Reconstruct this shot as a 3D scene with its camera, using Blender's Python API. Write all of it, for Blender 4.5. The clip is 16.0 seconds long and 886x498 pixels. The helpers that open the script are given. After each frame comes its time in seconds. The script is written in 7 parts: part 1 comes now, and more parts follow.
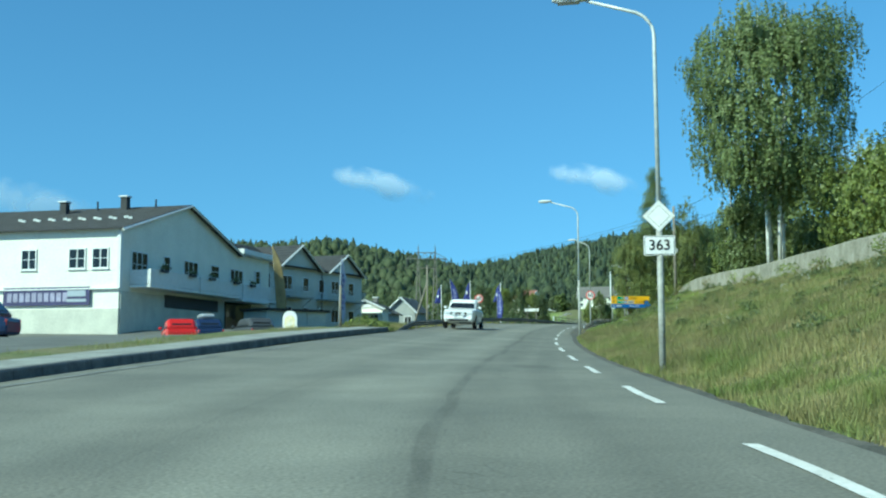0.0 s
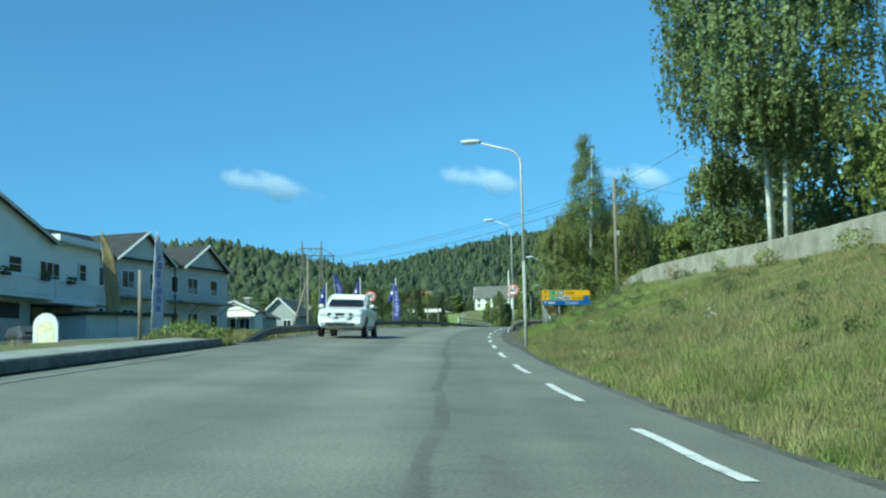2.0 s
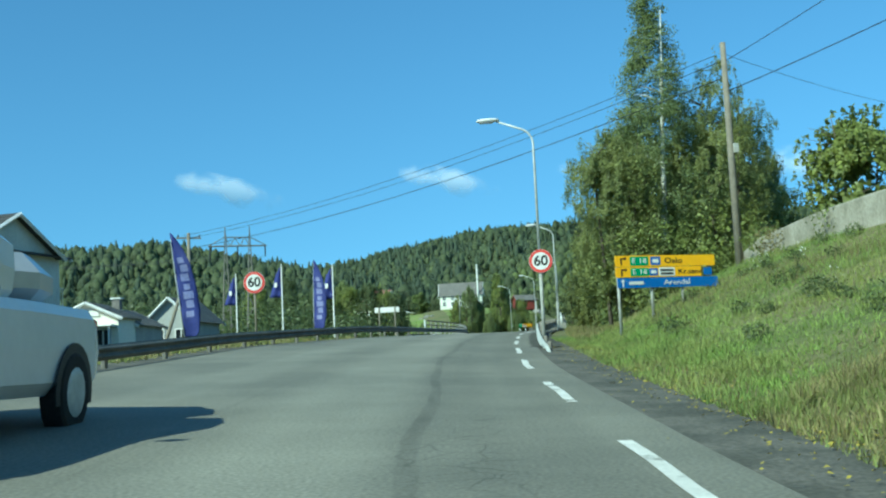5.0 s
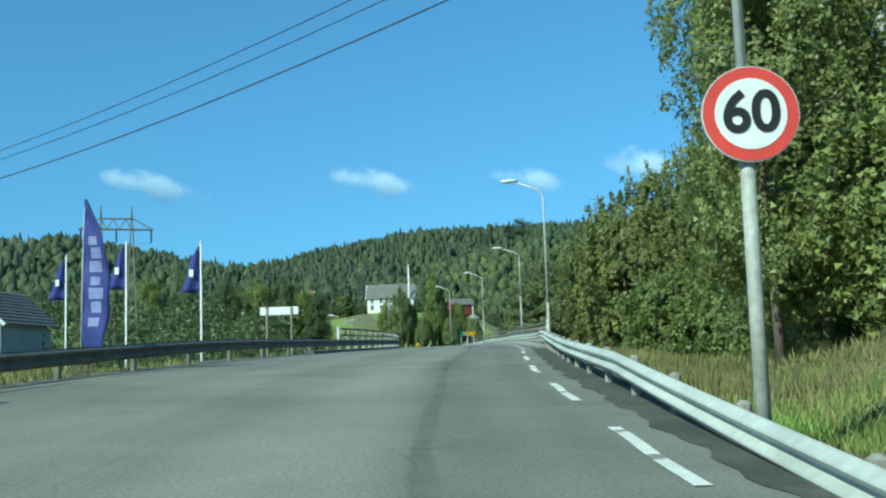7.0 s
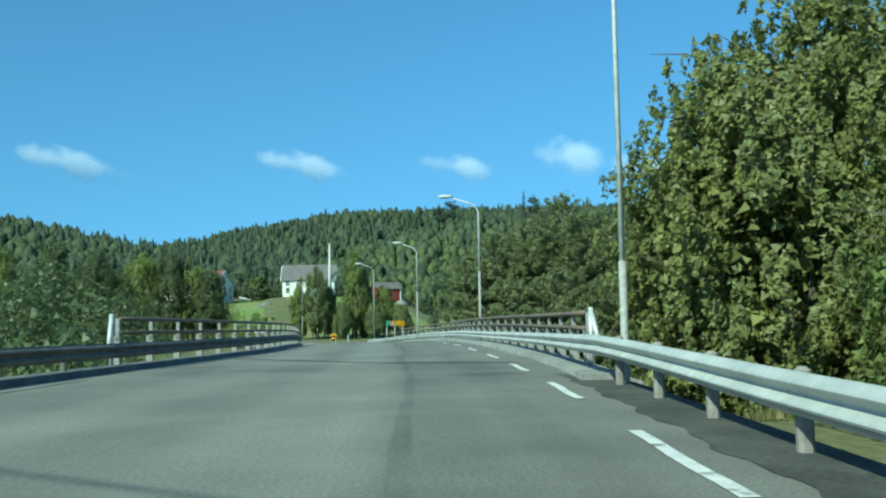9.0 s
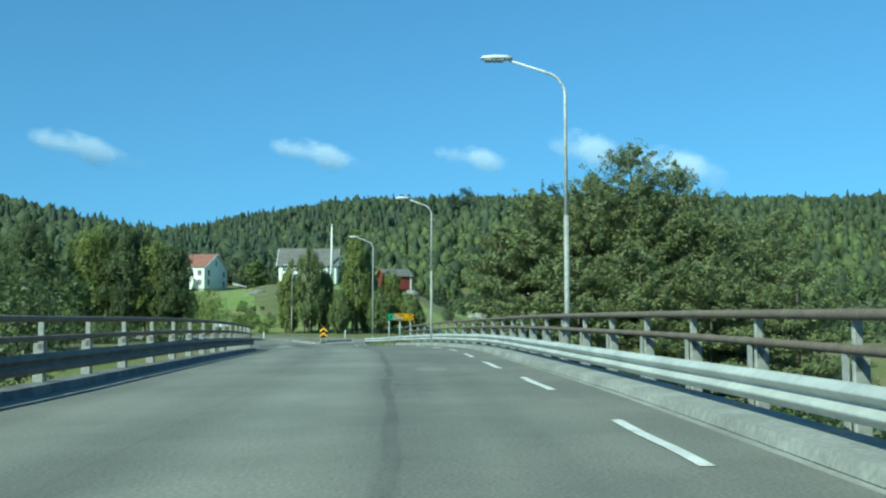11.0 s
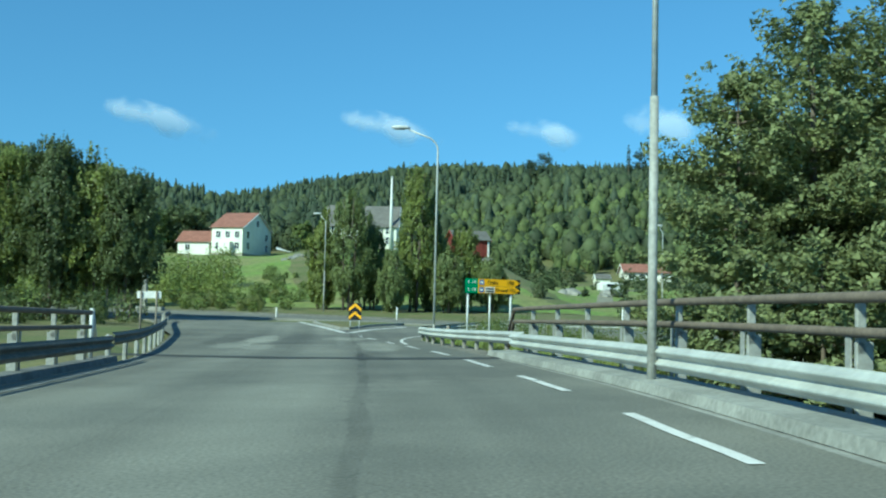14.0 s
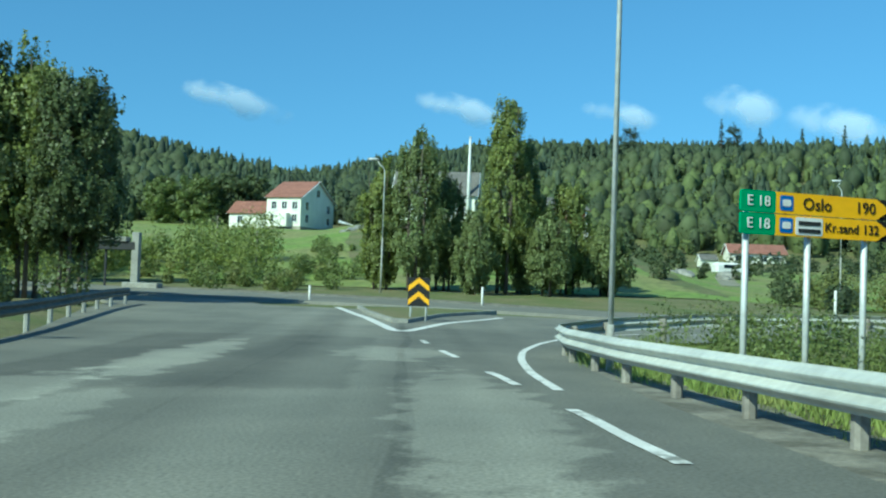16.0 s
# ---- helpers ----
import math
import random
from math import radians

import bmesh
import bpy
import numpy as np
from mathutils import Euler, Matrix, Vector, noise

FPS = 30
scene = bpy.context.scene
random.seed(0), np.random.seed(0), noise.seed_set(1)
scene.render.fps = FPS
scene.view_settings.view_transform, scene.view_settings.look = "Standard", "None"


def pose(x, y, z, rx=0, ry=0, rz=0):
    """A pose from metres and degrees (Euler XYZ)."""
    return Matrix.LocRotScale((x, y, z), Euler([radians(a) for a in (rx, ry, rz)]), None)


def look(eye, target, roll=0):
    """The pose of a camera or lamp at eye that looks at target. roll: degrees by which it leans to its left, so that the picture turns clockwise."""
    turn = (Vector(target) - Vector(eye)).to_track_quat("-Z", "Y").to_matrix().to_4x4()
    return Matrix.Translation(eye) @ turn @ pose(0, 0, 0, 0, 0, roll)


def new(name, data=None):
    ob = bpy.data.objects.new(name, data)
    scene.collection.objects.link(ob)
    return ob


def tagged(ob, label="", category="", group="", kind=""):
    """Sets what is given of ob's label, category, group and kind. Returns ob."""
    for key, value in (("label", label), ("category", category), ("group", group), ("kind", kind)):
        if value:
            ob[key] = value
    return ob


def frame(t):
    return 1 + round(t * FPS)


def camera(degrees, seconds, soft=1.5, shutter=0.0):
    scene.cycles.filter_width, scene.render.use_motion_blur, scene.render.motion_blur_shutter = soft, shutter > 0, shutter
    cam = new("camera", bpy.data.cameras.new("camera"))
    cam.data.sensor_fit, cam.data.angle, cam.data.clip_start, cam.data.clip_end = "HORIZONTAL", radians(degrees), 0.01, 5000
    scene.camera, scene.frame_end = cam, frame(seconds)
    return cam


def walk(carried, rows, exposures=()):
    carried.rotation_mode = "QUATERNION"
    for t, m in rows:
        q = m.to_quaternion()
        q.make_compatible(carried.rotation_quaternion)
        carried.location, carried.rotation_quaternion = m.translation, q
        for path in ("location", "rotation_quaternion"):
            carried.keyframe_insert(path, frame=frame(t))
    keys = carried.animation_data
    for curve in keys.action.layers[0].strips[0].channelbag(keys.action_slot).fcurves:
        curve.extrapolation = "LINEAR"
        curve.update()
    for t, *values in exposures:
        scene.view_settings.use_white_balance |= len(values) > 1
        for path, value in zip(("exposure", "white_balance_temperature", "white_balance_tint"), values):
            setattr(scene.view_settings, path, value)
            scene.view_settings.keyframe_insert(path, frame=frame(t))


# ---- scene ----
cam = camera(46.0, 16.0, 2.2)
PATH = [
    (0, (11.395, 7.653, 1.538), (11.239, 9.636, 1.743), -0.3),
    (0.5, (11.011, 12.256, 1.727), (10.887, 14.24, 1.943), -0.1),
    (1, (10.682, 17.025, 1.919), (10.604, 19.01, 2.143), -0.3),
    (1.5, (10.517, 22.162, 2.118), (10.498, 24.15, 2.333), -0.8),
    (2, (10.51, 27.439, 2.271), (10.562, 29.428, 2.478), -1.3),
    (2.5, (10.635, 32.98, 2.393), (10.731, 34.967, 2.597), -2.1),
    (3, (10.861, 38.951, 2.677), (10.958, 40.939, 2.875), -2.8),
    (5.5, (11.865, 69.011, 3.925), (12.009, 70.995, 4.132), -2.5),
    (6, (12.213, 75.441, 4.192), (12.385, 77.423, 4.399), -2.0),
    (6.5, (12.708, 81.862, 4.481), (12.922, 83.838, 4.701), -1.7),
    (7, (13.385, 88.258, 4.774), (13.646, 90.23, 4.983), -1.9),
    (7.5, (14.217, 94.826, 5.038), (14.498, 96.795, 5.241), -2.2),
    (8, (15.04, 101.47, 5.295), (15.351, 103.436, 5.493), -1.3),
    (8.5, (16.059, 108.262, 5.535), (16.421, 110.22, 5.724), -0.9),
    (9, (17.313, 115.014, 5.717), (17.711, 116.966, 5.897), -1.0),
    (9.5, (18.472, 121.41, 5.909), (18.881, 123.359, 6.088), -0.6),
    (12, (23.87, 154.66, 6.569), (24.212, 156.625, 6.712), 0.6),
    (12.5, (24.777, 161.329, 6.659), (25.104, 163.297, 6.792), 0.8),
    (13, (25.668, 168.161, 6.877), (25.974, 170.133, 7.012), 0.6),
    (13.5, (26.392, 174.663, 6.864), (26.672, 176.64, 6.987), 0.6),
    (14, (26.972, 180.906, 6.868), (27.216, 182.887, 6.986), 1.3),
    (14.5, (27.442, 187.085, 6.856), (27.646, 189.072, 6.97), 1.7),
    (15, (27.77, 193.378, 6.86), (27.936, 195.367, 6.973), 1.6),
    (15.5, (28.124, 200.049, 6.818), (28.25, 202.042, 6.927), 1.8),
    (16, (28.298, 205.936, 6.729), (28.403, 207.932, 6.811), 2.0),
]
walk(cam, [(t, look(eye, target, roll)) for t, eye, target, roll in PATH], [(0, 0.23, 5750, -24), (6, 0.2, 5750, -24), (9, 0.14, 5750, -24), (12, 0.13, 5750, -24), (16, 0.12, 5750, -24)])

# ---- light ----
SUN_EL, SUN_AZ = radians(38), radians(227)  # azimuth clockwise from +y: behind and to the left
world = bpy.data.worlds.new("sky_world")
scene.world = world
world.use_nodes = True
wn = world.node_tree.nodes
sky = wn.new("ShaderNodeTexSky")
sky.sky_type, sky.sun_disc = "NISHITA", False
sky.sun_elevation, sky.sun_rotation = SUN_EL, SUN_AZ
sky.altitude, sky.air_density, sky.dust_density, sky.ozone_density = 100, 0.9, 0.05, 8.0
wn["Background"].inputs["Strength"].default_value = 0.136
# the clear air keeps the blue even down to the hills
sky_from, sky_map, sky_unit, sky_tint = wn.new("ShaderNodeTexCoord"), wn.new("ShaderNodeMapping"), wn.new("ShaderNodeVectorMath"), wn.new("ShaderNodeMix")
sky_map.inputs["Location"].default_value, sky_map.inputs["Scale"].default_value = (0, 0, 0.1), (1, 1, 0.6)
sky_unit.operation = "NORMALIZE"
sky_tint.data_type, sky_tint.blend_type = "RGBA", "MULTIPLY"
sky_tint.inputs["Factor"].default_value, sky_tint.inputs["B"].default_value = 1.0, (0.93, 1.0, 0.97, 1)
for a, b in ((sky_from.outputs["Generated"], sky_map.inputs[0]), (sky_map.outputs[0], sky_unit.inputs[0]), (sky_unit.outputs[0], sky.inputs[0]), (sky.outputs[0], sky_tint.inputs["A"]), (sky_tint.outputs["Result"], wn["Background"].inputs[0])):
    world.node_tree.links.new(a, b)
sun_data = bpy.data.lights.new("sun", "SUN")
sun_data.energy, sun_data.angle, sun_data.color = 5.0, radians(0.53), (1.0, 0.945, 0.835)
sun = new("sun", sun_data)
sun_from = Vector((math.sin(SUN_AZ) * math.cos(SUN_EL), math.cos(SUN_AZ) * math.cos(SUN_EL), math.sin(SUN_EL)))
sun.matrix_world = look(sun_from * 300, (0, 0, 0))

rng = np.random.default_rng(7)


# ---- materials ----
def material(name, col, rough=0.8, metal=0.0, col2=None, scale=1.5, fine=25.0, bump=0.0, spread=0.25, rand=0.0, spec=0.5, trans=0.0, coord="Object"):
    """A surface with variation at two scales: broad patches of col2 and fine grain, with relief from the grain."""
    m = bpy.data.materials.new(name)
    m.use_nodes = True
    nt, L = m.node_tree, m.node_tree.links
    b = nt.nodes["Principled BSDF"]
    b.inputs["Roughness"].default_value, b.inputs["Metallic"].default_value = rough, metal
    b.inputs["Specular IOR Level"].default_value = spec
    tc = nt.nodes.new("ShaderNodeTexCoord")
    n1, n2 = nt.nodes.new("ShaderNodeTexNoise"), nt.nodes.new("ShaderNodeTexNoise")
    n1.inputs["Scale"].default_value, n2.inputs["Scale"].default_value = scale, fine
    n1.inputs["Detail"].default_value = n2.inputs["Detail"].default_value = 4
    for n in (n1, n2):
        L.new(tc.outputs[coord], n.inputs["Vector"])
    ramp = nt.nodes.new("ShaderNodeValToRGB")
    ramp.color_ramp.elements[0].position, ramp.color_ramp.elements[1].position = 0.38, 0.64
    c2 = col2 or tuple(c * (1 - spread) for c in col)
    ramp.color_ramp.elements[0].color, ramp.color_ramp.elements[1].color = (*c2, 1), (*col, 1)
    L.new(n1.outputs["Fac"], ramp.inputs["Fac"])
    mul = nt.nodes.new("ShaderNodeMapRange")
    mul.inputs[1].default_value, mul.inputs[2].default_value = 0.3, 0.7
    mul.inputs[3].default_value, mul.inputs[4].default_value = 1 - spread, 1 + spread * 0.5
    L.new(n2.outputs["Fac"], mul.inputs[0])
    mix = nt.nodes.new("ShaderNodeMix")
    mix.data_type, mix.blend_type = "RGBA", "MULTIPLY"
    mix.inputs["Factor"].default_value = 1.0
    L.new(ramp.outputs["Color"], mix.inputs["A"])
    L.new(mul.outputs[0], mix.inputs["B"])
    out = mix.outputs["Result"]
    if rand:
        info = nt.nodes.new("ShaderNodeNewGeometry")
        mr = nt.nodes.new("ShaderNodeMapRange")
        mr.inputs[3].default_value, mr.inputs[4].default_value = 1 - rand, 1 + rand
        L.new(info.outputs["Random Per Island"], mr.inputs[0])
        mx = nt.nodes.new("ShaderNodeMix")
        mx.data_type, mx.blend_type = "RGBA", "MULTIPLY"
        mx.inputs["Factor"].default_value = 1.0
        L.new(out, mx.inputs["A"])
        L.new(mr.outputs[0], mx.inputs["B"])
        out = mx.outputs["Result"]
    L.new(out, b.inputs["Base Color"])
    if bump:
        bp = nt.nodes.new("ShaderNodeBump")
        bp.inputs["Strength"].default_value, bp.inputs["Distance"].default_value = bump, 0.02
        L.new(n2.outputs["Fac"], bp.inputs["Height"])
        L.new(bp.outputs[0], b.inputs["Normal"])
    if trans:
        tr, ms = nt.nodes.new("ShaderNodeBsdfTranslucent"), nt.nodes.new("ShaderNodeMixShader")
        ms.inputs[0].default_value = trans
        L.new(out, tr.inputs["Color"])
        L.new(b.outputs[0], ms.inputs[1])
        L.new(tr.outputs[0], ms.inputs[2])
        L.new(ms.outputs[0], nt.nodes["Material Output"].inputs["Surface"])
    return m


def math_node(nt, op, a, b=None, c=None):
    n = nt.nodes.new("ShaderNodeMath")
    n.operation = op
    for i, v in enumerate((a, b, c)):
        if v is None:
            continue
        if isinstance(v, (int, float)):
            n.inputs[i].default_value = v
        else:
            nt.links.new(v, n.inputs[i])
    return n.outputs[0]


def asphalt_material():
    """Worn grey asphalt; u runs across the road in metres, v along it: wheel tracks, a sealed crack, patches and stone grain."""
    m = material("road_asphalt", (0.224, 0.217, 0.176), 0.85, col2=(0.176, 0.173, 0.142), scale=0.3, fine=30, bump=0.25, spread=0.36, coord="UV")
    nt, L = m.node_tree, m.node_tree.links
    b = nt.nodes["Principled BSDF"]
    old = b.inputs["Base Color"].links[0].from_socket
    tc = nt.nodes.new("ShaderNodeTexCoord")
    sep = nt.nodes.new("ShaderNodeSeparateXYZ")
    L.new(tc.outputs["UV"], sep.inputs[0])
    nz = nt.nodes.new("ShaderNodeTexNoise")
    nz.inputs["Scale"].default_value, nz.inputs["Detail"].default_value = 0.5, 6
    L.new(tc.outputs["UV"], nz.inputs["Vector"])
    mp = nt.nodes.new("ShaderNodeMapping")
    mp.inputs["Scale"].default_value = (1.0, 0.22, 1.0)
    L.new(tc.outputs["UV"], mp.inputs[0])
    L.new(mp.outputs[0], nz.inputs["Vector"])
    wob = math_node(nt, "MULTIPLY_ADD", nz.outputs["Fac"], 0.6, -0.3)
    u = math_node(nt, "ADD", sep.outputs[0], wob)

    def band(at, half):
        d = math_node(nt, "ABSOLUTE", math_node(nt, "SUBTRACT", u, at))
        n = nt.nodes.new("ShaderNodeMapRange")
        n.interpolation_type = "SMOOTHSTEP"
        n.inputs[1].default_value, n.inputs[2].default_value = half * (0.6 if half < 0.3 else 0.35), half
        n.inputs[3].default_value, n.inputs[4].default_value = 1.0, 0.0
        L.new(d, n.inputs[0])
        return n.outputs[0]

    n3 = nt.nodes.new("ShaderNodeTexNoise")
    n3.inputs["Scale"].default_value, n3.inputs["Detail"].default_value = 4.0, 8
    mp3 = nt.nodes.new("ShaderNodeMapping")
    mp3.inputs["Scale"].default_value = (1.0, 0.16, 1.0)
    L.new(tc.outputs["UV"], mp3.inputs[0])
    L.new(mp3.outputs[0], n3.inputs["Vector"])
    n4 = nt.nodes.new("ShaderNodeTexNoise")
    n4.inputs["Scale"].default_value, n4.inputs["Detail"].default_value = 1.1, 5
    mp2 = nt.nodes.new("ShaderNodeMapping")
    mp2.inputs["Scale"].default_value = (1.0, 0.05, 1.0)
    L.new(tc.outputs["UV"], mp2.inputs[0])
    L.new(mp2.outputs[0], n4.inputs["Vector"])
    n5 = nt.nodes.new("ShaderNodeTexNoise")
    n5.inputs["Scale"].default_value, n5.inputs["Detail"].default_value, n5.inputs["Roughness"].default_value = 0.9, 10, 0.65
    L.new(tc.outputs["UV"], n5.inputs["Vector"])
    blotch = math_node(nt, "MULTIPLY_ADD", n5.outputs["Fac"], 0.5, -0.25)
    streak = math_node(nt, "ADD", blotch, math_node(nt, "MULTIPLY_ADD", n4.outputs["Fac"], 0.36, -0.18))
    lump = nt.nodes.new("ShaderNodeMapRange")
    lump.inputs[1].default_value, lump.inputs[2].default_value = 0.3, 0.7
    L.new(n3.outputs["Fac"], lump.inputs[0])
    crack = math_node(nt, "MULTIPLY", band(-0.15, 0.1), math_node(nt, "MULTIPLY_ADD", lump.outputs[0], 0.85, 0.15))
    dark = math_node(nt, "ADD", math_node(nt, "MULTIPLY", crack, 0.3), math_node(nt, "ADD", math_node(nt, "MULTIPLY", band(0.15, 0.6), 0.08), math_node(nt, "MULTIPLY", band(1.15, 0.35), 0.08)))
    seam = math_node(nt, "MULTIPLY", band(-2.3, 0.035), 0.08)
    light = math_node(nt, "ADD", streak, math_node(nt, "ADD", math_node(nt, "MULTIPLY", band(-1.15, 1.0), 0.24), math_node(nt, "MULTIPLY", band(-3.5, 0.8), 0.17)))
    vo = nt.nodes.new("ShaderNodeTexVoronoi")
    vo.feature = "DISTANCE_TO_EDGE"
    vo.inputs["Scale"].default_value = 2.4
    bent = nt.nodes.new("ShaderNodeVectorMath")
    bent.operation = "MULTIPLY_ADD"
    L.new(n3.outputs["Color"], bent.inputs[0])
    bent.inputs[1].default_value = (0.35, 0.35, 0.0)
    L.new(tc.outputs["UV"], bent.inputs[2])
    L.new(bent.outputs[0], vo.inputs["Vector"])
    thin = nt.nodes.new("ShaderNodeMapRange")
    thin.inputs[1].default_value, thin.inputs[2].default_value, thin.inputs[3].default_value, thin.inputs[4].default_value = 0.012, 0.035, 1.0, 0.0
    L.new(vo.outputs["Distance"], thin.inputs[0])
    broken = nt.nodes.new("ShaderNodeMapRange")
    broken.inputs[1].default_value, broken.inputs[2].default_value = 0.52, 0.62
    L.new(nz.outputs["Fac"], broken.inputs[0])
    cracks = math_node(nt, "MULTIPLY", math_node(nt, "MULTIPLY", thin.outputs[0], band(0.15, 0.75)), math_node(nt, "MULTIPLY", broken.outputs[0], 0.3))
    dark = math_node(nt, "ADD", dark, cracks)
    n6 = nt.nodes.new("ShaderNodeTexNoise")
    n6.inputs["Scale"].default_value, n6.inputs["Detail"].default_value, n6.inputs["Roughness"].default_value = 1.3, 8, 0.62
    L.new(tc.outputs["UV"], n6.inputs["Vector"])
    rough_edge = math_node(nt, "MULTIPLY_ADD", n6.outputs["Fac"], 2.6, -1.3)

    def region(value, soft):
        n = nt.nodes.new("ShaderNodeMapRange")
        n.inputs[1].default_value, n.inputs[2].default_value, n.inputs[3].default_value, n.inputs[4].default_value = 1.0 - soft, 1.0 + soft, 1.0, 0.0
        L.new(value, n.inputs[0])
        return n.outputs[0]

    # worn pale spots and dark stains: centre across and along the road, half sizes, strength
    for co, cy, lo, ly, k in ((-3.75, 223.0, 0.6, 4.4, 0.7), (-3.3, 215.2, 0.5, 2.2, 0.4), (-4.3, 217.0, 0.6, 2.8, 0.55), (-0.35, 224.8, 1.0, 2.0, 0.55), (0.55, 215.5, 0.7, 4.8, 0.5), (0.75, 163.0, 0.35, 0.7, 0.3), (-3.2, 170.0, 0.5, 3.0, 0.2), (1.3, 133.4, 0.7, 0.7, -0.34), (-3.4, 136.6, 1.4, 0.6, -0.2), (-0.1, 206.0, 0.2, 2.6, -0.3), (0.9, 30.0, 0.4, 1.0, -0.2), (-0.2, 112.0, 0.5, 3.5, -0.16)):
        dx = math_node(nt, "DIVIDE", math_node(nt, "SUBTRACT", sep.outputs[0], co), lo)
        dy = math_node(nt, "DIVIDE", math_node(nt, "SUBTRACT", sep.outputs[1], cy), ly)
        away = math_node(nt, "SQRT", math_node(nt, "ADD", math_node(nt, "MULTIPLY", dx, dx), math_node(nt, "MULTIPLY", dy, dy)))
        spot = math_node(nt, "MULTIPLY", region(math_node(nt, "ADD", away, rough_edge), 0.12), k)
        dark = math_node(nt, "SUBTRACT", dark, spot)
    # strips of newer, darker asphalt: middle and half width across, middle and half length along
    for co, lo, cy, ly, k in ((-1.6, 3.4, 137.2, 2.2, 0.14), (-3.2, 2.4, 224.0, 6.4, 0.22), (-1.8, 6.5, 216.0, 20.0, 0.17)):
        dx = math_node(nt, "MULTIPLY_ADD", rough_edge, 0.12, math_node(nt, "DIVIDE", math_node(nt, "ABSOLUTE", math_node(nt, "SUBTRACT", sep.outputs[0], co)), lo))
        dy = math_node(nt, "MULTIPLY_ADD", rough_edge, 0.16, math_node(nt, "DIVIDE", math_node(nt, "ABSOLUTE", math_node(nt, "SUBTRACT", sep.outputs[1], cy)), ly))
        dark = math_node(nt, "ADD", dark, math_node(nt, "MULTIPLY", region(math_node(nt, "MAXIMUM", dx, dy), 0.03), k))
    f = math_node(nt, "ADD", math_node(nt, "SUBTRACT", math_node(nt, "SUBTRACT", 1.0, dark), seam), light)
    mx = nt.nodes.new("ShaderNodeMix")
    mx.data_type, mx.blend_type = "RGBA", "MULTIPLY"
    mx.inputs["Factor"].default_value = 1.0
    L.new(old, mx.inputs["A"])
    L.new(f, mx.inputs["B"])
    L.new(mx.outputs["Result"], b.inputs["Base Color"])
    return m


def worn_paint():
    """White road paint with worn holes through which the asphalt shows."""
    m = material("road_paint", (0.8, 0.79, 0.74), 0.7, col2=(0.66, 0.65, 0.6), scale=3, fine=30, spread=0.15)
    nt, L = m.node_tree, m.node_tree.links
    b = nt.nodes["Principled BSDF"]
    old = b.inputs["Base Color"].links[0].from_socket
    nz = nt.nodes.new("ShaderNodeTexNoise")
    nz.inputs["Scale"].default_value, nz.inputs["Detail"].default_value = 2.2, 9
    L.new(nt.nodes.new("ShaderNodeTexCoord").outputs["Object"], nz.inputs["Vector"])
    hole = nt.nodes.new("ShaderNodeMapRange")
    hole.inputs[1].default_value, hole.inputs[2].default_value = 0.6, 0.66
    L.new(nz.outputs["Fac"], hole.inputs[0])
    mx = nt.nodes.new("ShaderNodeMix")
    mx.data_type = "RGBA"
    L.new(hole.outputs[0], mx.inputs["Factor"])
    L.new(old, mx.inputs["A"])
    mx.inputs["B"].default_value = (0.24, 0.235, 0.2, 1)
    L.new(mx.outputs["Result"], b.inputs["Base Color"])
    return m


M = {}
M["asphalt"] = asphalt_material()
M["paint"] = worn_paint()
M["faint"] = material("worn_road_paint", (0.27, 0.27, 0.25), 0.8, col2=(0.16, 0.165, 0.15), scale=1.2, fine=20)
M["joint"] = material("joint_sealer", (0.055, 0.056, 0.05), 0.8, scale=1, fine=40, bump=0.2)
M["gravel"] = material("gravel", (0.15, 0.14, 0.118), 0.95, col2=(0.085, 0.083, 0.068), scale=1.5, fine=22, bump=0.6, spread=0.45)
M["grit"] = material("dark_grit", (0.1, 0.098, 0.08), 0.95, col2=(0.06, 0.06, 0.05), scale=1.4, fine=20, bump=0.7, spread=0.4)
M["lot"] = material("lot_asphalt", (0.17, 0.17, 0.15), 0.9, scale=0.5, fine=30, bump=0.2)
M["concrete"] = material("concrete", (0.38, 0.38, 0.34), 0.85, col2=(0.27, 0.27, 0.24), scale=0.9, fine=14, bump=0.3)
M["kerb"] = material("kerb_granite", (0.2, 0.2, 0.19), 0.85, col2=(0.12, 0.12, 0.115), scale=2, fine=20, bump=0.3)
M["stone"] = material("stone", (0.4, 0.37, 0.3), 0.9, col2=(0.27, 0.25, 0.19), scale=1.2, fine=10, bump=0.5, rand=0.15)
M["grass"] = material("grass_ground", (0.12, 0.15, 0.04), 0.95, col2=(0.19, 0.17, 0.075), scale=0.3, fine=7, bump=0.5, spread=0.4)
M["blade"] = material("grass_blade", (0.19, 0.24, 0.06), 0.75, col2=(0.36, 0.31, 0.14), scale=0.8, fine=1.2, spread=0.3, rand=0.35, trans=0.3)
M["blade_green"] = material("green_grass_blade", (0.23, 0.32, 0.075), 0.75, col2=(0.3, 0.33, 0.1), scale=0.4, fine=1.2, spread=0.3, rand=0.35, trans=0.3)
M["meadow"] = material("meadow", (0.19, 0.28, 0.05), 0.95, col2=(0.24, 0.245, 0.085), scale=0.11, fine=1.3, bump=0.7, spread=0.42)
M["track"] = material("pale_track", (0.32, 0.3, 0.23), 0.95, col2=(0.22, 0.21, 0.15), scale=0.6, fine=8, bump=0.4)
M["straw"] = material("dry_grass", (0.3, 0.26, 0.12), 0.8, scale=0.5, fine=3, spread=0.3, rand=0.3, trans=0.4)
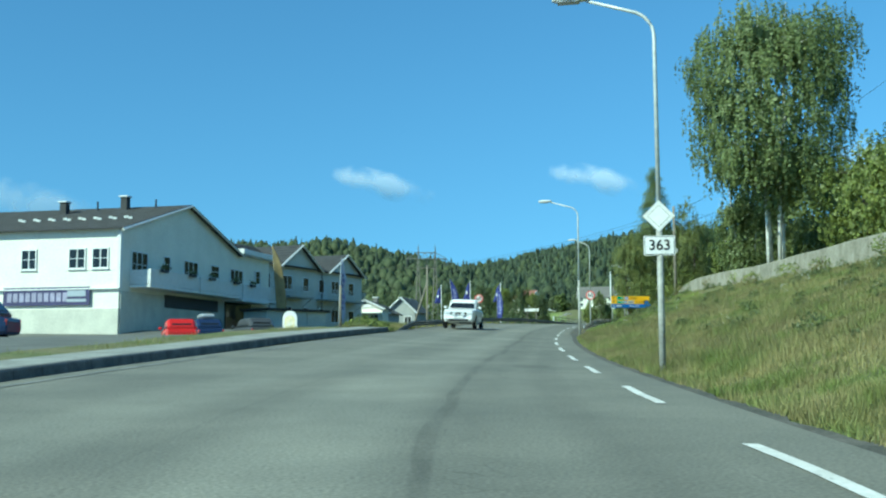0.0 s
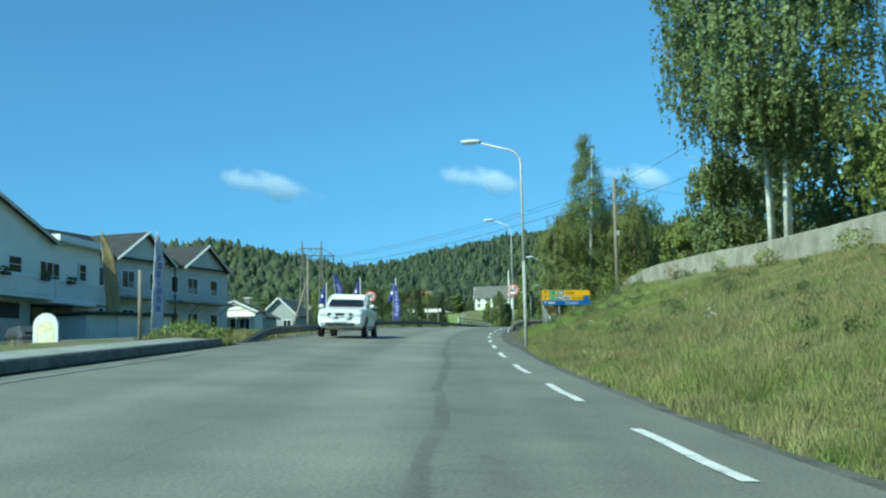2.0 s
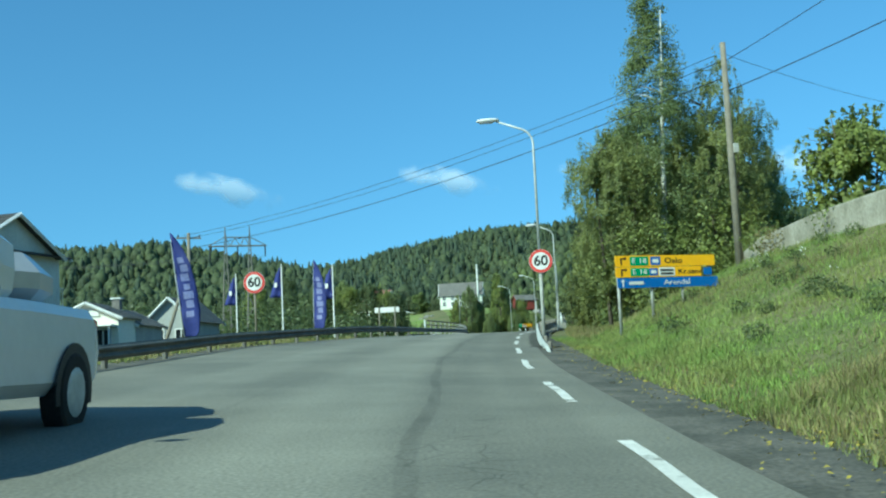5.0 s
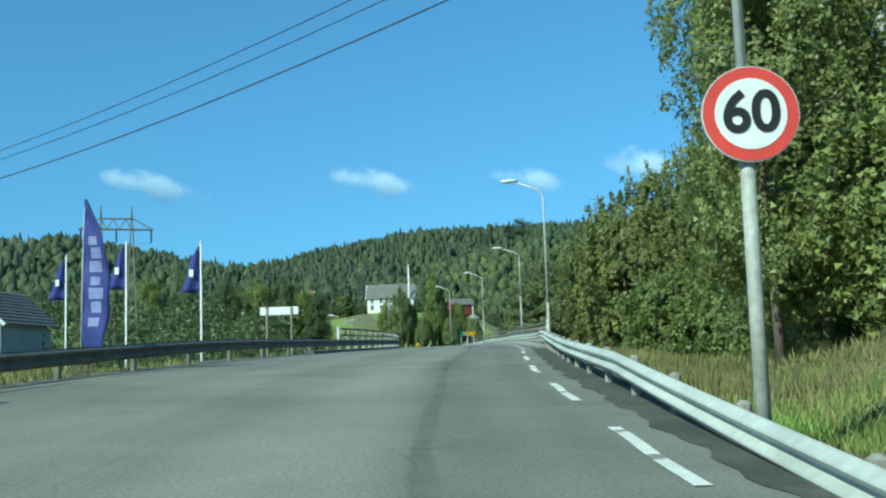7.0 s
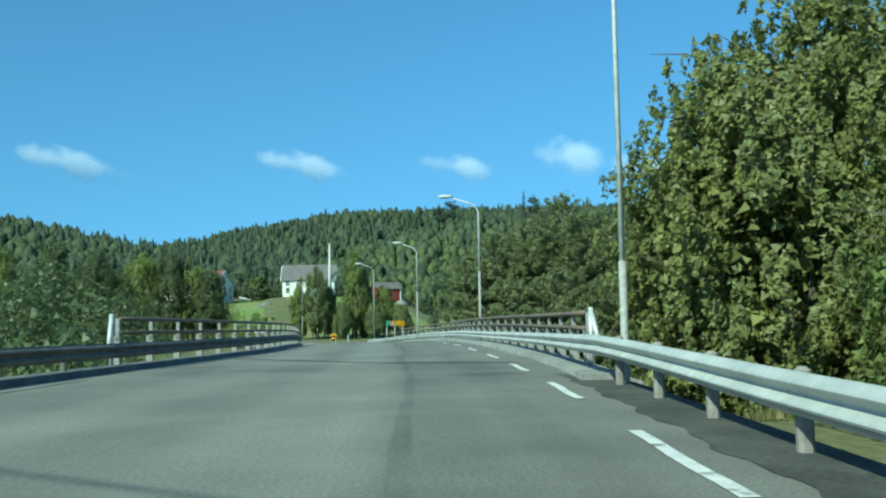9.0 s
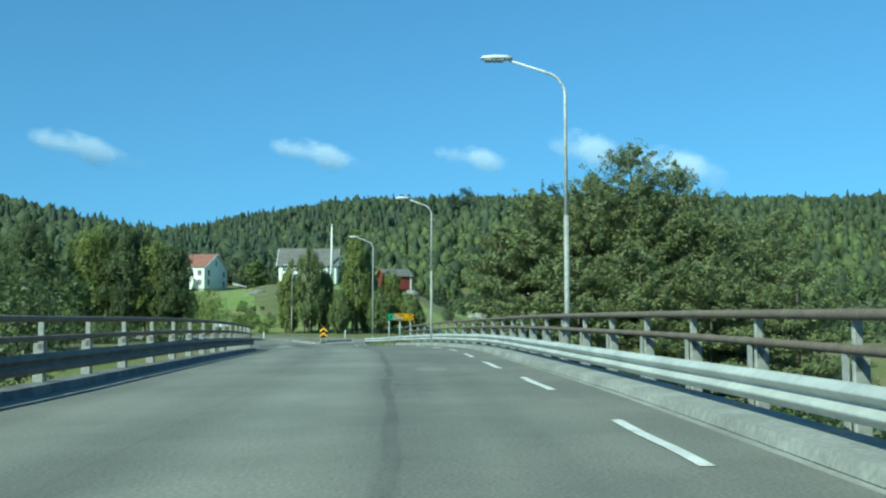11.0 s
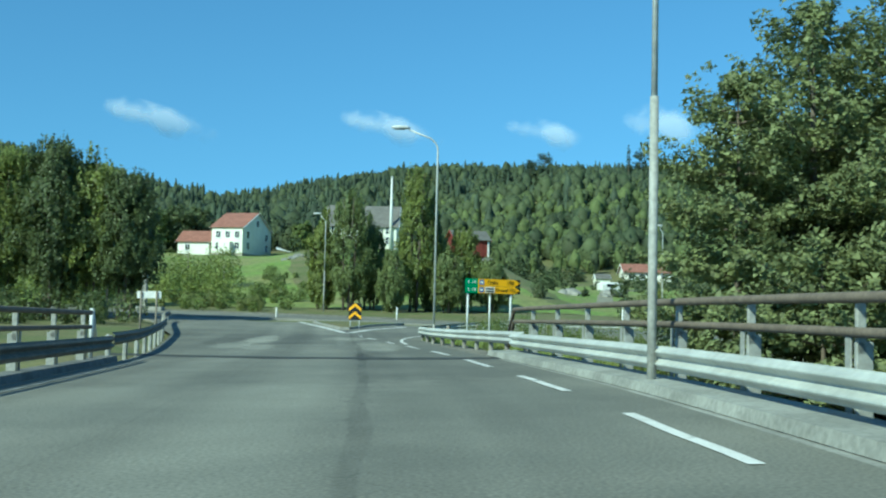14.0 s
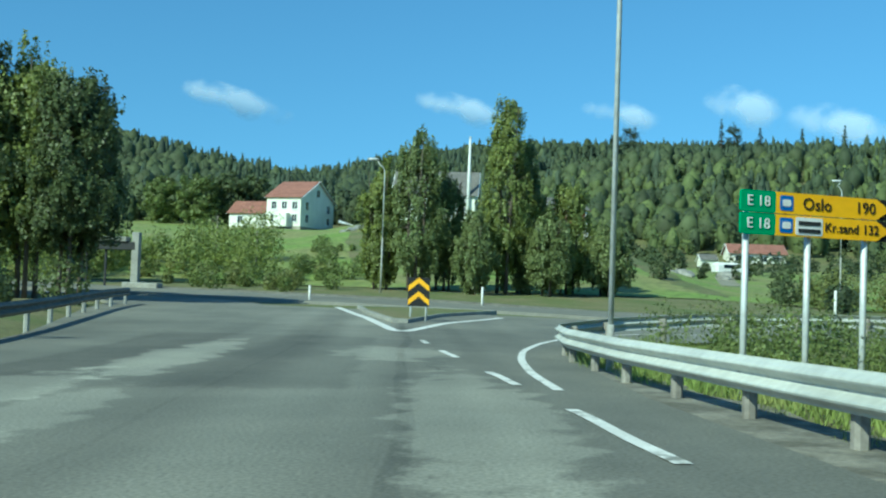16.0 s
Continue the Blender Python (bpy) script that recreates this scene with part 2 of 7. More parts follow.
M["leaf_birch"] = material("birch_leaf", (0.255, 0.3, 0.115), 0.5, col2=(0.2, 0.245, 0.09), scale=0.5, fine=3, rand=0.35, trans=0.4)
M["leaf_green"] = material("green_leaf", (0.29, 0.33, 0.085), 0.5, col2=(0.22, 0.262, 0.075), scale=0.5, fine=3, rand=0.35, trans=0.4)
M["leaf_yellow"] = material("yellowing_leaf", (0.27, 0.285, 0.085), 0.55, col2=(0.2, 0.225, 0.072), scale=0.45, fine=3, rand=0.35, trans=0.4)
M["leaf_willow"] = material("willow_leaf", (0.21, 0.26, 0.075), 0.55, col2=(0.17, 0.21, 0.062), scale=0.5, fine=3, rand=0.35, trans=0.4)
M["leaf_aspen"] = material("aspen_leaf", (0.3, 0.325, 0.11), 0.5, col2=(0.24, 0.27, 0.09), scale=0.5, fine=3, rand=0.35, trans=0.45)
M["leaf_dark"] = material("dark_leaf", (0.15, 0.185, 0.07), 0.5, col2=(0.115, 0.148, 0.055), scale=0.5, fine=3, rand=0.35, trans=0.4)
M["needle"] = material("pine_needle", (0.26, 0.29, 0.118), 0.6, col2=(0.205, 0.235, 0.1), scale=0.5, fine=3, rand=0.35, trans=0.35)
M["spruce"] = material("spruce_needle", (0.072, 0.098, 0.05), 0.75, col2=(0.052, 0.078, 0.044), scale=0.035, fine=0.2, spread=0.4, rand=0.12, trans=0.1)
M["wood_mix"] = material("mixed_wood_leaf", (0.1, 0.126, 0.05), 0.75, col2=(0.062, 0.086, 0.038), scale=0.03, fine=0.2, spread=0.42, rand=0.14, trans=0.2)
M["wood_light"] = material("young_wood_leaf", (0.165, 0.205, 0.064), 0.75, col2=(0.12, 0.155, 0.052), scale=0.05, fine=0.25, spread=0.35, rand=0.14, trans=0.25)
M["bark"] = material("bark", (0.16, 0.13, 0.10), 0.9, scale=3, fine=15, bump=0.6)
M["birch_bark"] = material("birch_bark", (0.78, 0.76, 0.7), 0.8, col2=(0.5, 0.48, 0.43), scale=1.4, fine=9, bump=0.4)
M["pole_wood"] = material("weathered_pole_wood", (0.27, 0.24, 0.19), 0.9, scale=2, fine=20, bump=0.3)
M["galv"] = material("galvanised_steel", (0.68, 0.7, 0.68), 0.5, 0.2, col2=(0.56, 0.58, 0.57), scale=2.5, fine=12, spread=0.15)
M["beam"] = material("pale_galvanised_beam", (0.57, 0.585, 0.54), 0.55, 0.05, col2=(0.45, 0.465, 0.43), scale=0.9, fine=9, spread=0.12)
# steel darkened: the left rails' shade is in the colour; the pylon shares it
M["steel_darkened"] = material("darkened_steel", (0.2, 0.19, 0.16), 0.75, 0.0, col2=(0.135, 0.13, 0.11), scale=2, fine=12)
M["rail_wood"] = material("brown_rail", (0.2, 0.16, 0.12), 0.8, scale=3, fine=20)
M["post_grey"] = material("grey_post", (0.44, 0.44, 0.4), 0.65, 0.05, scale=2, fine=14)
M["post_worn"] = material("weathered_post", (0.33, 0.31, 0.27), 0.75, 0.0, col2=(0.24, 0.22, 0.19), scale=2, fine=14)
M["gravel_pale"] = material("pale_gravel", (0.27, 0.25, 0.2), 0.95, col2=(0.13, 0.12, 0.092), scale=2.2, fine=16, bump=0.9, spread=0.3)
M["lamp_white"] = material("lamp_housing", (0.75, 0.76, 0.74), 0.4, scale=4, fine=20, spread=0.1)
M["lens"] = material("lamp_lens", (0.45, 0.47, 0.48), 0.2, scale=4, fine=20)
M["dark"] = material("dark_metal", (0.03, 0.032, 0.035), 0.6, scale=4, fine=20)
M["black"] = material("black_print", (0.012, 0.012, 0.012), 0.6, scale=4, fine=20)
M["white"] = material("white_sheet", (0.78, 0.78, 0.76), 0.45, col2=(0.7, 0.7, 0.67), scale=2, fine=8, spread=0.08)
M["red_sign"] = material("sign_red", (0.62, 0.06, 0.045), 0.45, col2=(0.55, 0.055, 0.045), scale=2, fine=8, spread=0.08)
M["yellow"] = material("sign_yellow", (0.95, 0.5, 0.012), 0.45, col2=(0.92, 0.46, 0.012), scale=2, fine=8, spread=0.06)
M["green_sign"] = material("sign_green", (0.0, 0.33, 0.13), 0.45, scale=2, fine=8, spread=0.08)
M["blue_sign"] = material("sign_blue", (0.02, 0.14, 0.48), 0.45, scale=2, fine=8, spread=0.08)
M["clad_white"] = material("white_cladding", (0.85, 0.83, 0.73), 0.65, col2=(0.79, 0.77, 0.67), scale=0.6, fine=6, spread=0.08)
M["clad_grey"] = material("grey_cladding", (0.63, 0.63, 0.58), 0.7, col2=(0.55, 0.56, 0.52), scale=0.6, fine=6, spread=0.1)
# grey cladding with the shade on the walls put into its colour
M["clad_grey_shaded"] = material("shaded_grey_cladding", (0.4, 0.41, 0.39), 0.75, col2=(0.33, 0.34, 0.33), scale=0.6, fine=6, spread=0.12)
M["plinth"] = material("plinth_render", (0.66, 0.65, 0.55), 0.8, col2=(0.56, 0.55, 0.47), scale=0.8, fine=8, spread=0.1)
M["trim"] = material("white_trim", (0.8, 0.8, 0.78), 0.5, scale=2, fine=10, spread=0.06)
M["glass"] = material("window_glass", (0.02, 0.024, 0.028), 0.08, scale=2, fine=4, spec=0.4)
M["roof_dark"] = material("dark_roof_tile", (0.06, 0.06, 0.062), 0.8, scale=1.2, fine=9, bump=0.4, rand=0.25)
M["roof_red"] = material("red_roof_tile", (0.35, 0.16, 0.12), 0.8, scale=1.2, fine=9, bump=0.4, rand=0.2)
M["roof_grey"] = material("grey_roof_tile", (0.2, 0.19, 0.175), 0.85, scale=1.2, fine=9, bump=0.4, rand=0.2)
M["barn_red"] = material("falu_red_boards", (0.2, 0.036, 0.026), 0.85, scale=1.5, fine=12, rand=0.2)
M["flag"] = material("flag_blue", (0.05, 0.065, 0.3), 0.7, scale=1.5, fine=10, spread=0.15, trans=0.25)
M["flag_tan"] = material("flag_tan", (0.55, 0.42, 0.2), 0.7, scale=1.5, fine=10, trans=0.3)
M["flag_print"] = material("flag_print", (0.26, 0.28, 0.55), 0.7, scale=1.5, fine=10)
M["banner"] = material("banner_violet", (0.06, 0.055, 0.16), 0.6, scale=1.5, fine=10)
M["banner_text"] = material("banner_print", (0.42, 0.4, 0.55), 0.6, scale=1.5, fine=10)
M["car_red"] = material("red_car_paint", (0.55, 0.02, 0.02), 0.25, scale=2, fine=10, spread=0.05)
M["car_blue"] = material("dark_blue_car_paint", (0.02, 0.035, 0.09), 0.25, scale=2, fine=10, spread=0.05)
M["car_silver"] = material("silver_car_paint", (0.55, 0.56, 0.57), 0.3, 0.4, scale=2, fine=10, spread=0.05)
M["car_grey"] = material("dark_grey_car_paint", (0.1, 0.105, 0.11), 0.3, 0.3, scale=2, fine=10, spread=0.05)
M["car_white"] = material("white_car_paint", (0.8, 0.8, 0.79), 0.25, scale=2, fine=10, spread=0.03)
M["rubber"] = material("rubber", (0.02, 0.02, 0.02), 0.85, scale=4, fine=20)
M["headlight"] = material("headlight_glass", (0.6, 0.62, 0.64), 0.1, scale=4, fine=20, spread=0.05)
M["rock"] = material("rock", (0.34, 0.33, 0.3), 0.9, col2=(0.22, 0.22, 0.2), scale=0.8, fine=6, bump=0.6)


# ---- geometry ----
class Geo:
    """Collects faces of one mesh."""

    def __init__(self):
        self.v, self.f = [], []

    def add(self, verts, faces):
        n = len(self.v)
        self.v += [tuple(p) for p in verts]
        self.f += [tuple(i + n for i in q) for q in faces]
        return self

    def box(self, c, s, rz=0.0, bev=0.0):
        """A box of size s about c, turned by rz degrees about z, with its upright and level edges cut by bev."""
        hx, hy, hz = s[0] / 2, s[1] / 2, s[2] / 2
        ca, sa = math.cos(radians(rz)), math.sin(radians(rz))
        b = min(bev, hx * 0.9, hy * 0.9, hz * 0.9)
        if b <= 0:
            pts = [(x, y, z) for z in (-hz, hz) for x, y in ((-hx, -hy), (hx, -hy), (hx, hy), (-hx, hy))]
            faces = [(3, 2, 1, 0), (4, 5, 6, 7), (0, 1, 5, 4), (1, 2, 6, 5), (2, 3, 7, 6), (3, 0, 4, 7)]
        else:
            pts, faces = [], []
            rings = ((-hz, b), (-hz + b, 0), (hz - b, 0), (hz, b))
            for z, k in rings:
                x, y = hx - k, hy - k
                pts += [(-x + b, -y, z), (x - b, -y, z), (x, -y + b, z), (x, y - b, z), (x - b, y, z), (-x + b, y, z), (-x, y - b, z), (-x, -y + b, z)]
            for r in range(3):
                for i in range(8):
                    j = (i + 1) % 8
                    faces.append((r * 8 + i, r * 8 + j, r * 8 + 8 + j, r * 8 + 8 + i))
            faces += [tuple(range(7, -1, -1)), tuple(range(24, 32))]
        return self.add([(c[0] + x * ca - y * sa, c[1] + x * sa + y * ca, c[2] + z) for x, y, z in pts], faces)

    def tube(self, pts, radii, n=8, caps=True):
        """A round bar through pts with the radius at each."""
        pts = [Vector(p) for p in pts]
        if isinstance(radii, (int, float)):
            radii = [radii] * len(pts)
        base = len(self.v)
        for i, p in enumerate(pts):
            d = (pts[min(i + 1, len(pts) - 1)] - pts[max(i - 1, 0)]).normalized()
            a = d.cross(Vector((0, 0, 1)) if abs(d.z) < 0.9 else Vector((0, 1, 0))).normalized()
            b = d.cross(a)
            for k in range(n):
                w = 2 * math.pi * k / n
                q = p + (a * math.cos(w) + b * math.sin(w)) * radii[i]
                self.v.append(tuple(q))
        for i in range(len(pts) - 1):
            for k in range(n):
                j = (k + 1) % n
                self.f.append((base + i * n + k, base + i * n + j, base + i * n + n + j, base + i * n + n + k))
        if caps:
            self.f.append(tuple(base + k for k in range(n - 1, -1, -1)))
            self.f.append(tuple(base + (len(pts) - 1) * n + k for k in range(n)))
        return self

    def prism(self, poly, z0, z1):
        """An upright prism over the polygon poly of (x, y)."""
        n = len(poly)
        return self.add([(x, y, z0) for x, y in poly] + [(x, y, z1) for x, y in poly],
                        [tuple(range(n - 1, -1, -1)), tuple(range(n, 2 * n))] + [(i, (i + 1) % n, n + (i + 1) % n, n + i) for i in range(n)])

    def plate(self, poly, o, u, w, thick):
        """A flat plate: the polygon of (a, b) laid at o along the unit ways u and w, thick behind it."""
        o, u, w = Vector(o), Vector(u), Vector(w)
        back = w.cross(u).normalized() * thick
        n = len(poly)
        front = [o + u * a + w * b for a, b in poly]
        return self.add(front + [p + back for p in front], [tuple(range(n)), tuple(range(2 * n - 1, n - 1, -1))] + [(i, n + i, n + (i + 1) % n, (i + 1) % n) for i in range(n)])


def link(name, geo, mat, smooth=False, parent=None, label="", m=None):
    me = bpy.data.meshes.new(name)
    me.from_pydata(geo.v, [], geo.f)
    me.materials.append(M[mat] if isinstance(mat, str) else mat)
    if smooth:
        me.polygons.foreach_set("use_smooth", [True] * len(me.polygons))
    me.update()
    ob = new(name, me)
    if parent:
        ob.parent = parent
    if m is not None:
        ob.matrix_basis = m
    return tagged(ob, label)


def part(name, geo, mat, parent, label="", smooth=False):
    return link(name, geo, mat, smooth, parent, label)


def thing(name, label, category, m=None, group="", kind=""):
    e = new(name)
    e.empty_display_size = 0.2
    if m is not None:
        e.matrix_basis = m
    return tagged(e, label, category, group, kind)


def share(name, source, parent, m):
    """Another piece on the mesh of source."""
    ob = new(name, source.data)
    ob.parent, ob.matrix_basis = parent, m
    return ob


def lettering(text, size, parent, mat, m, name="lettering", align="LEFT", bold=0.0):
    """Characters in the built-in font, as a thin mesh."""
    cu = bpy.data.curves.new(name, "FONT")
    cu.body, cu.size, cu.align_x, cu.align_y, cu.extrude, cu.resolution_u, cu.offset = text, size, align, "CENTER", 0.004, 5 if bold else 2, size * bold
    tmp = bpy.data.objects.new(name, cu)
    me = bpy.data.meshes.new_from_object(tmp)
    bpy.data.objects.remove(tmp)
    me.materials.clear()
    me.materials.append(M[mat])
    ob = new(name, me)
    ob.parent, ob.matrix_basis = parent, m
    return ob


# ---- the line of the road ----
# y, x, height of the surface under the camera's lane, cross fall (right side down), left and right edge lines
LINE = np.array([
    (-40, 15.4, -0.9, 0.0, -6.4, 2.4), (-10, 12.9, 0.0, 0.0, -6.4, 2.4), (8, 11.36, 0.54, 0.005, -6.4, 2.4), (17, 10.68, 0.92, 0.005, -6.4, 2.3), (27, 10.51, 1.26, 0.022, -6.3, 2.2),
    (35, 10.7, 1.5, 0.038, -6.2, 1.95), (41, 10.93, 1.76, 0.048, -6.0, 1.62), (48, 11.15, 2.05, 0.048, -5.9, 1.4), (54, 11.36, 2.3, 0.047, -5.9, 1.32), (69, 11.87, 2.92, 0.044, -5.9, 1.5),
    (82, 12.72, 3.48, 0.034, -6.0, 1.54), (95, 14.24, 4.04, 0.036, -6.2, 1.53), (108, 16.03, 4.53, 0.018, -6.3, 1.63), (121, 18.4, 4.9, 0.012, -6.2, 1.78), (131, 20.13, 5.11, 0.005, -5.9, 2.1),
    (142, 21.9, 5.32, 0.0, -5.4, 2.3), (155, 23.92, 5.57, -0.01, -4.8, 2.25), (168, 25.65, 5.77, -0.012, -4.7, 2.2), (175, 26.4, 5.83, -0.016, -4.7, 2.5), (181, 26.98, 5.86, -0.02, -4.7, 2.55), (193, 27.76, 5.86, -0.028, -4.7, 2.35),
    (206, 28.3, 5.73, -0.034, -5.2, 2.0), (212, 28.48, 5.66, -0.026, -5.7, 1.72), (217, 28.62, 5.62, -0.018, -6.3, 1.42), (228, 28.9, 5.6, -0.005, -7.6, 0.6), (244, 29.0, 5.75, 0.0, -10.0, 0.0), (262, 29.0, 6.0, 0.0, -11.0, 0.0), (300, 29.0, 7.0, 0.0, -11.0, 0.0)])
LY = np.arange(-40, 300.01, 0.5)
LINE_S = []
for col in range(1, 6):
    v = np.interp(LY, LINE[:, 0], LINE[:, col])
    pad = np.concatenate([2 * v[0] - v[12:0:-1], v, 2 * v[-1] - v[-2:-14:-1]])
    LINE_S.append(np.convolve(pad, np.hanning(27)[1:-1] / np.hanning(27)[1:-1].sum(), "valid"))


def line(y):
    """x, z, cross fall, left edge, right edge of the road at y."""
    return [np.interp(y, LY, v) for v in LINE_S]


def on_road(y, o, dz=0.0):
    x, z, b, _, _ = line(y)
    return (float(x + o), float(y), float(z - b * o + dz))


def smooth01(v, a, b):
    t = np.clip((v - a) / (b - a), 0, 1)
    return t * t * (3 - 2 * t)


# tops of the two wooded ridges: the near one on both sides, the far one between them
NEAR_X = [-900, -400, -220, -140, -105, -75, -50, -27, -5, 20, 60, 100, 120, 154, 194, 240, 400, 900]
NEAR_Z = [93, 85, 72, 67, 70, 63, 57, 52, 46, 42, 46, 58, 65, 67, 71, 73, 80, 94]
FAR_X = [-900, -200, -80, -33, 2, 25, 57, 90, 127, 166, 230, 400, 900]
FAR_Z = [60, 56, 60, 67, 73, 79, 86, 92, 93, 95, 97, 100, 110]


def wave(x, y):
    return 0.5 * np.sin(x * 0.11 + 1.3) * np.cos(y * 0.09) + 0.3 * np.sin(x * 0.31 + y * 0.23) + 0.2 * np.sin(y * 0.57 - x * 0.4)


def ground_z(x, y):
    """Height of the ground, without the road's own layer."""
    x, y = np.asarray(x, float), np.asarray(y, float)
    yc = np.clip(y, -40, 300)
    cx, cz, b, el, er = line(yc)
    o = x - cx
    road = cz - b * np.clip(o, -9, 4)
    # right-hand verge: a bank up to the stone wall, then the wood's edge, then the valley
    bank = np.interp(y, [-40, 10, 45, 75, 84, 92, 98, 104, 112], [3.2, 3.2, 3.2, 3.05, 2.95, 2.85, 2.5, 1.3, -0.6])
    toe = er + np.interp(y, [-40, 58, 66, 80, 92, 100], [1.15, 1.15, 1.7, 1.8, 2.2, 2.6])
    crest = np.interp(y, [-40, 70, 84, 98, 130], [13, 13, 11.4, 9.7, 11])
    rise = bank * np.clip((o - toe) / (crest - toe), 0, 1)
    past = np.interp(y, [-40, 85, 100, 112, 135], [0.9, 0.9, 0.6, -0.4, -1.2]) * np.clip((o - crest) / 6, 0, 6) ** 0.8
    right = rise + past
    left = -0.02 - np.interp(y, [-40, 20, 60, 110, 130], [0.0, 0.0, 0.1, 0.25, 0.3]) * np.clip((-o - 8) / 12, 0, 1.5)
    left = left - 0.72 * smooth01(y, 48, 58) * (1 - smooth01(y, 72, 80)) * smooth01(-o, 11.5, 14.5)  # the shop yard lies lower
    z = road + np.where(o > 0, right, left) - 0.06
    z = z + np.where((o > 4), 0.10 * wave(x * 3, y * 3) * np.clip((o - 4) / 4, 0, 1), 0)
    # the river valley under the bridge
    valley = smooth01(y, 124, 146) * (1 - smooth01(y, 200, 210))
    aside = smooth01(np.abs(o + 1.2), 5.0, 11) * smooth01(y, 112, 132) * (1 - smooth01(y, 200, 212))
    deep = np.maximum(valley, aside * 0.55)
    z = z * (1 - deep) + (-0.8 + 0.5 * wave(x, y)) * deep
    # farther side: junction level, fields and the wooded hill
    junction = np.interp(y, [206, 216, 228, 244, 262, 285, 300, 332, 358, 390, 430], [5.67, 5.56, 5.54, 5.69, 5.94, 7.0, 9.0, 14.3, 16.9, 17.4, 20.0])
    field = junction + 0.25 * wave(x * 0.5, y * 0.5) * smooth01(y, 275, 320)
    low = np.interp(y, [206, 228, 262, 285, 300, 330, 380, 424, 440], [5.5, 5.5, 5.9, 6.6, 7.2, 9.0, 11.5, 13.8, 14.8]) + 0.2 * wave(x * 0.5, y * 0.5)
    field = field + (low - field) * smooth01(x, 51, 64)
    field = field - 2.3 * np.exp(-((y - 350) / 38) ** 2) * (1 - smooth01(x, 17, 28))
    z = np.where(y > 206, z * (1 - smooth01(y, 212, 232)) + field * smooth01(y, 212, 232), z)
    inside = smooth01(o, el - 2.5, el - 0.6) * (1 - smooth01(o, er + 1.2, er + 2.4)) * smooth01(y, 196, 204) * (1 - smooth01(y, 250, 256))
    z = z - 0.3 * inside
    base = np.minimum(z, 24.0)
    knolls = wave(x * 0.15, y * 0.15) * 1.5 * smooth01(y, 420, 520)
    k1, k2 = smooth01(y, 398, 680), smooth01(y, 415, 860)
    near = base * (1 - k1) + np.interp(x, NEAR_X, NEAR_Z) * k1
    far = base * (1 - k2) + np.interp(x, FAR_X, FAR_Z) * k2
    z = np.where(y > 398, np.maximum(near, far) + knolls, z)
    z = z + np.where(y > 860, (y - 860) * 0.02, 0)
    # the land rises gently far to the sides
    z = z + 22 * smooth01(np.abs(x - 10), 90, 420) * (1 - smooth01(y, 350, 500))
    return z


def gz(x, y):
    return float(ground_z(x, y))


# ---- ground and roads ----
def axis_steps(marks):
    out = []
    for a, b, s in marks:
        out += list(np.arange(a, b, s))
    return np.array(out + [marks[-1][1]])


def build_ground():
    xs = axis_steps([(-1500, -300, 100), (-300, -60, 20), (-60, -20, 4), (-20, 9, 1.0), (9, 34, 0.5), (34, 50, 1.0), (50, 130, 5), (130, 300, 10), (300, 400, 20), (400, 1600, 100)])
    ys = axis_steps([(-400, -40, 40), (-40, 300, 1.25), (300, 460, 8), (460, 900, 15), (900, 2600, 120)])
    X, Y = np.meshgrid(xs, ys)
    Z = ground_z(X, Y)
    nx, ny = len(xs), len(ys)
    v = np.stack([X.ravel(), Y.ravel(), Z.ravel()], 1)
    i = np.arange(nx * ny).reshape(ny, nx)
    f = np.stack([i[:-1, :-1].ravel(), i[:-1, 1:].ravel(), i[1:, 1:].ravel(), i[1:, :-1].ravel()], 1)
    g = Geo()
    g.v, g.f = v.tolist(), f.tolist()
    return tagged(link("ground", g, "grass", True), "grassy ground with summer verges, fields and wooded hills", "ground", kind="structure")


build_ground()


def ribbon(name, y0, y1, left, right, dz, mat, label, category, step=1.0, uv=False, kind="structure", skirt=0.0, cols=2, parent=None):
    """A strip along the road between two offsets, which may be functions of y."""
    g, uvs = Geo(), []
    ys = np.arange(y0, y1 + 1e-6, step)
    fl = left if callable(left) else (lambda y: left)
    fr = right if callable(right) else (lambda y: right)
    for y in ys:
        a, b = fl(y), fr(y)
        for k in range(cols):
            o = a + (b - a) * k / (cols - 1)
            g.v.append(on_road(y, o, dz))
            uvs.append((o, y))
    for r in range(len(ys) - 1):
        for k in range(cols - 1):
            i = r * cols + k
            g.f.append((i, i + 1, i + cols + 1, i + cols))
    if skirt:
        n = len(g.v)
        for k in (0, cols - 1):
            s = len(g.v)
            for r in range(len(ys)):
                p = g.v[r * cols + k]
                g.v.append((p[0], p[1], p[2] - skirt))
                uvs.append(uvs[r * cols + k])
            for r in range(len(ys) - 1):
                q = (r * cols + k, (r + 1) * cols + k, s + r + 1, s + r)
                g.f.append(q if k == 0 else q[::-1])
    ob = link(name, g, mat, False, parent)
    if uv:
        lay = ob.data.uv_layers.new(name="across")
        for lp in ob.data.loops:
            lay.data[lp.index].uv = uvs[lp.vertex_index]
    return tagged(ob, label, category, kind=kind)


def edge_r(y):
    return float(line(y)[4])


def edge_l(y):
    return float(line(y)[3])


ribbon("road", -40, 254, lambda y: edge_l(y) - 0.45 - float(np.interp(y, [228, 254], [0, 1.5])), lambda y: edge_r(y) + 0.75 - 0.2 * float(smooth01(y, 60, 70)) * (1 - float(smooth01(y, 92, 100))) + float(np.interp(y, [205, 217, 222, 228, 231, 235, 237.5, 238, 246, 254], [0, 0.35, 0.9, 2.0, 4.8, 10, 12, 12, 12, -9])), 0.0, "asphalt", "worn grey asphalt road with wheel tracks and a sealed crack", "road", 0.5, True, cols=9)


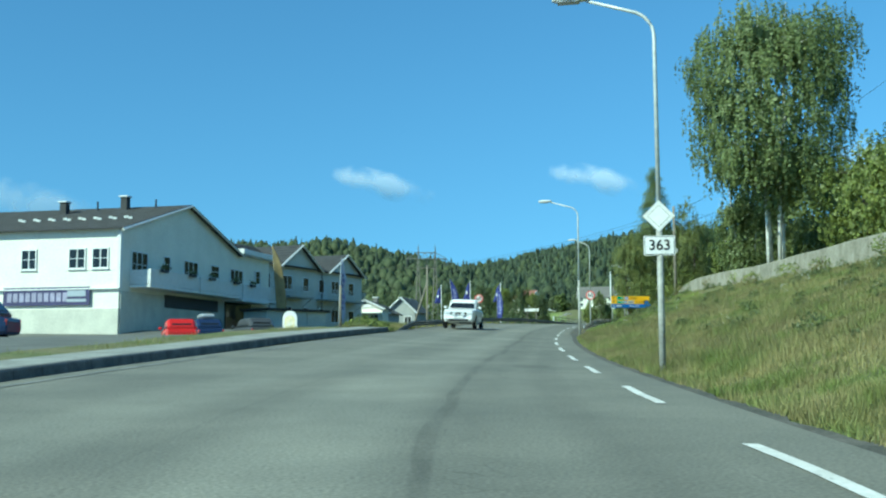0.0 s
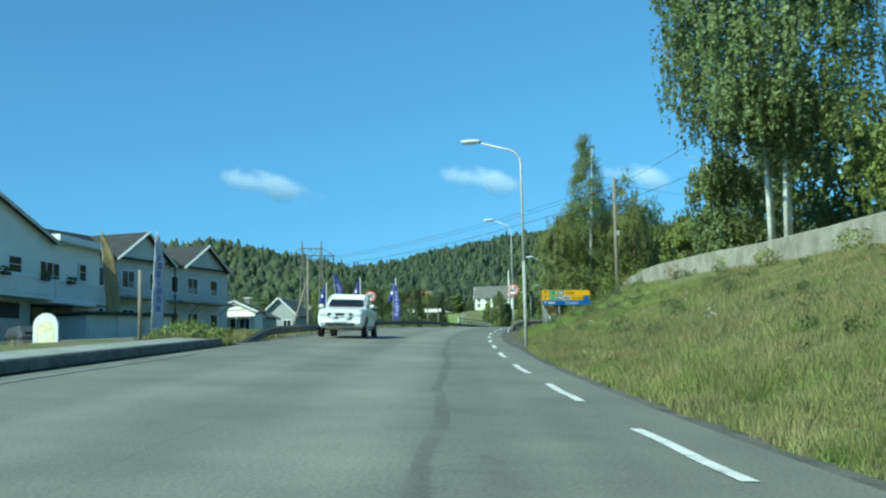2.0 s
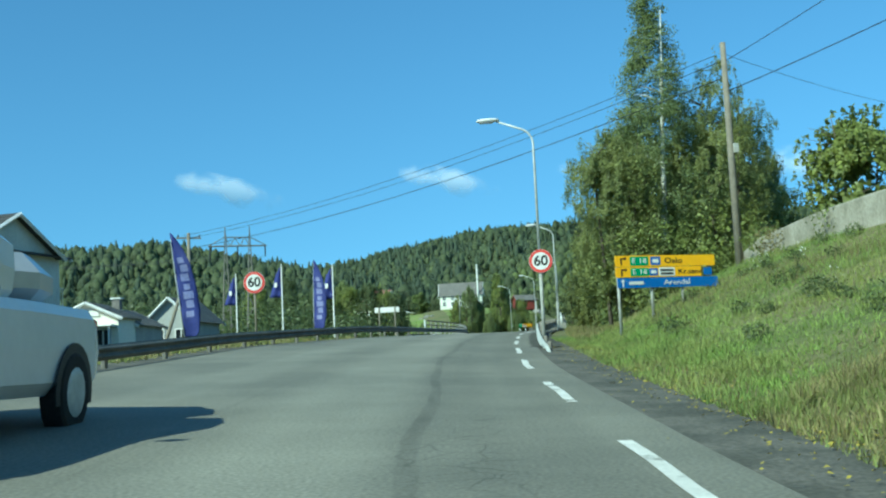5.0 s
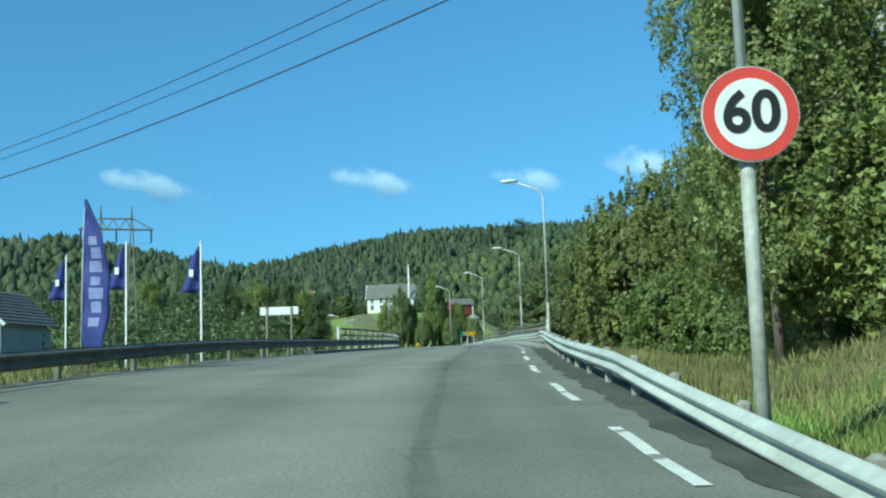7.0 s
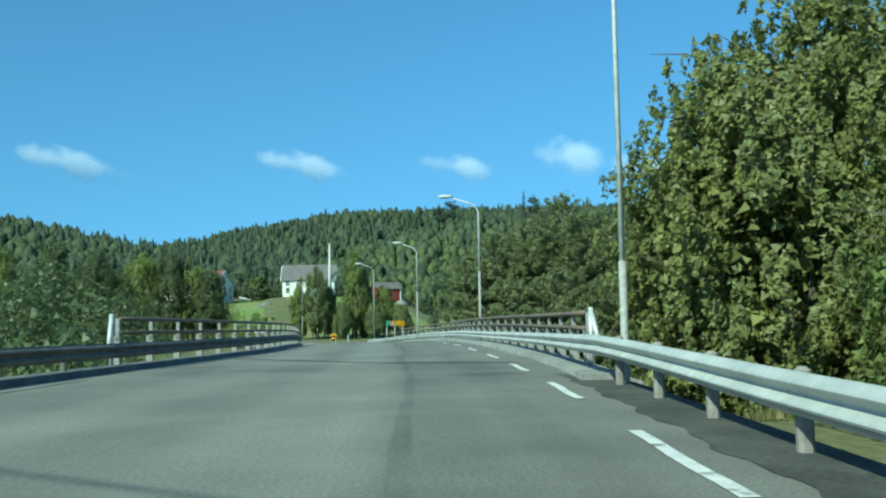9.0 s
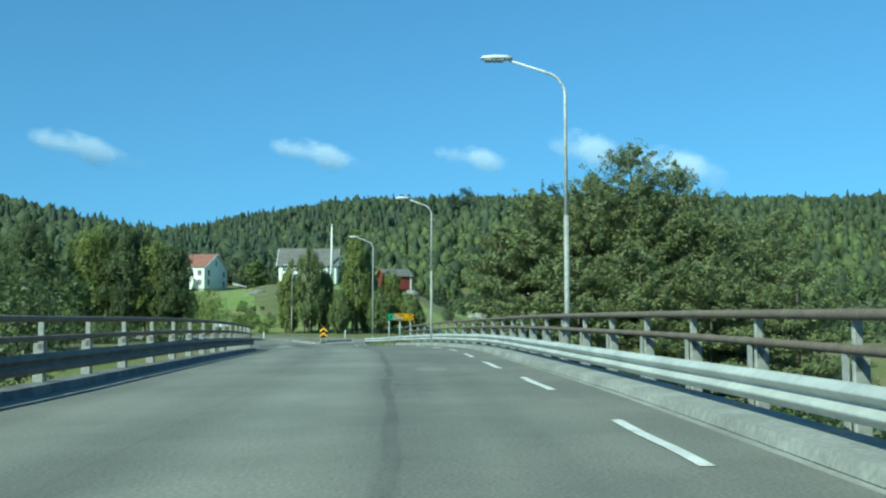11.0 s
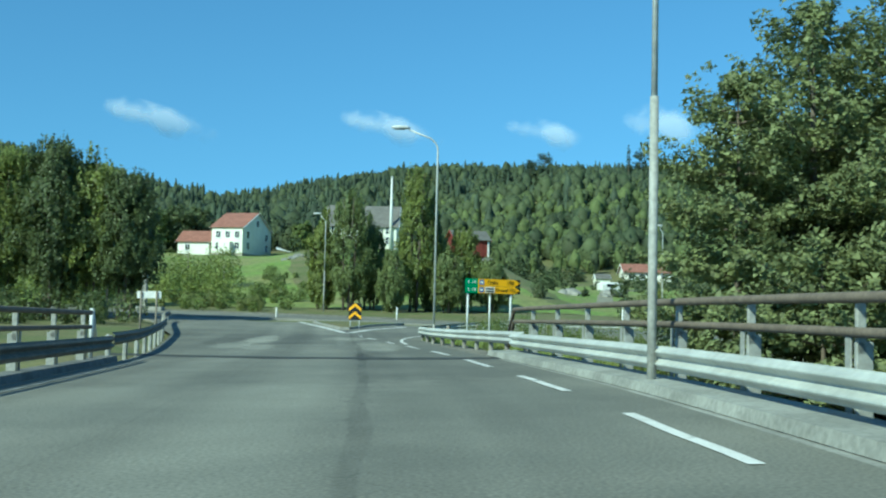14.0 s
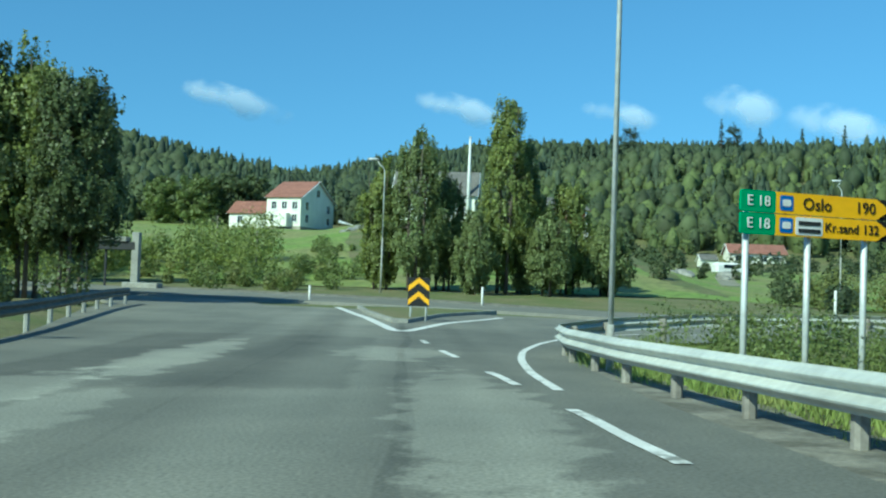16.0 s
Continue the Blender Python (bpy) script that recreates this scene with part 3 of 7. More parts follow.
def path_strip(name, pts, width, dz, mat, label, category, kind="structure"):
    """A strip of even width along pts of (x, y), laid on the ground."""
    g = Geo()
    P = np.array(pts, float)
    s = np.r_[0, np.cumsum(np.hypot(*np.diff(P, axis=0).T))]
    t = np.arange(0, s[-1], 1.0)
    x, y = np.interp(t, s, P[:, 0]), np.interp(t, s, P[:, 1])
    for _ in range(6):
        x[1:-1] = (x[:-2] + 2 * x[1:-1] + x[2:]) / 4
        y[1:-1] = (y[:-2] + 2 * y[1:-1] + y[2:]) / 4
    dx, dy = np.gradient(x), np.gradient(y)
    n = np.hypot(dx, dy)
    uvs = []
    for i in range(len(x)):
        nx, ny = dy[i] / n[i], -dx[i] / n[i]
        zc = gz(x[i], y[i])
        for k in range(5):
            w = width * (k / 4 - 0.5)
            px, py = x[i] + nx * w, y[i] + ny * w
            g.v.append((px, py, max(zc, gz(px, py)) + dz))
            uvs.append((w * 0.8 + 6, t[i]))
    for i in range(len(x) - 1):
        for k in range(4):
            a = i * 5 + k
            g.f.append((a, a + 1, a + 6, a + 5))
    for k in (0, 4):  # banked edges down into the ground
        n0, out = len(g.v), (-0.5 if k == 0 else 0.5)
        for i in range(len(x)):
            p = g.v[i * 5 + k]
            g.v.append((p[0] + dy[i] / n[i] * out, p[1] - dx[i] / n[i] * out, p[2] - 0.35))
            uvs.append(uvs[i * 5 + k])
        for i in range(len(x) - 1):
            q = (i * 5 + k, (i + 1) * 5 + k, n0 + i + 1, n0 + i)
            g.f.append(q if k == 0 else q[::-1])
    ob = link(name, g, mat)
    lay = ob.data.uv_layers.new(name="across")
    for lp in ob.data.loops:
        lay.data[lp.index].uv = uvs[lp.vertex_index]
    return tagged(ob, label, category, kind=kind)


path_strip("road_far", [(20.5, 250.5), (18.5, 255), (14.5, 260.5), (6, 265.5), (-8, 269), (-40, 272), (-90, 272)], 7.0, 0.085, "asphalt", "grey asphalt road bending away beyond the junction", "road")
path_strip("road_side", [(4, 268.5), (20, 264.2), (30, 261), (40, 253.5), (45.3, 243), (49, 232), (55.5, 220), (66, 208), (90, 190)], 8.6, 0.095, "asphalt", "grey asphalt side road leaving the junction", "road")


path_strip("gravel_verge", [(14, 271.4), (22, 269.2), (31, 266.3), (39, 261.2), (46, 252)], 2.4, 0.07, "gravel_pale", "pale gravel verge along the side road", "verge")


def meadow():
    """Mown grass on the slope below the farmhouse."""
    g = Geo()
    xs, ys = np.linspace(-80, 140, 33), np.linspace(281, 404, 40)
    for yy in ys:
        for xx in xs:
            g.v.append((xx, yy, gz(xx, yy) + 0.06))
    for r in range(39):
        for k in range(32):
            i = r * 33 + k
            g.f.append((i, i + 1, i + 34, i + 33))
    return tagged(link("meadow", g, "meadow", True), "bright green mown meadow on the slope", "meadow", kind="structure")


meadow()
path_strip("field_track", [(66, 318), (74, 346), (88, 380), (104, 408)], 2.2, 0.09, "track", "pale gravel track across the field", "track")

# gravel shoulders
ribbon("shoulder", -40, 128, lambda y: edge_r(y) + 0.5, lambda y: edge_r(y) + 1.02 + 0.73 * float(smooth01(y, 60, 72)) * (1 - float(smooth01(y, 94, 104))) + 0.07 * math.sin(y * 1.7) + 0.05 * math.sin(y * 4.1), -0.02, "gravel", "dark gravel shoulder with fallen leaves beside the asphalt", "shoulder", 0.5)
ribbon("shoulder", 92, 133, lambda y: edge_r(y) + 0.42 + 0.05 * math.sin(y * 2.3) + 0.04 * math.sin(y * 5.9), lambda y: edge_r(y) + 1.3, 0.008, "grit", "dark grit lying along the edge of the asphalt", "shoulder", 0.3)
ribbon("shoulder", 60, 134, lambda y: edge_l(y) - 1.5 + 0.1 * math.sin(y * 1.3), lambda y: edge_l(y) - 0.4, -0.02, "gravel", "dark gravel shoulder under the guard rail", "shoulder", 0.5)
ribbon("shoulder", 205, 226, lambda y: edge_r(y) + 0.6, lambda y: edge_r(y) + 2.05 + 0.12 * math.sin(y * 2.1), -0.01, "gravel_pale", "pale gravel shoulder at the junction corner", "shoulder", 0.5)


# ---- road markings ----
def dash(y0, y1, off, width=0.125, mat="paint", name="edge_dash"):
    g = Geo()
    n = max(2, int((y1 - y0) / 0.5) + 1)
    for y in np.linspace(y0, y1, n):
        o = off(y) if callable(off) else off
        j = 0.012 * math.sin(y * 9)
        g.v += [on_road(y, o - width / 2 + j, 0.009), on_road(y, o + width / 2 + j, 0.009)]
    g.f = [(2 * i, 2 * i + 1, 2 * i + 3, 2 * i + 2) for i in range(n - 1)]
    return link(name, g, mat)


for y in (-1.5, 5.5, 12.6, 19.8, 27.2, 34.3, 40.8, 47.0, 54.0, 60.9, 67.8, 74.6, 81.2, 87.8, 94.4, 100.7, 107.0, 113.6, 120.3, 127.2, 134.2, 141.3, 148.4, 156.0, 162.7, 169.4, 176.0, 181.6, 187.4, 193.5, 199.8, 206.1, 212.4, 218.4, 223.7, 228.2):
    n = 3.3 if y < 216 else 2.1 if y < 228 else 1.2
    tagged(dash(y, y + n, lambda v: edge_r(v) - float(np.interp(v, [216, 220, 230], [0, 0.09, 0.34]))), "white dashed edge line painted on the asphalt", "road marking", "edge dashes", "structure")
for a, b in ((8, 18), (20, 31), (33, 37), (40, 52), (56, 59), (63, 80), (96, 106), (108, 134), (150, 208)):
    tagged(dash(a, b, edge_l, 0.13, "faint", "edge_line"), "faded white edge line worn thin", "road marking", kind="structure")


def arc_line(name, pts, width, label, mat="paint"):
    """A painted line through pts of (x, y), a little above the road."""
    P = np.array(pts, float)
    s = np.r_[0, np.cumsum(np.hypot(*np.diff(P, axis=0).T))]
    t = np.linspace(0, s[-1], max(4, int(s[-1] / 0.4)))
    x, y = np.interp(t, s, P[:, 0]), np.interp(t, s, P[:, 1])
    for _ in range(4):
        x[1:-1], y[1:-1] = (x[:-2] + 2 * x[1:-1] + x[2:]) / 4, (y[:-2] + 2 * y[1:-1] + y[2:]) / 4
    dx, dy = np.gradient(x), np.gradient(y)
    n = np.hypot(dx, dy)
    g = Geo()
    for i in range(len(x)):
        for k in (-1, 1):
            px, py = x[i] + dy[i] / n[i] * width / 2 * k, y[i] - dx[i] / n[i] * width / 2 * k
            g.v.append(on_road(py, px - float(line(py)[0]), 0.006))
    g.f = [(2 * i, 2 * i + 1, 2 * i + 3, 2 * i + 2) for i in range(len(x) - 1)]
    return tagged(link(name, g, mat), label, "road marking", kind="structure")


arc_line("edge_arc", [(30.3, 217.8), (30.35, 220.5), (30.6, 223.5), (31.0, 226.3), (31.75, 229.3), (33.3, 233.4), (36, 236.3), (40, 237.3)], 0.13, "white curved edge line round the junction corner")


# ---- rails along the road ----
BEAM = [(0.045 - 0.04 * math.cos(4 * math.pi * k / 20) * (1 if 1 < k < 19 else 0.8), 0.31 * (1 - k / 20)) for k in range(21)]


def guard_rail(name, pts, side, label, post_step=4.0, posts=True, beam_mat="galv", post_mat="post_grey", top=0.64, group="guard rails", proud=0.02):
    """A W-beam rail along pts on the ground; side: +1 when the traffic is to the left of the way along pts, -1 when to the right."""
    P = [Vector(p) for p in pts]
    s = [0.0]
    for a, b in zip(P, P[1:]):
        s.append(s[-1] + (b - a).length)

    def at(d):
        d = min(max(d, 0), s[-1])
        i = max(k for k in range(len(s)) if s[k] <= d + 1e-9)
        i = min(i, len(P) - 2)
        return P[i].lerp(P[i + 1], (d - s[i]) / (s[i + 1] - s[i]))

    def normal(d):
        w = at(d + 0.3) - at(d - 0.3)
        w.z = 0
        w.normalize()
        return Vector((-w.y, w.x, 0)) * side

    root = thing(name, label, "guard rail", group=group)
    d = 0.0
    while d < s[-1] - 0.2:
        e = min(d + post_step, s[-1])
        g = Geo()
        n = 4
        for k in range(n + 1):
            q = d + (e - d) * k / n
            p, w = at(q), normal(q)
            for a, h in BEAM:
                g.v.append(tuple(p + w * a + Vector((0, 0, top - 0.31 + h))))
        m = len(BEAM)
        for k in range(n):
            for j in range(m - 1):
                i = k * m + j
                g.f.append((i, i + 1, i + m + 1, i + m))
        ob = part("beam", g, beam_mat, root)
        sol = ob.modifiers.new("thickness", "SOLIDIFY")
        sol.thickness, sol.offset = 0.006, 0
        if not posts:
            d = e
            continue
        p, w = at(d + 0.2), normal(d + 0.2)
        rz = math.degrees(math.atan2(w.y, w.x))
        c = p - w * 0.1
        post = Geo().box((c.x, c.y, p.z + (top + proud - 0.46) / 2), (0.12, 0.12, top + proud + 0.46), rz, 0.03)
        post.box((c.x + w.x * 0.07, c.y + w.y * 0.07, p.z + top - 0.15), (0.08, 0.1, 0.16), rz, 0.01)
        part("post", post, post_mat, root)
        d = e
    return root


def road_pts(y0, y1, off, dz=0.0, step=1.0):
    f = off if callable(off) else (lambda y: off)
    return [on_road(y, f(y), dz) for y in np.arange(y0, y1 + 1e-6, step)]


RAIL_R = lambda y: edge_r(y) + float(np.interp(y, [88, 92, 100, 108, 128, 132, 140, 150, 205], [0.82, 0.78, 0.78, 0.84, 0.9, 0.82, 1.08, 1.3, 1.35]))
RAIL_L = lambda y: edge_l(y) - float(np.interp(y, [60, 70, 134, 150, 205], [0.95, 0.75, 0.75, 0.7, 0.7]))
guard_rail("guard_rail", [(x, y, z + float(np.interp(y, [88.5, 89.5, 102.5, 112, 122, 131], [-0.6, -0.43, 0, 0, 0.07, 0.19]))) for x, y, z in road_pts(88.5, 130.5, RAIL_R)], 1, "galvanised steel guard rail on short posts beside the road", 2.6, True, "beam", "post_worn", 0.53)
guard_rail("guard_rail", [(x, y, z + float(np.interp(y, [131, 140, 155], [0.19, 0.12, 0]))) for x, y, z in road_pts(130.5, 204.5, RAIL_R, -0.04) + [on_road(205, RAIL_R(205), -0.04)]], 1, "galvanised steel guard rail fixed to the bridge railing", 4.0, False, "beam", "post_grey", 0.57)
def level(x, y):
    return (x, y, on_road(y, x - float(line(y)[0]))[2] if y < 229 else gz(x, y) + 0.06 + float(np.interp(y, [229, 229.3, 230.6, 231.5], [0.08, 0.12, 0.24, 0.3])))


guard_rail("guard_rail", [on_road(205, 3.65), level(31.75, 209), level(31.55, 214), level(31.3, 219), level(31.3, 223), level(31.6, 225.7), level(32.3, 227.8), level(33.6, 229.3), level(36, 230.7), level(39.5, 231.6), level(44, 231.9)], 1, "curved galvanised guard rail round the junction corner", 2.0, True, "beam", "post_worn", 0.56, proud=-0.06)
# left-hand rails: shade on the traffic face is put in as darker steel
guard_rail("guard_rail", [(x, y, z - 0.62 * max(0.0, 1 - (y - 60) / 6.5) ** 1.3 + float(np.interp(y, [98, 116], [0, 0.13]))) for x, y, z in road_pts(60, 136, RAIL_L)], -1, "steel guard rail coloured darker for its shaded side", 4.0, True, "steel_darkened", "steel_darkened", 0.46, proud=-0.05)
guard_rail("guard_rail", road_pts(136, 206, RAIL_L, -0.02), -1, "guard rail fixed to the bridge railing, coloured darker for shade", 4.0, False, "steel_darkened", top=0.6)
guard_rail("guard_rail", road_pts(206, 248, lambda y: edge_l(y) - 0.7, 0.02), -1, "guard rail bending towards the junction, coloured darker for shade", 3.0, True, "steel_darkened", proud=-0.05)


# ---- the bridge ----
def build_bridge():
    root = thing("bridge", "concrete road bridge with steel railings over a wooded valley", "bridge", kind="structure")
    y0, y1 = 131.0, 206.0
    g = Geo()
    ys = np.arange(y0, y1 + 0.1, 2.5)
    for y in ys:
        a, b = edge_l(y) - 1.0, edge_r(y) + 1.62
        for o, dz in ((a, -0.03), (b, -0.03), (b, -0.7), (a + 1.2, -1.2), (a, -0.7)):
            g.v.append(on_road(y, o, dz))
    for i in range(len(ys) - 1):
        for k in range(5):
            j = (k + 1) % 5
            g.f.append((i * 5 + k, i * 5 + j, i * 5 + 5 + j, i * 5 + 5 + k))
    n = len(g.v)
    g.f += [(0, 1, 2, 3, 4), (n - 1, n - 2, n - 3, n - 4, n - 5)]
    part("deck", g, "concrete", root)
    for side in (1, -1):
        g = Geo()
        for i, y in enumerate(ys):
            y = y - 0.1 * (i == 0) + 0.1 * (i == len(ys) - 1)
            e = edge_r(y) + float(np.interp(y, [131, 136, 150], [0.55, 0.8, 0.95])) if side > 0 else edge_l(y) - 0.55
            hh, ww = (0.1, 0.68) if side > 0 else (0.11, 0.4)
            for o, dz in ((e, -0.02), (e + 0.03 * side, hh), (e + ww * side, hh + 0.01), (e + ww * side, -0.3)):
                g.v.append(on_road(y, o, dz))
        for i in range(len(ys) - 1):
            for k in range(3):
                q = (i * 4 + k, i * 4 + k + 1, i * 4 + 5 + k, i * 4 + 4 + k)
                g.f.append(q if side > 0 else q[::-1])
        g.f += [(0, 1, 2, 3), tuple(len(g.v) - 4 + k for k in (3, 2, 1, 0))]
        part("bridge_kerb", g, "concrete" if side > 0 else "kerb", root, "pale concrete kerb of the bridge" if side > 0 else "darker kerb of the bridge")
    for y in (150, 168, 187):
        for o in (-3.6, 1.4):
            x, yy, z = on_road(y, o)
            part("pier", Geo().tube([(x, yy, gz(x, yy) - 0.5), (x, yy, z - 0.9)], 0.55, 14), "concrete", root, smooth=True)
    return root


build_bridge()


def bridge_railing(side, y0, y1, label):
    """Posts with two long tubes outside the guard rail, and a raked end post."""
    off = (lambda y: edge_r(y) + float(np.interp(y, [131, 138, 150], [1.16, 1.42, 1.72]))) if side > 0 else (lambda y: edge_l(y) - 0.86)
    root = thing("bridge_railing", label, "railing", group="bridge railings")
    src = None
    y = y0
    while y <= y1:
        x, yy, z = on_road(y, off(y), 0.0)
        if src is None:
            src = part("railing_post", Geo().box((0.03 * side, 0, 0.32), (0.16, 0.05, 0.8), 0, 0.01).box((0.0, 0, 0.85), (0.09, 0.05, 0.5), 0, 0.01).box((-0.06 * side, 0.09, 0.38), (0.02, 0.1, 0.8), 0, 0.004), "post_grey", root)
            src.matrix_basis = pose(x, yy, z)
        else:
            share("railing_post", src, root, pose(x, yy, z, 0, 0, 0))
        y += 2.5
    for h, r in ((1.1, 0.05), (0.8, 0.045)):
        pts = [on_road(v, off(v) - 0.06 * side, h) for v in [*np.arange(y0, y1 - 0.5, 2.0), y1 - 0.1, y1]]
        if side > 0:  # both tubes bend down to the ground at the far end
            x, yy, z = pts[-1]
            pts += [(x, yy + 0.1, z - 0.06), (x, yy + (1.0 if h > 1 else 0.7), z - h * 0.8)]
        part("rail_tube", Geo().tube(pts, r, 8), "rail_wood", root, "weathered brownish rail tube", True)
    for v, s in ((y0 - 0.4, 1), (y1 + 0.4, -1))[:1 if side > 0 else 2]:
        x, yy, z = on_road(v, off(v), 0.0)
        g = Geo().tube([(x, yy - 0.45 * s, z + 0.5), (x, yy, z + 1.15)], [0.05, 0.05], 8)
        g.tube([(x, yy, z + 0.1), (x, yy, z + 1.2)], 0.05, 8)
        part("end_post", g, "galv", root, "raked steel end post", True)
    return root


bridge_railing(1, 134.4, 206.4, "two-tube bridge railing on grey steel posts")
bridge_railing(-1, 138.5, 204, "two-tube bridge railing on grey steel posts in shade")


# ---- street lamps ----
def street_lamp(x, y, z, height, reach, label, turn=0.0, lean=0.0, stub=0.4):
    """A tapered steel pole whose curved arm carries a flat lamp head over the road."""
    root = thing("street_lamp", label, "street lamp", pose(x, y, z, 0, lean, turn), "street lamps")
    h1 = height * stub
    part("pole_base", Geo().tube([(0, 0, -0.4), (0, 0, h1)], [0.062, 0.058], 12), "post_grey", root, smooth=True)
    pts, rad = [(0, 0, h1 - 0.02)], [0.044]
    pts.append((0, 0, height - 1.1)), rad.append(0.038)
    for k in range(1, 7):
        w = k / 6 * radians(68)
        pts.append((-0.55 * (1 - math.cos(w)), 0, height - 1.1 + 0.55 * math.sin(w)))
        rad.append(0.034)
    pts.append((-reach + 0.3, 0, height - 0.28)), rad.append(0.03)
    part("arm", Geo().tube(pts, rad, 10), "galv", root, smooth=True)
    g = Geo()
    rings = [(-0.36, 0.05, 0.03), (-0.30, 0.11, 0.07), (-0.05, 0.15, 0.10), (0.25, 0.13, 0.09), (0.38, 0.06, 0.05)]
    for a, w, t in rings:
        for k in range(8):
            q = 2 * math.pi * k / 8
            g.v.append((-reach + a, w * math.cos(q), height - 0.24 + t * max(-0.3, math.sin(q))))
    for i in range(len(rings) - 1):
        for k in range(8):
            j = (k + 1) % 8
            g.f.append((i * 8 + k, i * 8 + j, i * 8 + 8 + j, i * 8 + 8 + k))
    g.f += [tuple(range(7, -1, -1)), tuple(range(len(g.v) - 8, len(g.v)))]
    head = part("lamp_head", g, "lamp_white", root, "pale flat lamp head", True)
    part("lens", Geo().box((-reach - 0.04, 0, height - 0.285), (0.44, 0.2, 0.05), 0, 0.015), "lens", head)
    return root


def lamp_at(x, y, height, reach=1.9, turn=0.0, lean=0.0, z=None, stub=0.4):
    return street_lamp(x, y, gz(x, y) if z is None else z, height, reach, "grey steel street lamp with a curved arm", turn, lean, stub)


lamp_at(13.94, 27.54, 7.6, 1.6, -8)
lamp_at(14.25, 63.5, 7.55, 1.75, -8)
lamp_at(16.83, 95.95, 7.6, 1.45, -10)
lamp_at(23.15, 130.0, 8.3, 1.4, -14, stub=0.36)
lamp_at(29.1, 164.1, 7.5, 1.6, -10, z=on_road(164.1, 3.9)[2] - 0.2, stub=0.48)
lamp_at(31.33, 194.0, 7.95, 1.5, -5, z=on_road(194.0, 3.9)[2] - 0.2, stub=0.5)
lamp_at(31.68, 221.5, 8.8, 1.5, 0, stub=0.1)
lamp_at(27.9, 274.5, 9.0, 0.8, 0)
lamp_at(60.4, 278.4, 9.5, 0.4, 0)


# ---- signs ----
def round_plate(r, n=36):
    return [(r * math.cos(2 * math.pi * k / n), r * math.sin(2 * math.pi * k / n)) for k in range(n)]


def rect(w, h, r=0.03):
    out = []
    for cx, cy, a in ((w / 2 - r, h / 2 - r, 0), (-w / 2 + r, h / 2 - r, 90), (-w / 2 + r, -h / 2 + r, 180), (w / 2 - r, -h / 2 + r, 270)):
        for k in range(4):
            q = radians(a + 30 * k)
            out.append((cx + r * math.cos(q), cy + r * math.sin(q)))
    return out


def face(poly, dy, thick):
    """A sign plate that faces -y, its front at dy."""
    return Geo().plate(poly, (0, dy, 0), (1, 0, 0), (0, 0, 1), thick)


def speed_sign(m, label, digits, d=0.76, group="speed limit signs"):
    root = thing("speed_limit_sign", label, "road sign", m, group)
    part("backing", face(round_plate(d / 2), 0.0, 0.03), "galv", root)
    part("ring", face(round_plate(d / 2 - 0.008), -0.006, 0.004), "red_sign", root, "red border ring")
    part("disc", face(round_plate(d * 0.37), -0.012, 0.004), "white", root, "white disc")
    for k, c in enumerate(digits):
        lettering(c, d * 0.6, root, "black", pose((k - 0.5) * d * 0.3, -0.018, 0.0, 90), "digit", "CENTER", 0.022)
    g = Geo().box((0, 0.05, 0.16), (0.5, 0.03, 0.03), 0, 0.004).box((0, 0.05, -0.16), (0.5, 0.03, 0.03), 0, 0.004)
    part("bracket", g, "galv", root)
    return root


speed_sign(pose(16.84, 95.85, 6.59, 0, 0, -9), "round red-bordered speed limit sign of 60 on the lamp post", "60")
s = speed_sign(pose(7.32, 99.28, 6.577, 0, 0, -6), "round red-bordered speed limit sign of 60 on its own post", "60")
zb = gz(7.32, 99.3)
part("sign_post", Geo().tube([(0, 0.09, zb - 6.577 - 0.3), (0, 0.09, 0.35)], 0.035, 10), "pole_wood", s, smooth=True)


def priority_sign():
    root = thing("priority_road_sign", "white diamond priority sign above a route number plate", "road sign", pose(13.93, 27.48, 4.16, 0, 0, -2))
    k = 0.305
    diamond = [(k, 0), (0, k), (-k, 0), (0, -k)]
    part("diamond_back", face(diamond, 0.0, 0.03), "galv", root)
    part("diamond", face([(a * 0.98, b * 0.98) for a, b in diamond], -0.006, 0.004), "white", root, "white diamond plate")
    part("diamond_line", face([(a * 0.7, b * 0.7) for a, b in diamond], -0.009, 0.004), "post_grey", root, "thin grey inner border")
    part("diamond_inner", face([(a * 0.66, b * 0.66) for a, b in diamond], -0.012, 0.004), "trim", root, "plain white inner diamond")
    pl = Geo().plate(rect(0.585, 0.375), (0, 0.0, -0.56), (1, 0, 0), (0, 0, 1), 0.03)
    part("number_back", pl, "white", root)
    part("number_plate", Geo().plate(rect(0.555, 0.345), (0, -0.006, -0.56), (1, 0, 0), (0, 0, 1), 0.004), "black", root, "dark rim of the plate")
    part("number_face", Geo().plate(rect(0.535, 0.325), (0, -0.011, -0.56), (1, 0, 0), (0, 0, 1), 0.004), "white", root, "white plate")
    lettering("363", 0.275, root, "black", pose(0, -0.017, -0.56, 90), "route_number", "CENTER", 0.008)


priority_sign()


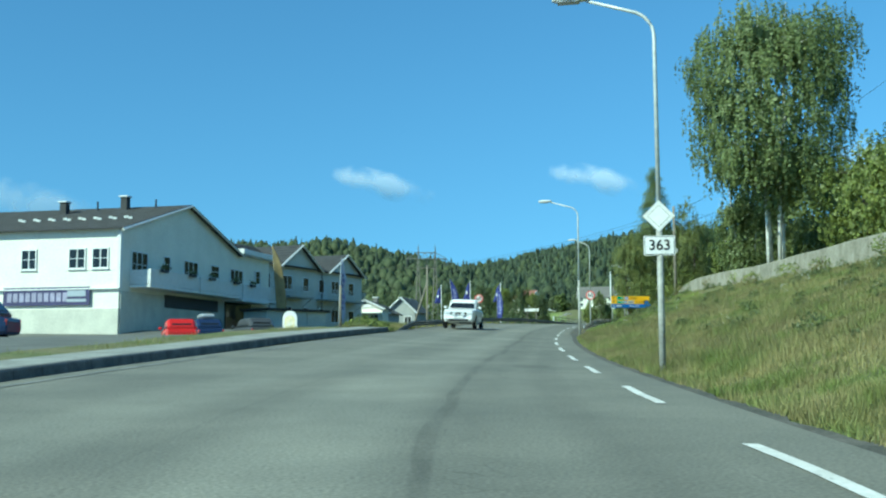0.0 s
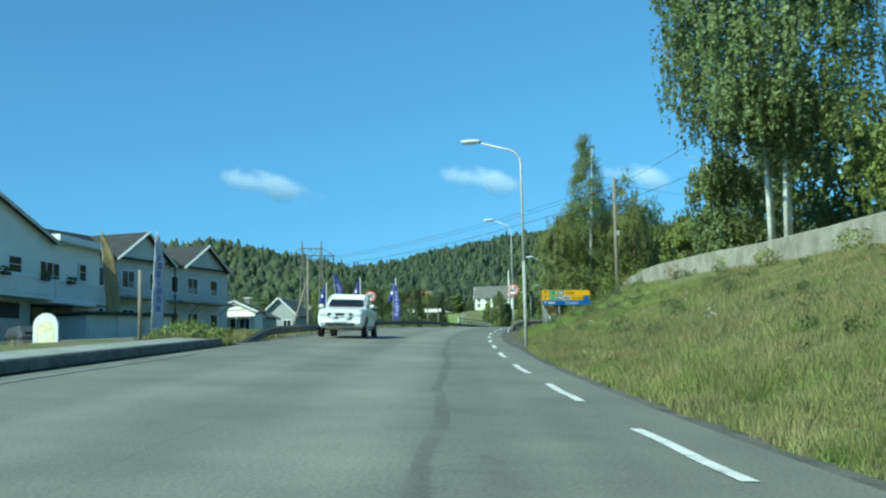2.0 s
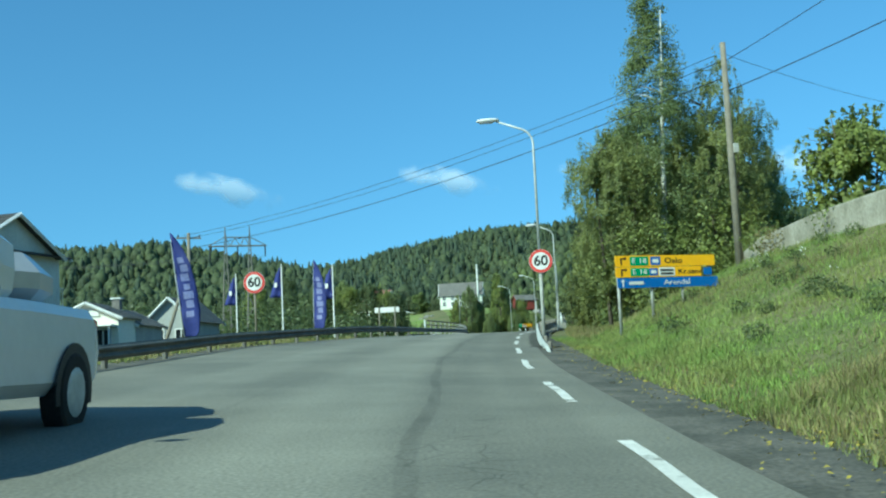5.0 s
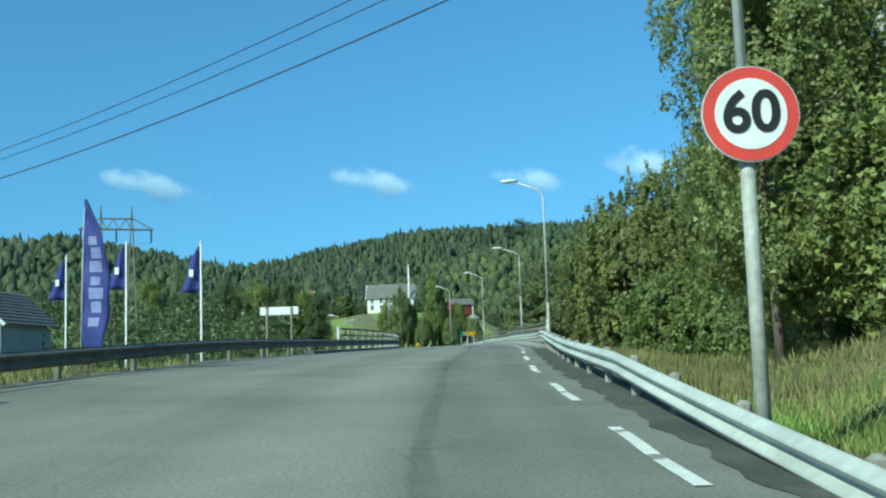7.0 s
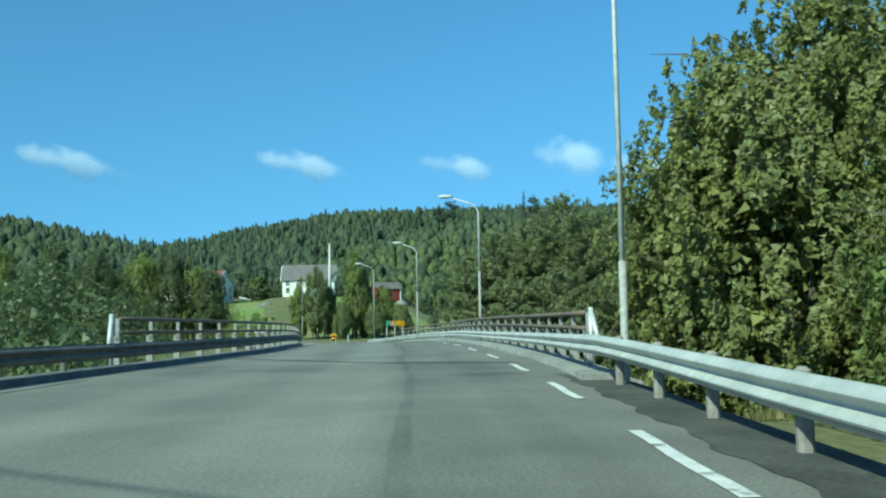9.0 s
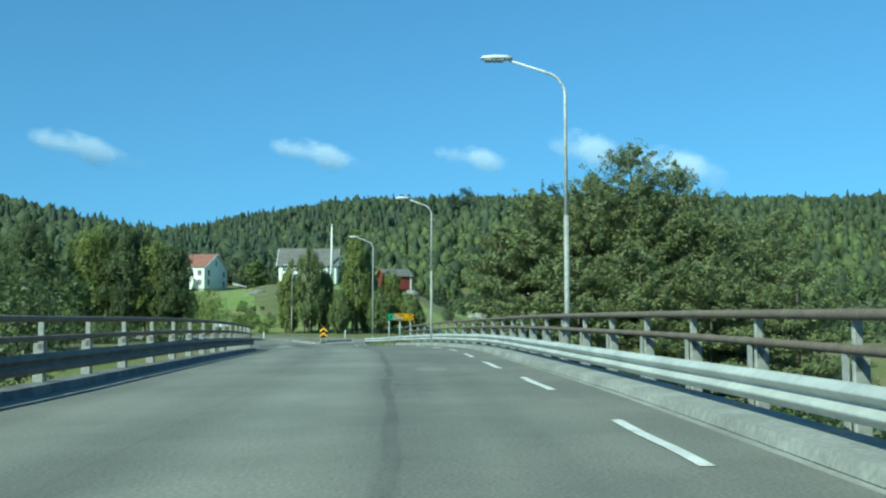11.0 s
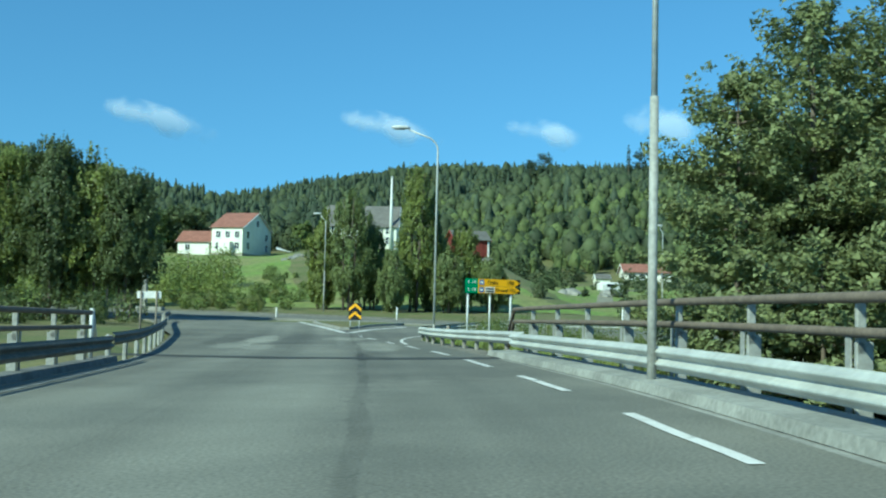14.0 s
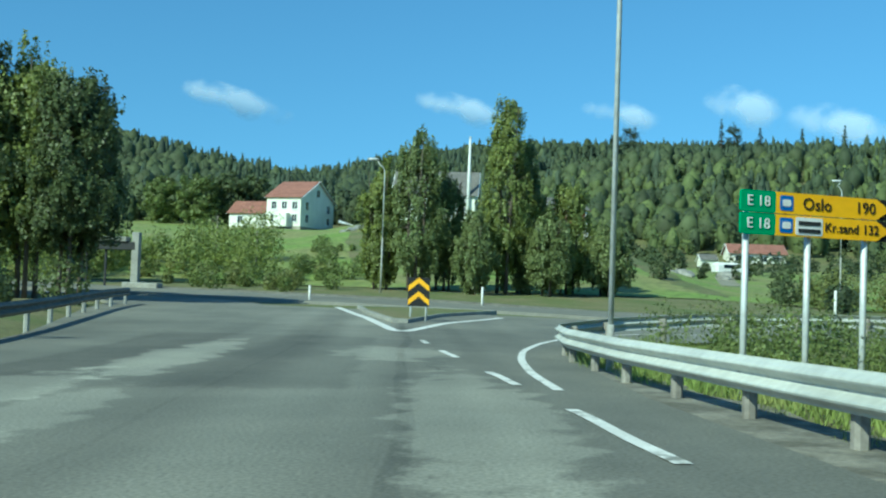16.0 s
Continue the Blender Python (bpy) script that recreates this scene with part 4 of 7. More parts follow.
# ---- trees ----
def leaf_quads(C, size, seed, flat=0.0, droop=0.0, out=None, loose=0.55, needle=0.0):
    """Leaf faces about the points C, of uneven size; with out they look roughly that way, else any way."""
    r = np.random.default_rng(seed)
    n = len(C)
    if out is not None:
        f = out / (np.linalg.norm(out, axis=1)[:, None] + 1e-9) + r.normal(size=(n, 3)) * loose
        f /= np.linalg.norm(f, axis=1)[:, None] + 1e-9
        a = np.cross(f, r.normal(size=(n, 3)))
        a /= np.linalg.norm(a, axis=1)[:, None] + 1e-9
        b = np.cross(f, a)
        s = size * r.uniform(0.55, 1.3, n)[:, None]
        w = s * r.uniform(0.45, 0.8, n)[:, None]
        if needle:  # narrow, and pointing outwards
            a, w = f, s * needle * r.uniform(0.7, 1.3, n)[:, None]
            return np.stack([C + a * s, C - a * s * 0.5 + b * w, C - a * s * 0.5 - b * w], 1).reshape(-1, 3), np.arange(3 * n).reshape(-1, 3)
        V = np.stack([C - a * s, C + a * s * 0.7 + b * w * 1.15, C + a * s * 0.7 - b * w * 1.15], 1).reshape(-1, 3)
        return V, np.arange(3 * n).reshape(-1, 3)
    a = r.normal(size=(n, 3))
    a[:, 2] = a[:, 2] * (1 - flat) - droop
    a /= np.linalg.norm(a, axis=1)[:, None]
    b = np.cross(a, r.normal(size=(n, 3)))
    b /= np.linalg.norm(b, axis=1)[:, None] + 1e-9
    s = size * r.uniform(0.55, 1.3, n)[:, None]
    w = s * r.uniform(0.4, 0.75, n)[:, None]
    V = np.stack([C - a * s, C + a * s * 0.7 + b * w * 1.15, C + a * s * 0.7 - b * w * 1.15], 1).reshape(-1, 3)
    return V, np.arange(3 * n).reshape(-1, 3)


def ball(q, n):
    u = q.normal(size=(n, 3))
    u /= np.linalg.norm(u, axis=1)[:, None]
    return u * q.uniform(0.1, 1, n)[:, None] ** 0.5


def array_mesh(name, V, F, mat, parent=None, label="", smooth=False):
    me = bpy.data.meshes.new(name)
    me.vertices.add(len(V))
    me.vertices.foreach_set("co", np.asarray(V, np.float32).ravel())
    k = F.shape[1]
    me.loops.add(F.size)
    me.loops.foreach_set("vertex_index", F.ravel().astype(np.int32))
    me.polygons.add(len(F))
    me.polygons.foreach_set("loop_start", np.arange(0, F.size, k, dtype=np.int32))
    me.polygons.foreach_set("loop_total", np.full(len(F), k, np.int32))
    me.materials.append(M[mat])
    if smooth:
        me.polygons.foreach_set("use_smooth", np.ones(len(F), bool))
    me.update(calc_edges=True)
    ob = new(name, me)
    if parent:
        ob.parent = parent
    return tagged(ob, label)


def broadleaf(name, x, y, h, r, leaf, label, seed, base=0.25, stems=1, clumps=170, per=42, size=0.17, bark="bark", droop=0.0, z=None, group="", top=0.55, spread=0.2, point=0.22, fill=1.0, hang=0.0, low=0.3, uneven=1.0):
    """A tree with tapered stems, limbs and a crown of many leaf clumps with gaps between them."""
    q = np.random.default_rng(seed)
    z = gz(x, y) if z is None else z
    root = thing(name, label, "tree", pose(x, y, z), group)
    g = Geo()
    for s in range(stems):
        w = 2 * math.pi * s / stems + q.uniform(0, 1)
        d = 0.45 * (stems > 1)
        bx, by = d * math.cos(w), d * math.sin(w)
        tx, ty = bx * 2.0 + q.normal(0, 0.3), by * 2.0 + q.normal(0, 0.3)
        R = (0.0075 * h + 0.035) * (1.0 if stems == 1 else 0.8 if stems < 4 else 0.62)
        pts = [(bx, by, -0.3), (bx + 0.1 * (tx - bx), by, h * 0.15), (bx + 0.5 * (tx - bx), by + 0.5 * (ty - by) + 0.1, h * 0.45), (tx, ty, h * 0.86)]
        g.tube(pts, [R * 1.25, R, R * 0.65, R * 0.15], 9)
        for k in range(9):
            f = q.uniform(0.3, 0.8)
            px, py, pz = bx + (tx - bx) * f, by + (ty - by) * f, h * f
            a = q.uniform(0, 6.28)
            ln = r * q.uniform(0.5, 0.85) * (1.1 - 0.5 * f)
            g.tube([(px, py, pz), (px + 0.5 * ln * math.cos(a), py + 0.5 * ln * math.sin(a), pz + ln * 0.3), (px + ln * math.cos(a), py + ln * math.sin(a), pz + ln * 0.42)], [R * 0.35, R * 0.22, R * 0.07], 6)
    part("trunk", g, bark, root, smooth=True)
    # clump centres inside an uneven egg
    n = clumps
    u = q.normal(size=(n, 3))
    u /= np.linalg.norm(u, axis=1)[:, None]
    rad = q.uniform(0.3, 1.0, n) ** 0.4
    lump = 0.93 + uneven * (0.13 * np.sin(u[:, 0] * 5 + seed) * np.cos(u[:, 1] * 4 + seed * 2) + 0.12 * np.sin(u[:, 2] * 7 + seed))
    zc, hz = h * (base + (1 - base) * (1 - top) * 0.95), h * (1 - base) * 0.5
    u[:, 2] = np.sign(u[:, 2]) * np.abs(u[:, 2]) ** 0.8
    C = np.stack([u[:, 0] * rad * lump * r, u[:, 1] * rad * lump * r, zc + u[:, 2] * rad * hz * lump], 1)
    up = C[:, 2] - zc
    taper = np.where(up > 0, 1 - point * np.clip(up / hz, 0, 1) ** (2 if point < 0.5 else 0.9), 1 - low * np.clip(-up / hz, 0, 1) ** 1.6)
    C[:, :2] *= taper[:, None]
    cs = r * spread * q.uniform(0.55, 1.3, n)
    off = ball(q, n * per)
    L = np.repeat(C, per, 0) + off * np.repeat(cs, per)[:, None] * np.array([1.1, 1.1, 0.8])
    out = off * 0.8 + np.repeat(u, per, 0) * 0.5 + np.array([0, 0, 0.25])
    if droop:
        L[:, 2] -= droop * np.abs(q.normal(size=len(L))) * np.clip(np.hypot(L[:, 0], L[:, 1]) / r, 0.2, 1)
    if hang:  # leaves strung on thin twigs that hang straight down
        k = 6
        tw = np.repeat(np.repeat(C, k, 0) + ball(q, n * k) * np.repeat(cs, k)[:, None], per // k, 0)
        m = len(tw)
        drop = np.repeat(q.uniform(0.5, 1.0, n * k) * hang, per // k) * q.uniform(0, 1, m)
        L = tw + np.stack([0.05 * q.normal(size=m), 0.05 * q.normal(size=m), -drop], 1)
        out = np.repeat(u, (per // k) * k, 0) * np.array([1, 1, 0.2]) + np.array([0, 0, 0.1])
    V, F = leaf_quads(L, size, seed + 1, out=out)
    # larger leaves deep inside close the crown
    k = int(44 * n ** 0.5 * fill)
    if k:
        i = q.integers(0, n, k)
        P = np.stack([C[i, 0] * 0.7, C[i, 1] * 0.7, zc + (C[i, 2] - zc) * 0.78], 1) + q.normal(size=(k, 3)) * 0.1 * r
        V2, F2 = leaf_quads(P, min(0.1 * r, size * 1.7), seed + 2, out=P - np.array([0, 0, zc]))
        V, F = np.concatenate([V, V2]), np.concatenate([F, F2 + len(V)])
    array_mesh("crown", V, F, leaf, root)
    return root


def pine(name, x, y, h, r, leaf, label, seed, z, group="", base=0.03):
    """A full pine: whorls of flat sprays that sweep out and turn up at the tips, with dark gaps between them, under a pointed leader."""
    q = np.random.default_rng(seed)
    root = thing(name, label, "tree", pose(x, y, z), group)
    g = Geo().tube([(0, 0, -0.3), (0.05, 0, h * 0.5), (0, 0, h * 0.98)], [0.014 * h, 0.009 * h, 0.012], 9)
    C, N, size = [], [], []
    whorls = max(12, int(h / 0.6))
    for t in range(whorls):
        f = min(1.0, max(0.0, (t + 0.5 + q.uniform(-0.7, 0.7)) / whorls))
        zt = h * (base + (0.95 - base) * f) + q.uniform(-0.15, 0.15)
        reach = 1.08 * r * min(1.0, 0.8 + 0.5 * f) * (1 - f ** 3.4) ** 0.62 + 0.3
        turn = q.uniform(0, 6.283)
        n = 9 if f < 0.8 else 6
        for b in range(n):
            a = turn + 6.283 * b / n + q.uniform(-0.35, 0.35)
            ln = reach * q.uniform(0.68, 1.14)
            rise = ln * (-0.1 + 0.6 * f ** 1.5 + q.uniform(-0.1, 0.14))
            ca, sa = math.cos(a), math.sin(a)
            k = max(4, int(ln * 4.2))
            for i in range(k):
                v = 0.28 + 0.76 * (i + q.uniform(0, 1)) / k
                side = q.uniform(-1, 1) * 0.34 * ln * v * (1.2 - v)
                C.append((ca * ln * v - sa * side, sa * ln * v + ca * side, zt + rise * v ** 2 + 0.3 * max(0.0, v - 0.8) + 0.04 * q.normal()))
                N.append((0.45 * ca, 0.45 * sa, 1.0))
                size.append(q.uniform(0.26, 0.42) * (1.1 - 0.3 * v))
            if b % 3 == 0:
                g.tube([(0, 0, zt), (ca * ln * 0.5, sa * ln * 0.5, zt + rise * 0.25), (ca * ln * 0.95, sa * ln * 0.95, zt + rise * 0.9)], [0.035, 0.022, 0.008], 5)
    for k in range(12):  # upright shoots round the leader
        a, v = q.uniform(0, 6.283), q.uniform(0, 1)
        C.append((0.5 * v * math.cos(a), 0.5 * v * math.sin(a), h * (1.0 - 0.07 * v)))
        N.append((math.cos(a), math.sin(a), 0.6))
        size.append(0.2)
    part("trunk", g, "bark", root, smooth=True)
    per = 18
    C, N, size = np.array(C), np.array(N), np.array(size)
    off = ball(q, len(C) * per)
    P = np.repeat(C, per, 0) + off * np.repeat(size, per)[:, None] * np.array([1.0, 1.0, 0.8])
    V, F = leaf_quads(P, 0.092, seed + 1, out=off * 0.35 + np.repeat(N, per, 0), loose=0.5)
    array_mesh("crown", V, F, leaf, root)
    return root


def conifer(name, x, y, h, r, leaf, label, seed, base=0.08, tiers=26, per=150, size=0.16, z=None, rounded=0.0, group="", bark="bark"):
    """A conifer: whorls of drooping boughs set with needle sprays, shorter towards the top."""
    q = np.random.default_rng(seed)
    z = gz(x, y) if z is None else z
    root = thing(name, label, "tree", pose(x, y, z), group)
    g = Geo().tube([(0, 0, -0.3), (0.04, 0, h * 0.5), (0, 0, h * 0.98)], [0.018 * h, 0.011 * h, 0.01], 9)
    pts = []
    for t in range(tiers):
        f = (t + q.uniform(-0.3, 0.3)) / tiers
        zt = h * (base + (1 - base) * f)
        reach = r * ((1 - f) ** (0.75 - 0.35 * rounded)) * q.uniform(0.75, 1.12)
        if rounded:
            reach *= min(1.0, 0.55 + 1.6 * f)
        for b in range(7):
            a = q.uniform(0, 6.283)
            ln = reach * q.uniform(0.65, 1.1) + 0.1
            lift = (0.25 if rounded else -0.18) * ln
            n = max(6, int(per * (ln / r) / 7) + 4)
            s = q.uniform(0.15, 1, n) ** 0.75
            side = q.normal(size=n) * 0.16 * ln * (1.1 - s)
            px = math.cos(a) * ln * s - math.sin(a) * side
            py = math.sin(a) * ln * s + math.cos(a) * side
            pz = zt + lift * s ** 1.6 + q.normal(size=n) * 0.07 * (1 + rounded)
            pts.append(np.stack([px, py, pz], 1))
            if t % 2 == 0 and b < 3:
                g.tube([(0, 0, zt), (math.cos(a) * ln * 0.8, math.sin(a) * ln * 0.8, zt + lift * 0.7)], [0.03, 0.01], 5)
    part("trunk", g, bark, root, smooth=True)
    P = np.concatenate(pts)
    V, F = leaf_quads(P, size, seed + 1, flat=0.45)
    array_mesh("crown", V, F, leaf, root)
    return root


BIRCH = "tall birch with white stems and drooping green crown"
broadleaf("birch_tree", 27.1, 74.2, 19.6, 5.9, "leaf_birch", BIRCH, 11, 0.23, 4, 900, 84, 0.1, "birch_bark", 0.0, z=6.7, spread=0.13, fill=3.0, hang=1.5, low=0.72)
broadleaf("birch_tree", 26.6, 80.5, 7.4, 2.0, "leaf_birch", "young birch with hanging leaves behind the wall", 19, 0.0, 2, 230, 84, 0.085, "birch_bark", 0.0, spread=0.2, hang=0.9, fill=2.0)
WALLSIDE = "bright green leafy tree behind the stone wall"
for i, (tx, ty, th, tr, nm) in enumerate(((31.5, 69.5, 8.0, 3.3, "leaf_green"), (35.5, 74.5, 9.4, 3.8, "leaf_green"), (30.4, 60.5, 6.6, 2.9, "leaf_green"), (34.5, 63.5, 8.5, 3.4, "leaf_green"), (33.8, 82.0, 8.0, 3.6, "leaf_birch"), (30.5, 90.0, 7.6, 3.0, "leaf_birch"), (35.0, 92.5, 9.6, 3.2, "leaf_green"), (29.9, 100.5, 6.2, 2.2, "leaf_green"), (39.5, 86.0, 10.0, 3.6, "leaf_birch"))):
    broadleaf("deciduous_tree", tx, ty, th, tr, nm, WALLSIDE if ty < 80 else "leafy tree at the edge of the wood", 12 + i, 0.05, 2, 210, 60, 0.105, hang=0.5)
broadleaf("pointed_birch", 23.5, 105.4, 15.2, 2.7, "leaf_birch", "tall pointed leafy tree standing above the aspens", 21, 0.0, 1, 480, 110, 0.05, "birch_bark", 0.2, z=4.7, spread=0.17, point=0.8)
for i, (tx, ty, th, tr) in enumerate(((21.3, 104.2, 8.6, 2.1), (23.2, 107.5, 10.6, 2.6), (26.4, 106.0, 10.9, 2.4), (28.4, 109.0, 10.4, 2.5), (25.2, 111.5, 9.6, 2.6))):
    broadleaf("aspen_tree", tx, ty, th, tr, ("leaf_aspen", "leaf_birch")[i % 2], "leafy aspen in a roadside clump", 30 + i, 0.04, 2, 430, 132, 0.046, group="roadside aspens", spread=0.16, hang=-0.6)
for i, (tx, ty, top, tr, nm) in enumerate(((30.6, 121.0, 16.8, 4.0, "leaf_willow"), (28.7, 134.8, 13.7, 4.0, "leaf_yellow"), (31.6, 134.6, 15.0, 3.9, "leaf_yellow"), (25.4, 114.6, 9.0, 1.9, "leaf_willow"), (34.2, 131.0, 11.6, 3.4, "leaf_yellow"), (27.2, 126.6, 8.3, 2.0, "leaf_willow"), (35.0, 147.0, 14.6, 3.9, "leaf_yellow"), (30.6, 114.5, 13.5, 3.0, "leaf_willow"), (30.0, 132.4, 9.2, 2.1, "leaf_yellow"), (26.9, 135.6, 10.2, 1.7, "leaf_yellow"))):
    z0 = min(gz(tx, ty), 3.0)
    broadleaf("willow_tree", tx, ty, top - z0, tr, nm, "bushy willow turning yellow beyond the guard rail" if nm == "leaf_yellow" else "tall bushy green willow beyond the guard rail", 50 + i, -0.04, 3, int(130 * tr + 80), (150, 150, 100, 110, 60, 120, 60, 130, 80, 110)[i], (0.075, 0.075, 0.085, 0.075, 0.1, 0.065, 0.1, 0.075, 0.095, 0.075)[i], group="roadside willows", z=z0, spread=0.2, point=0.3 if i == 1 else 0.0, fill=3.0, hang=-0.5, uneven=0.35)
for i, (tx, ty, top, tr) in enumerate(((38.6, 208.6, 13.9, 2.7), (41.0, 209.0, 16.4, 3.6), (44.9, 209.3, 17.3, 4.2), (48.3, 209.7, 20.2, 4.6), (51.3, 209.0, 18.8, 3.8), (53.4, 208.0, 15.0, 3.0), (42.3, 203.5, 11.3, 3.6), (46.2, 203.0, 12.4, 3.9), (50.4, 202.0, 11.3, 3.6), (43.0, 213.0, 16.6, 3.6), (46.9, 213.4, 18.3, 4.0), (50.2, 213.0, 17.9, 4.0), (56.0, 211.0, 15.0, 3.8), (39.0, 204.5, 8.8, 2.8), (61.0, 213.0, 16.0, 3.8), (54.6, 199.0, 11.0, 3.6))):
    z0 = min(gz(tx, ty), 0.6) + 0.8
    pine("pine_tree", tx, ty, top - z0, tr, "needle", "bushy green pine growing in the valley beside the bridge", 70 + i, z0, "valley pines")
for i, (tx, ty, th, tr) in enumerate(((10.0, 252.0, 12.3, 3.1), (6.0, 254.0, 12.4, 3.4), (14.7, 251.5, 10.7, 2.6), (12.4, 253.0, 12.2, 3.0), (1.0, 250.0, 13.0, 3.5), (4.5, 275.5, 13.5, 3.3), (-5.0, 256.0, 14.5, 3.6), (-10.0, 248.0, 13.0, 3.4))):
    broadleaf("deciduous_tree", tx, ty, th, tr, ("leaf_dark", "leaf_green")[i % 2], "tall dark leafy tree by the junction", 90 + i, 0.13, 3, 380, 78, 0.094, group="junction trees", point=0.5, spread=0.16, fill=2.0, hang=-0.9)
for i, (tx, ty, th, tr) in enumerate(((36.4, 279.0, 15.2, 2.1), (30.2, 278.4, 12.2, 2.3), (32.3, 281.5, 9.6, 1.9), (27.8, 279.5, 9.6, 1.7), (38.2, 281.0, 11.0, 1.8), (34.2, 276.5, 5.5, 1.6), (41.4, 281.5, 8.6, 2.3), (44.0, 280.0, 5.2, 2.0), (39.4, 277.5, 6.2, 1.9))):
    broadleaf("deciduous_tree", tx, ty, th, tr, ("leaf_green", "leaf_birch", "leaf_birch")[i % 3], "tall leafy tree in the clump behind the junction", 110 + i, 0.02, 3, 270, 72, 0.098, group="clump behind the junction", point=0.5, spread=0.16, fill=1.5, hang=-0.9)

for i, (tx, ty, th, tr) in enumerate(((-6.0, 394.0, 10.5, 4.0), (-1.0, 398.0, 11.0, 4.2), (-12.5, 396.0, 9.5, 4.0), (3.0, 403.0, 10.0, 3.8), (24.5, 398.0, 7.0, 3.0))):
    broadleaf("deciduous_tree", tx, ty, th, tr, ("leaf_willow", "leaf_dark")[i % 2], "round leafy tree beside the farmhouse", 130 + i, 0.02, 1, 130, 40, 0.28, group="farm trees", spread=0.2)


def thicket(name, spots, leaf, size, label, seed, per=260):
    """Bushes that nobody could count, as one mesh of leaves."""
    q = np.random.default_rng(seed)
    pts, outs = [], []
    for x, y, h, r in spots:
        z = gz(x, y)
        n = int(per * r)
        u = q.normal(size=(n, 3))
        u /= np.linalg.norm(u, axis=1)[:, None]
        k = q.uniform(0.3, 1, n)[:, None] ** 0.4
        lump = 1 + 0.3 * np.sin(u[:, :1] * 6 + x) * np.cos(u[:, 1:2] * 5 + y)
        p = u * k * lump * np.array([r, r, h * 0.55]) + np.array([x, y, z + h * 0.45])
        p[:, 2] = np.maximum(p[:, 2], z)
        pts.append(p)
        outs.append(u + 0.5 * np.sin(p * 4 + x) + np.array([0, 0, 0.35]))
    V, F = leaf_quads(np.concatenate(pts), size, seed, out=np.concatenate(outs))
    return tagged(array_mesh(name, V, F, leaf), label, "bushes", kind="stuff")


def scatter(n, x0, x1, y0, y1, h0, h1, seed, keep=None):
    q = np.random.default_rng(seed)
    out = []
    for _ in range(n):
        x, y = q.uniform(x0, x1), q.uniform(y0, y1)
        h = q.uniform(h0, h1)
        if keep is None or keep(x, y):
            out.append((x, y, h, h * q.uniform(0.35, 0.6)))
    return out


clear = lambda x, y: x - float(line(min(y, 300))[0]) < -9.5 or x - float(line(min(y, 300))[0]) > 7
thicket("bushes", scatter(80, 22, 40, 100, 142, 1.5, 4.2, 1, clear), "leaf_green", 0.07, "green undergrowth below the roadside trees", 201, 850)
thicket("bushes", scatter(60, 20.0, 31, 101, 112, 1.0, 2.4, 21, lambda x, y: x - float(line(y)[0]) > 6.6), "leaf_birch", 0.06, "green bushes at the foot of the aspens", 221, 900)
thicket("bushes", scatter(90, -40, 12, 150, 226, 4, 9.5, 2, clear), "leaf_dark", 0.2, "dense dark wood in the valley beside the bridge", 202, 330)
thicket("bushes", scatter(90, 36, 75, 150, 204, 2, 5, 3, clear), "leaf_dark", 0.13, "green scrub in the valley beside the bridge", 203, 420)
thicket("bushes", scatter(80, -14, 26, 270, 312, 0.5, 1.8, 4, lambda x, y: y > 276 - 0.25 * x or x > 20), "leaf_willow", 0.1, "green bushes along the far road", 204, 560)
thicket("bushes", scatter(60, -16, 24, 274, 296, 0.6, 1.7, 14, lambda x, y: y > 280 - 0.25 * x or x > 20), "leaf_yellow", 0.1, "olive and yellowing bushes below the meadow", 214, 600)
thicket("bushes", scatter(44, -14, 18.5, 282, 302, 2.0, 5.2, 15), "leaf_green", 0.13, "tall green bushes beside the far road", 215, 420)
thicket("bushes", scatter(46, 33.8, 40.0, 216.5, 227.5, 0.6, 1.5, 5), "leaf_willow", 0.035, "tall weeds behind the curved guard rail", 205, 1000)
thicket("bushes", scatter(50, 52, 150, 262, 300, 0.8, 2.2, 6), "wood_mix", 0.15, "scrub along the edge of the field", 206, 400)
thicket("bushes", scatter(130, 52, 150, 335, 440, 1.0, 4.2, 8, lambda x, y: abs(x - np.interp(y, [330, 380, 408], [58, 88, 104])) > 3 and not (92 < x < 118 and y > 408)), "wood_mix", 0.3, "low scrub and young trees on the slope", 208, 110)
thicket("bushes", scatter(60, 22, 62, 378, 412, 2, 6, 9), "wood_mix", 0.34, "scrub at the foot of the wooded hill", 209, 100)
thicket("bushes", scatter(18, 60.5, 68, 279, 286, 1.8, 3.6, 11), "leaf_yellow", 0.12, "large olive bush beside the far lamp", 211, 420)
thicket("bushes", scatter(34, 2, 16, 238, 249, 0.8, 2.2, 10), "leaf_dark", 0.12, "dark bushes behind the guard rail", 210, 420)
thicket("bushes", scatter(120, -60, 0, 120, 230, 4, 10, 7, lambda x, y: x < -22 or y > 165), "leaf_dark", 0.24, "leafy wood behind the houses", 207, 230)

thicket("bushes", scatter(260, 60, 240, 232, 345, 4, 8, 22, lambda x, y: x > 36 + 0.68 * (y - 205)), "wood_mix", 0.34, "leafy wood on the rising ground beyond the side road", 222, 75)


